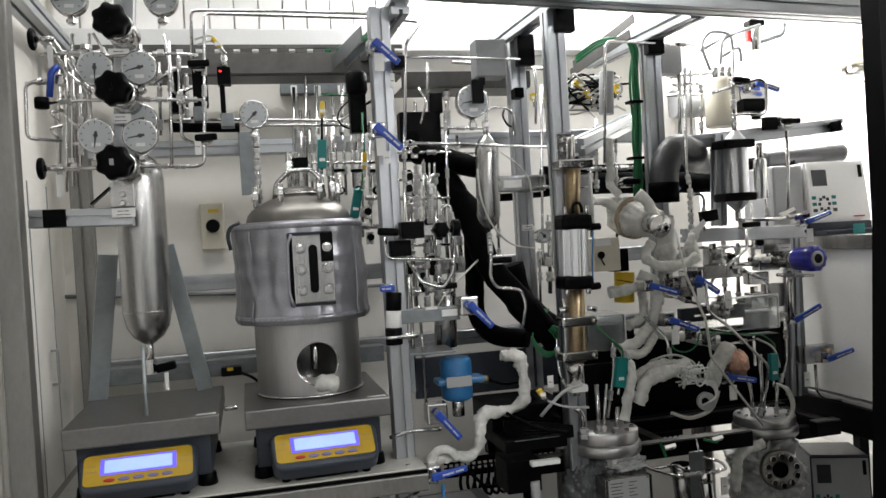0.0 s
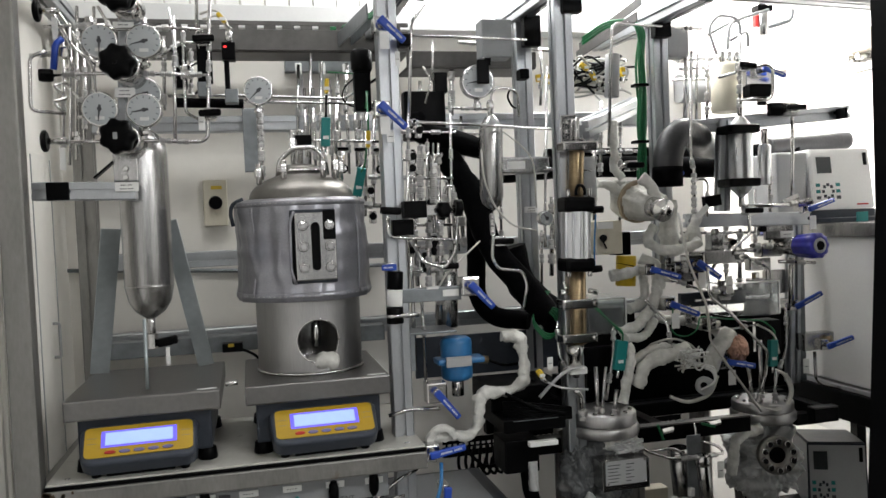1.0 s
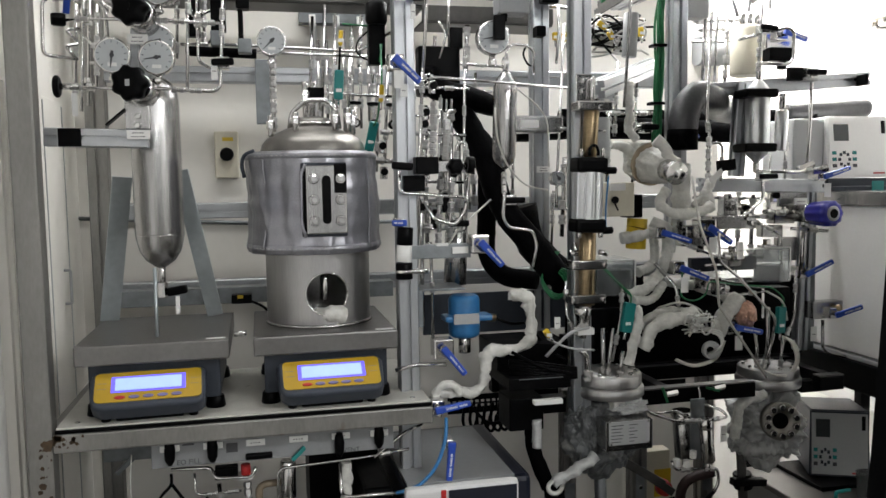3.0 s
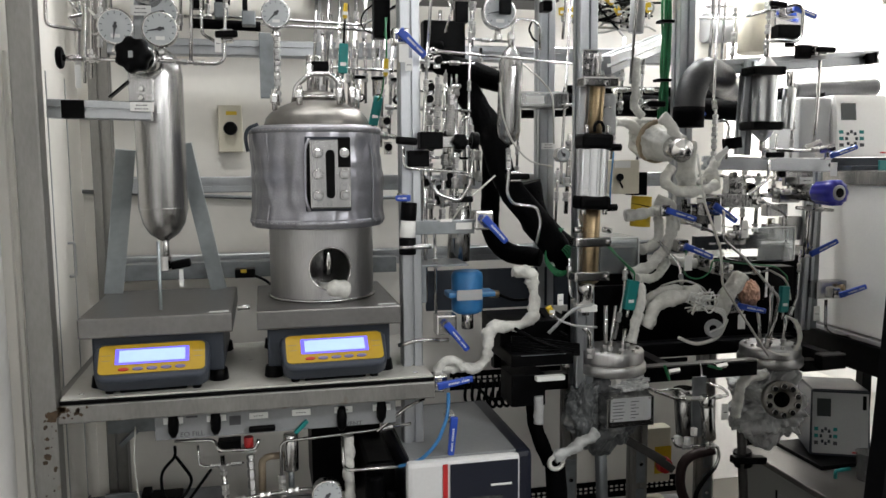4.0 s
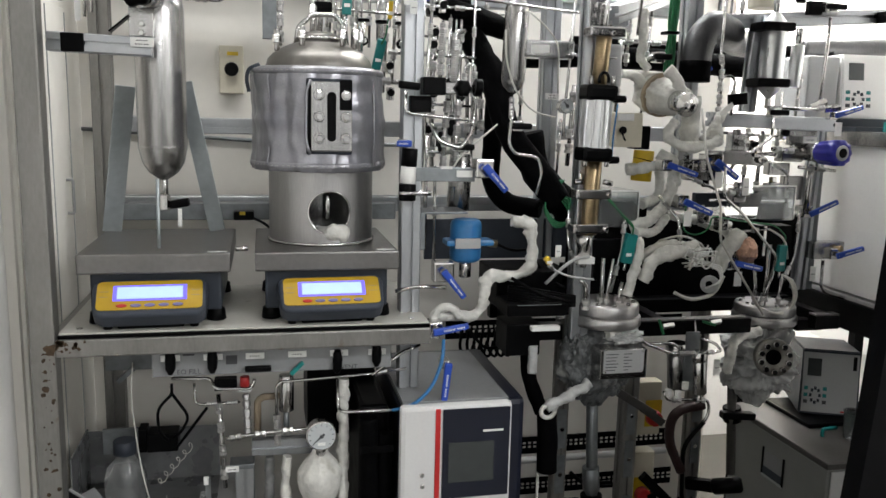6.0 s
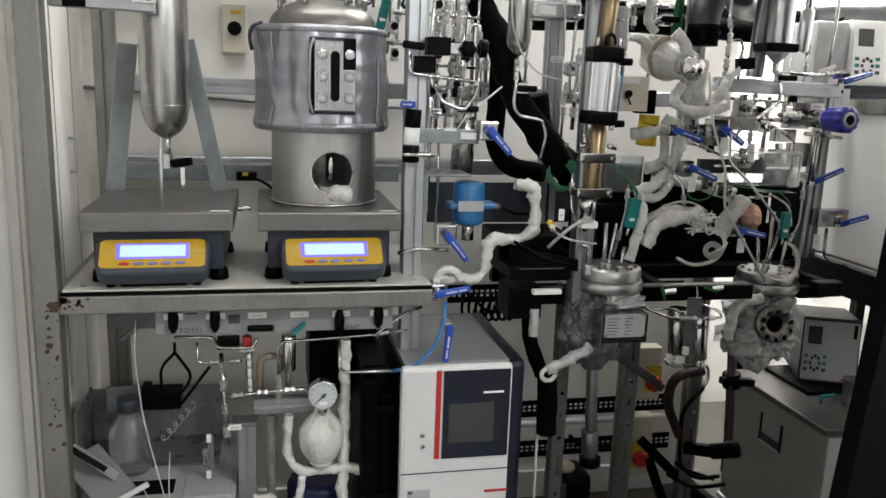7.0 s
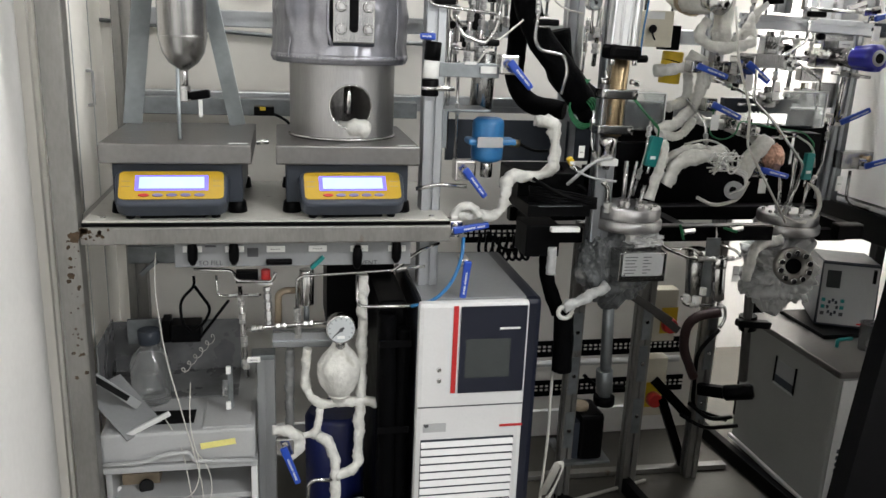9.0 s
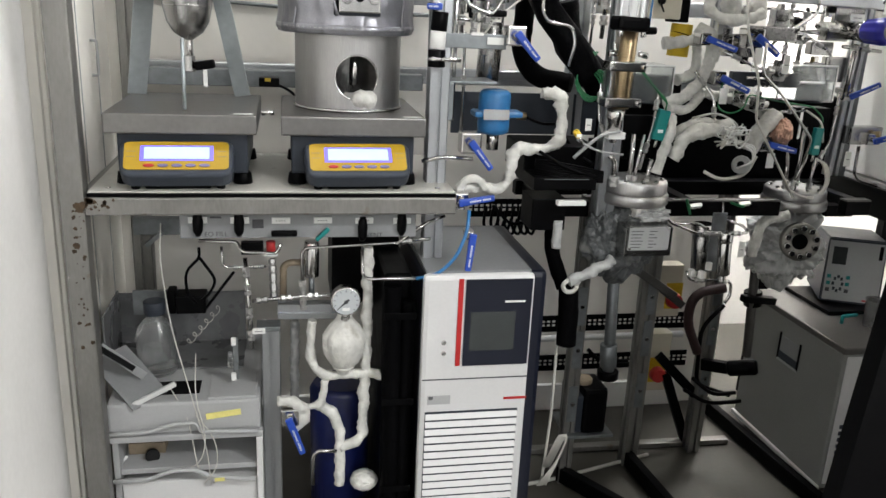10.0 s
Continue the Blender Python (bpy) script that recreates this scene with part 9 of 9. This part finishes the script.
for pts in ([(1.136, 1.700, 1.182), (1.192, 1.680, 1.202), (1.256, 1.680, 1.173), (1.270, 1.680, 1.127)], [(1.395, 1.740, 1.152), (1.446, 1.740, 1.116), (1.473, 1.760, 1.047)], [(1.528, 1.800, 1.196), (1.585, 1.800, 1.167), (1.597, 1.800, 1.108)]):
    cable(pts, 0.003, CABLE, "thin grey wire between the reactors", 0.03)
# black hardware round the column foot
hd = thing("column_bracket", "black support bracket at the column foot", "bracket", (0.977, 1.740, 1.162))
part("plate", box(B(), (0.966, 1.740, 1.118), (1.060, 1.760, 1.181), 0.003), BLACK, hd)
part("plate", box(B(), (0.876, 1.720, 1.065), (0.927, 1.740, 1.122), 0.003), BLACK, hd)
# close rows of small tubing and unions behind the middle valves
rt = random.Random(31)
for k in range(16):
    x = 0.505 + 0.0135 * k + rt.uniform(-0.004, 0.004)
    y = rt.uniform(1.86, 2.06)
    za, zb3 = rt.uniform(1.30, 1.50), rt.uniform(1.66, 1.90)
    tube([(x, y, za), (x - 0.004, y, (za + zb3) / 2), (x + 0.004, y + 0.01, zb3)], r=rt.choice((0.0035, 0.0045, 0.006)), nuts=((0, rt.uniform(0.1, 0.4)), (0, rt.uniform(0.5, 0.9)), (1, rt.uniform(0.1, 0.5)), (1, rt.uniform(0.6, 0.9))))
for k in range(7):
    z = 1.40 + 0.062 * k
    y = rt.uniform(1.84, 2.04)
    tube([(0.495, y, z), (rt.uniform(0.60, 0.70), y, z - 0.006)], nuts=((0, 0.25), (0, 0.7)))
for k in range(9):
    c = V((rt.uniform(0.50, 0.66), 1.88, rt.uniform(1.38, 1.80)))
    t = thing("line_valve", "small steel line valve with black cap", "valve", c, "small line valves")
    part("body", cyl(B(), c - V((0, 0, 0.020)), c + V((0, 0, 0.014)), 0.011, None, 6), STEEL, t)
    part("cap", cyl(B(), c + V((0, -0.004, 0)), c + V((0, -0.022, 0)), 0.010), BLACK, t)
for k in range(8):
    x = 0.30 + 0.024 * k
    tube([(x, 2.12, rt.uniform(1.62, 1.72)), (x + 0.003, 2.13, rt.uniform(1.88, 1.98))], r=0.0045, nuts=((0, 0.3), (0, 0.6), (0, 0.85)))
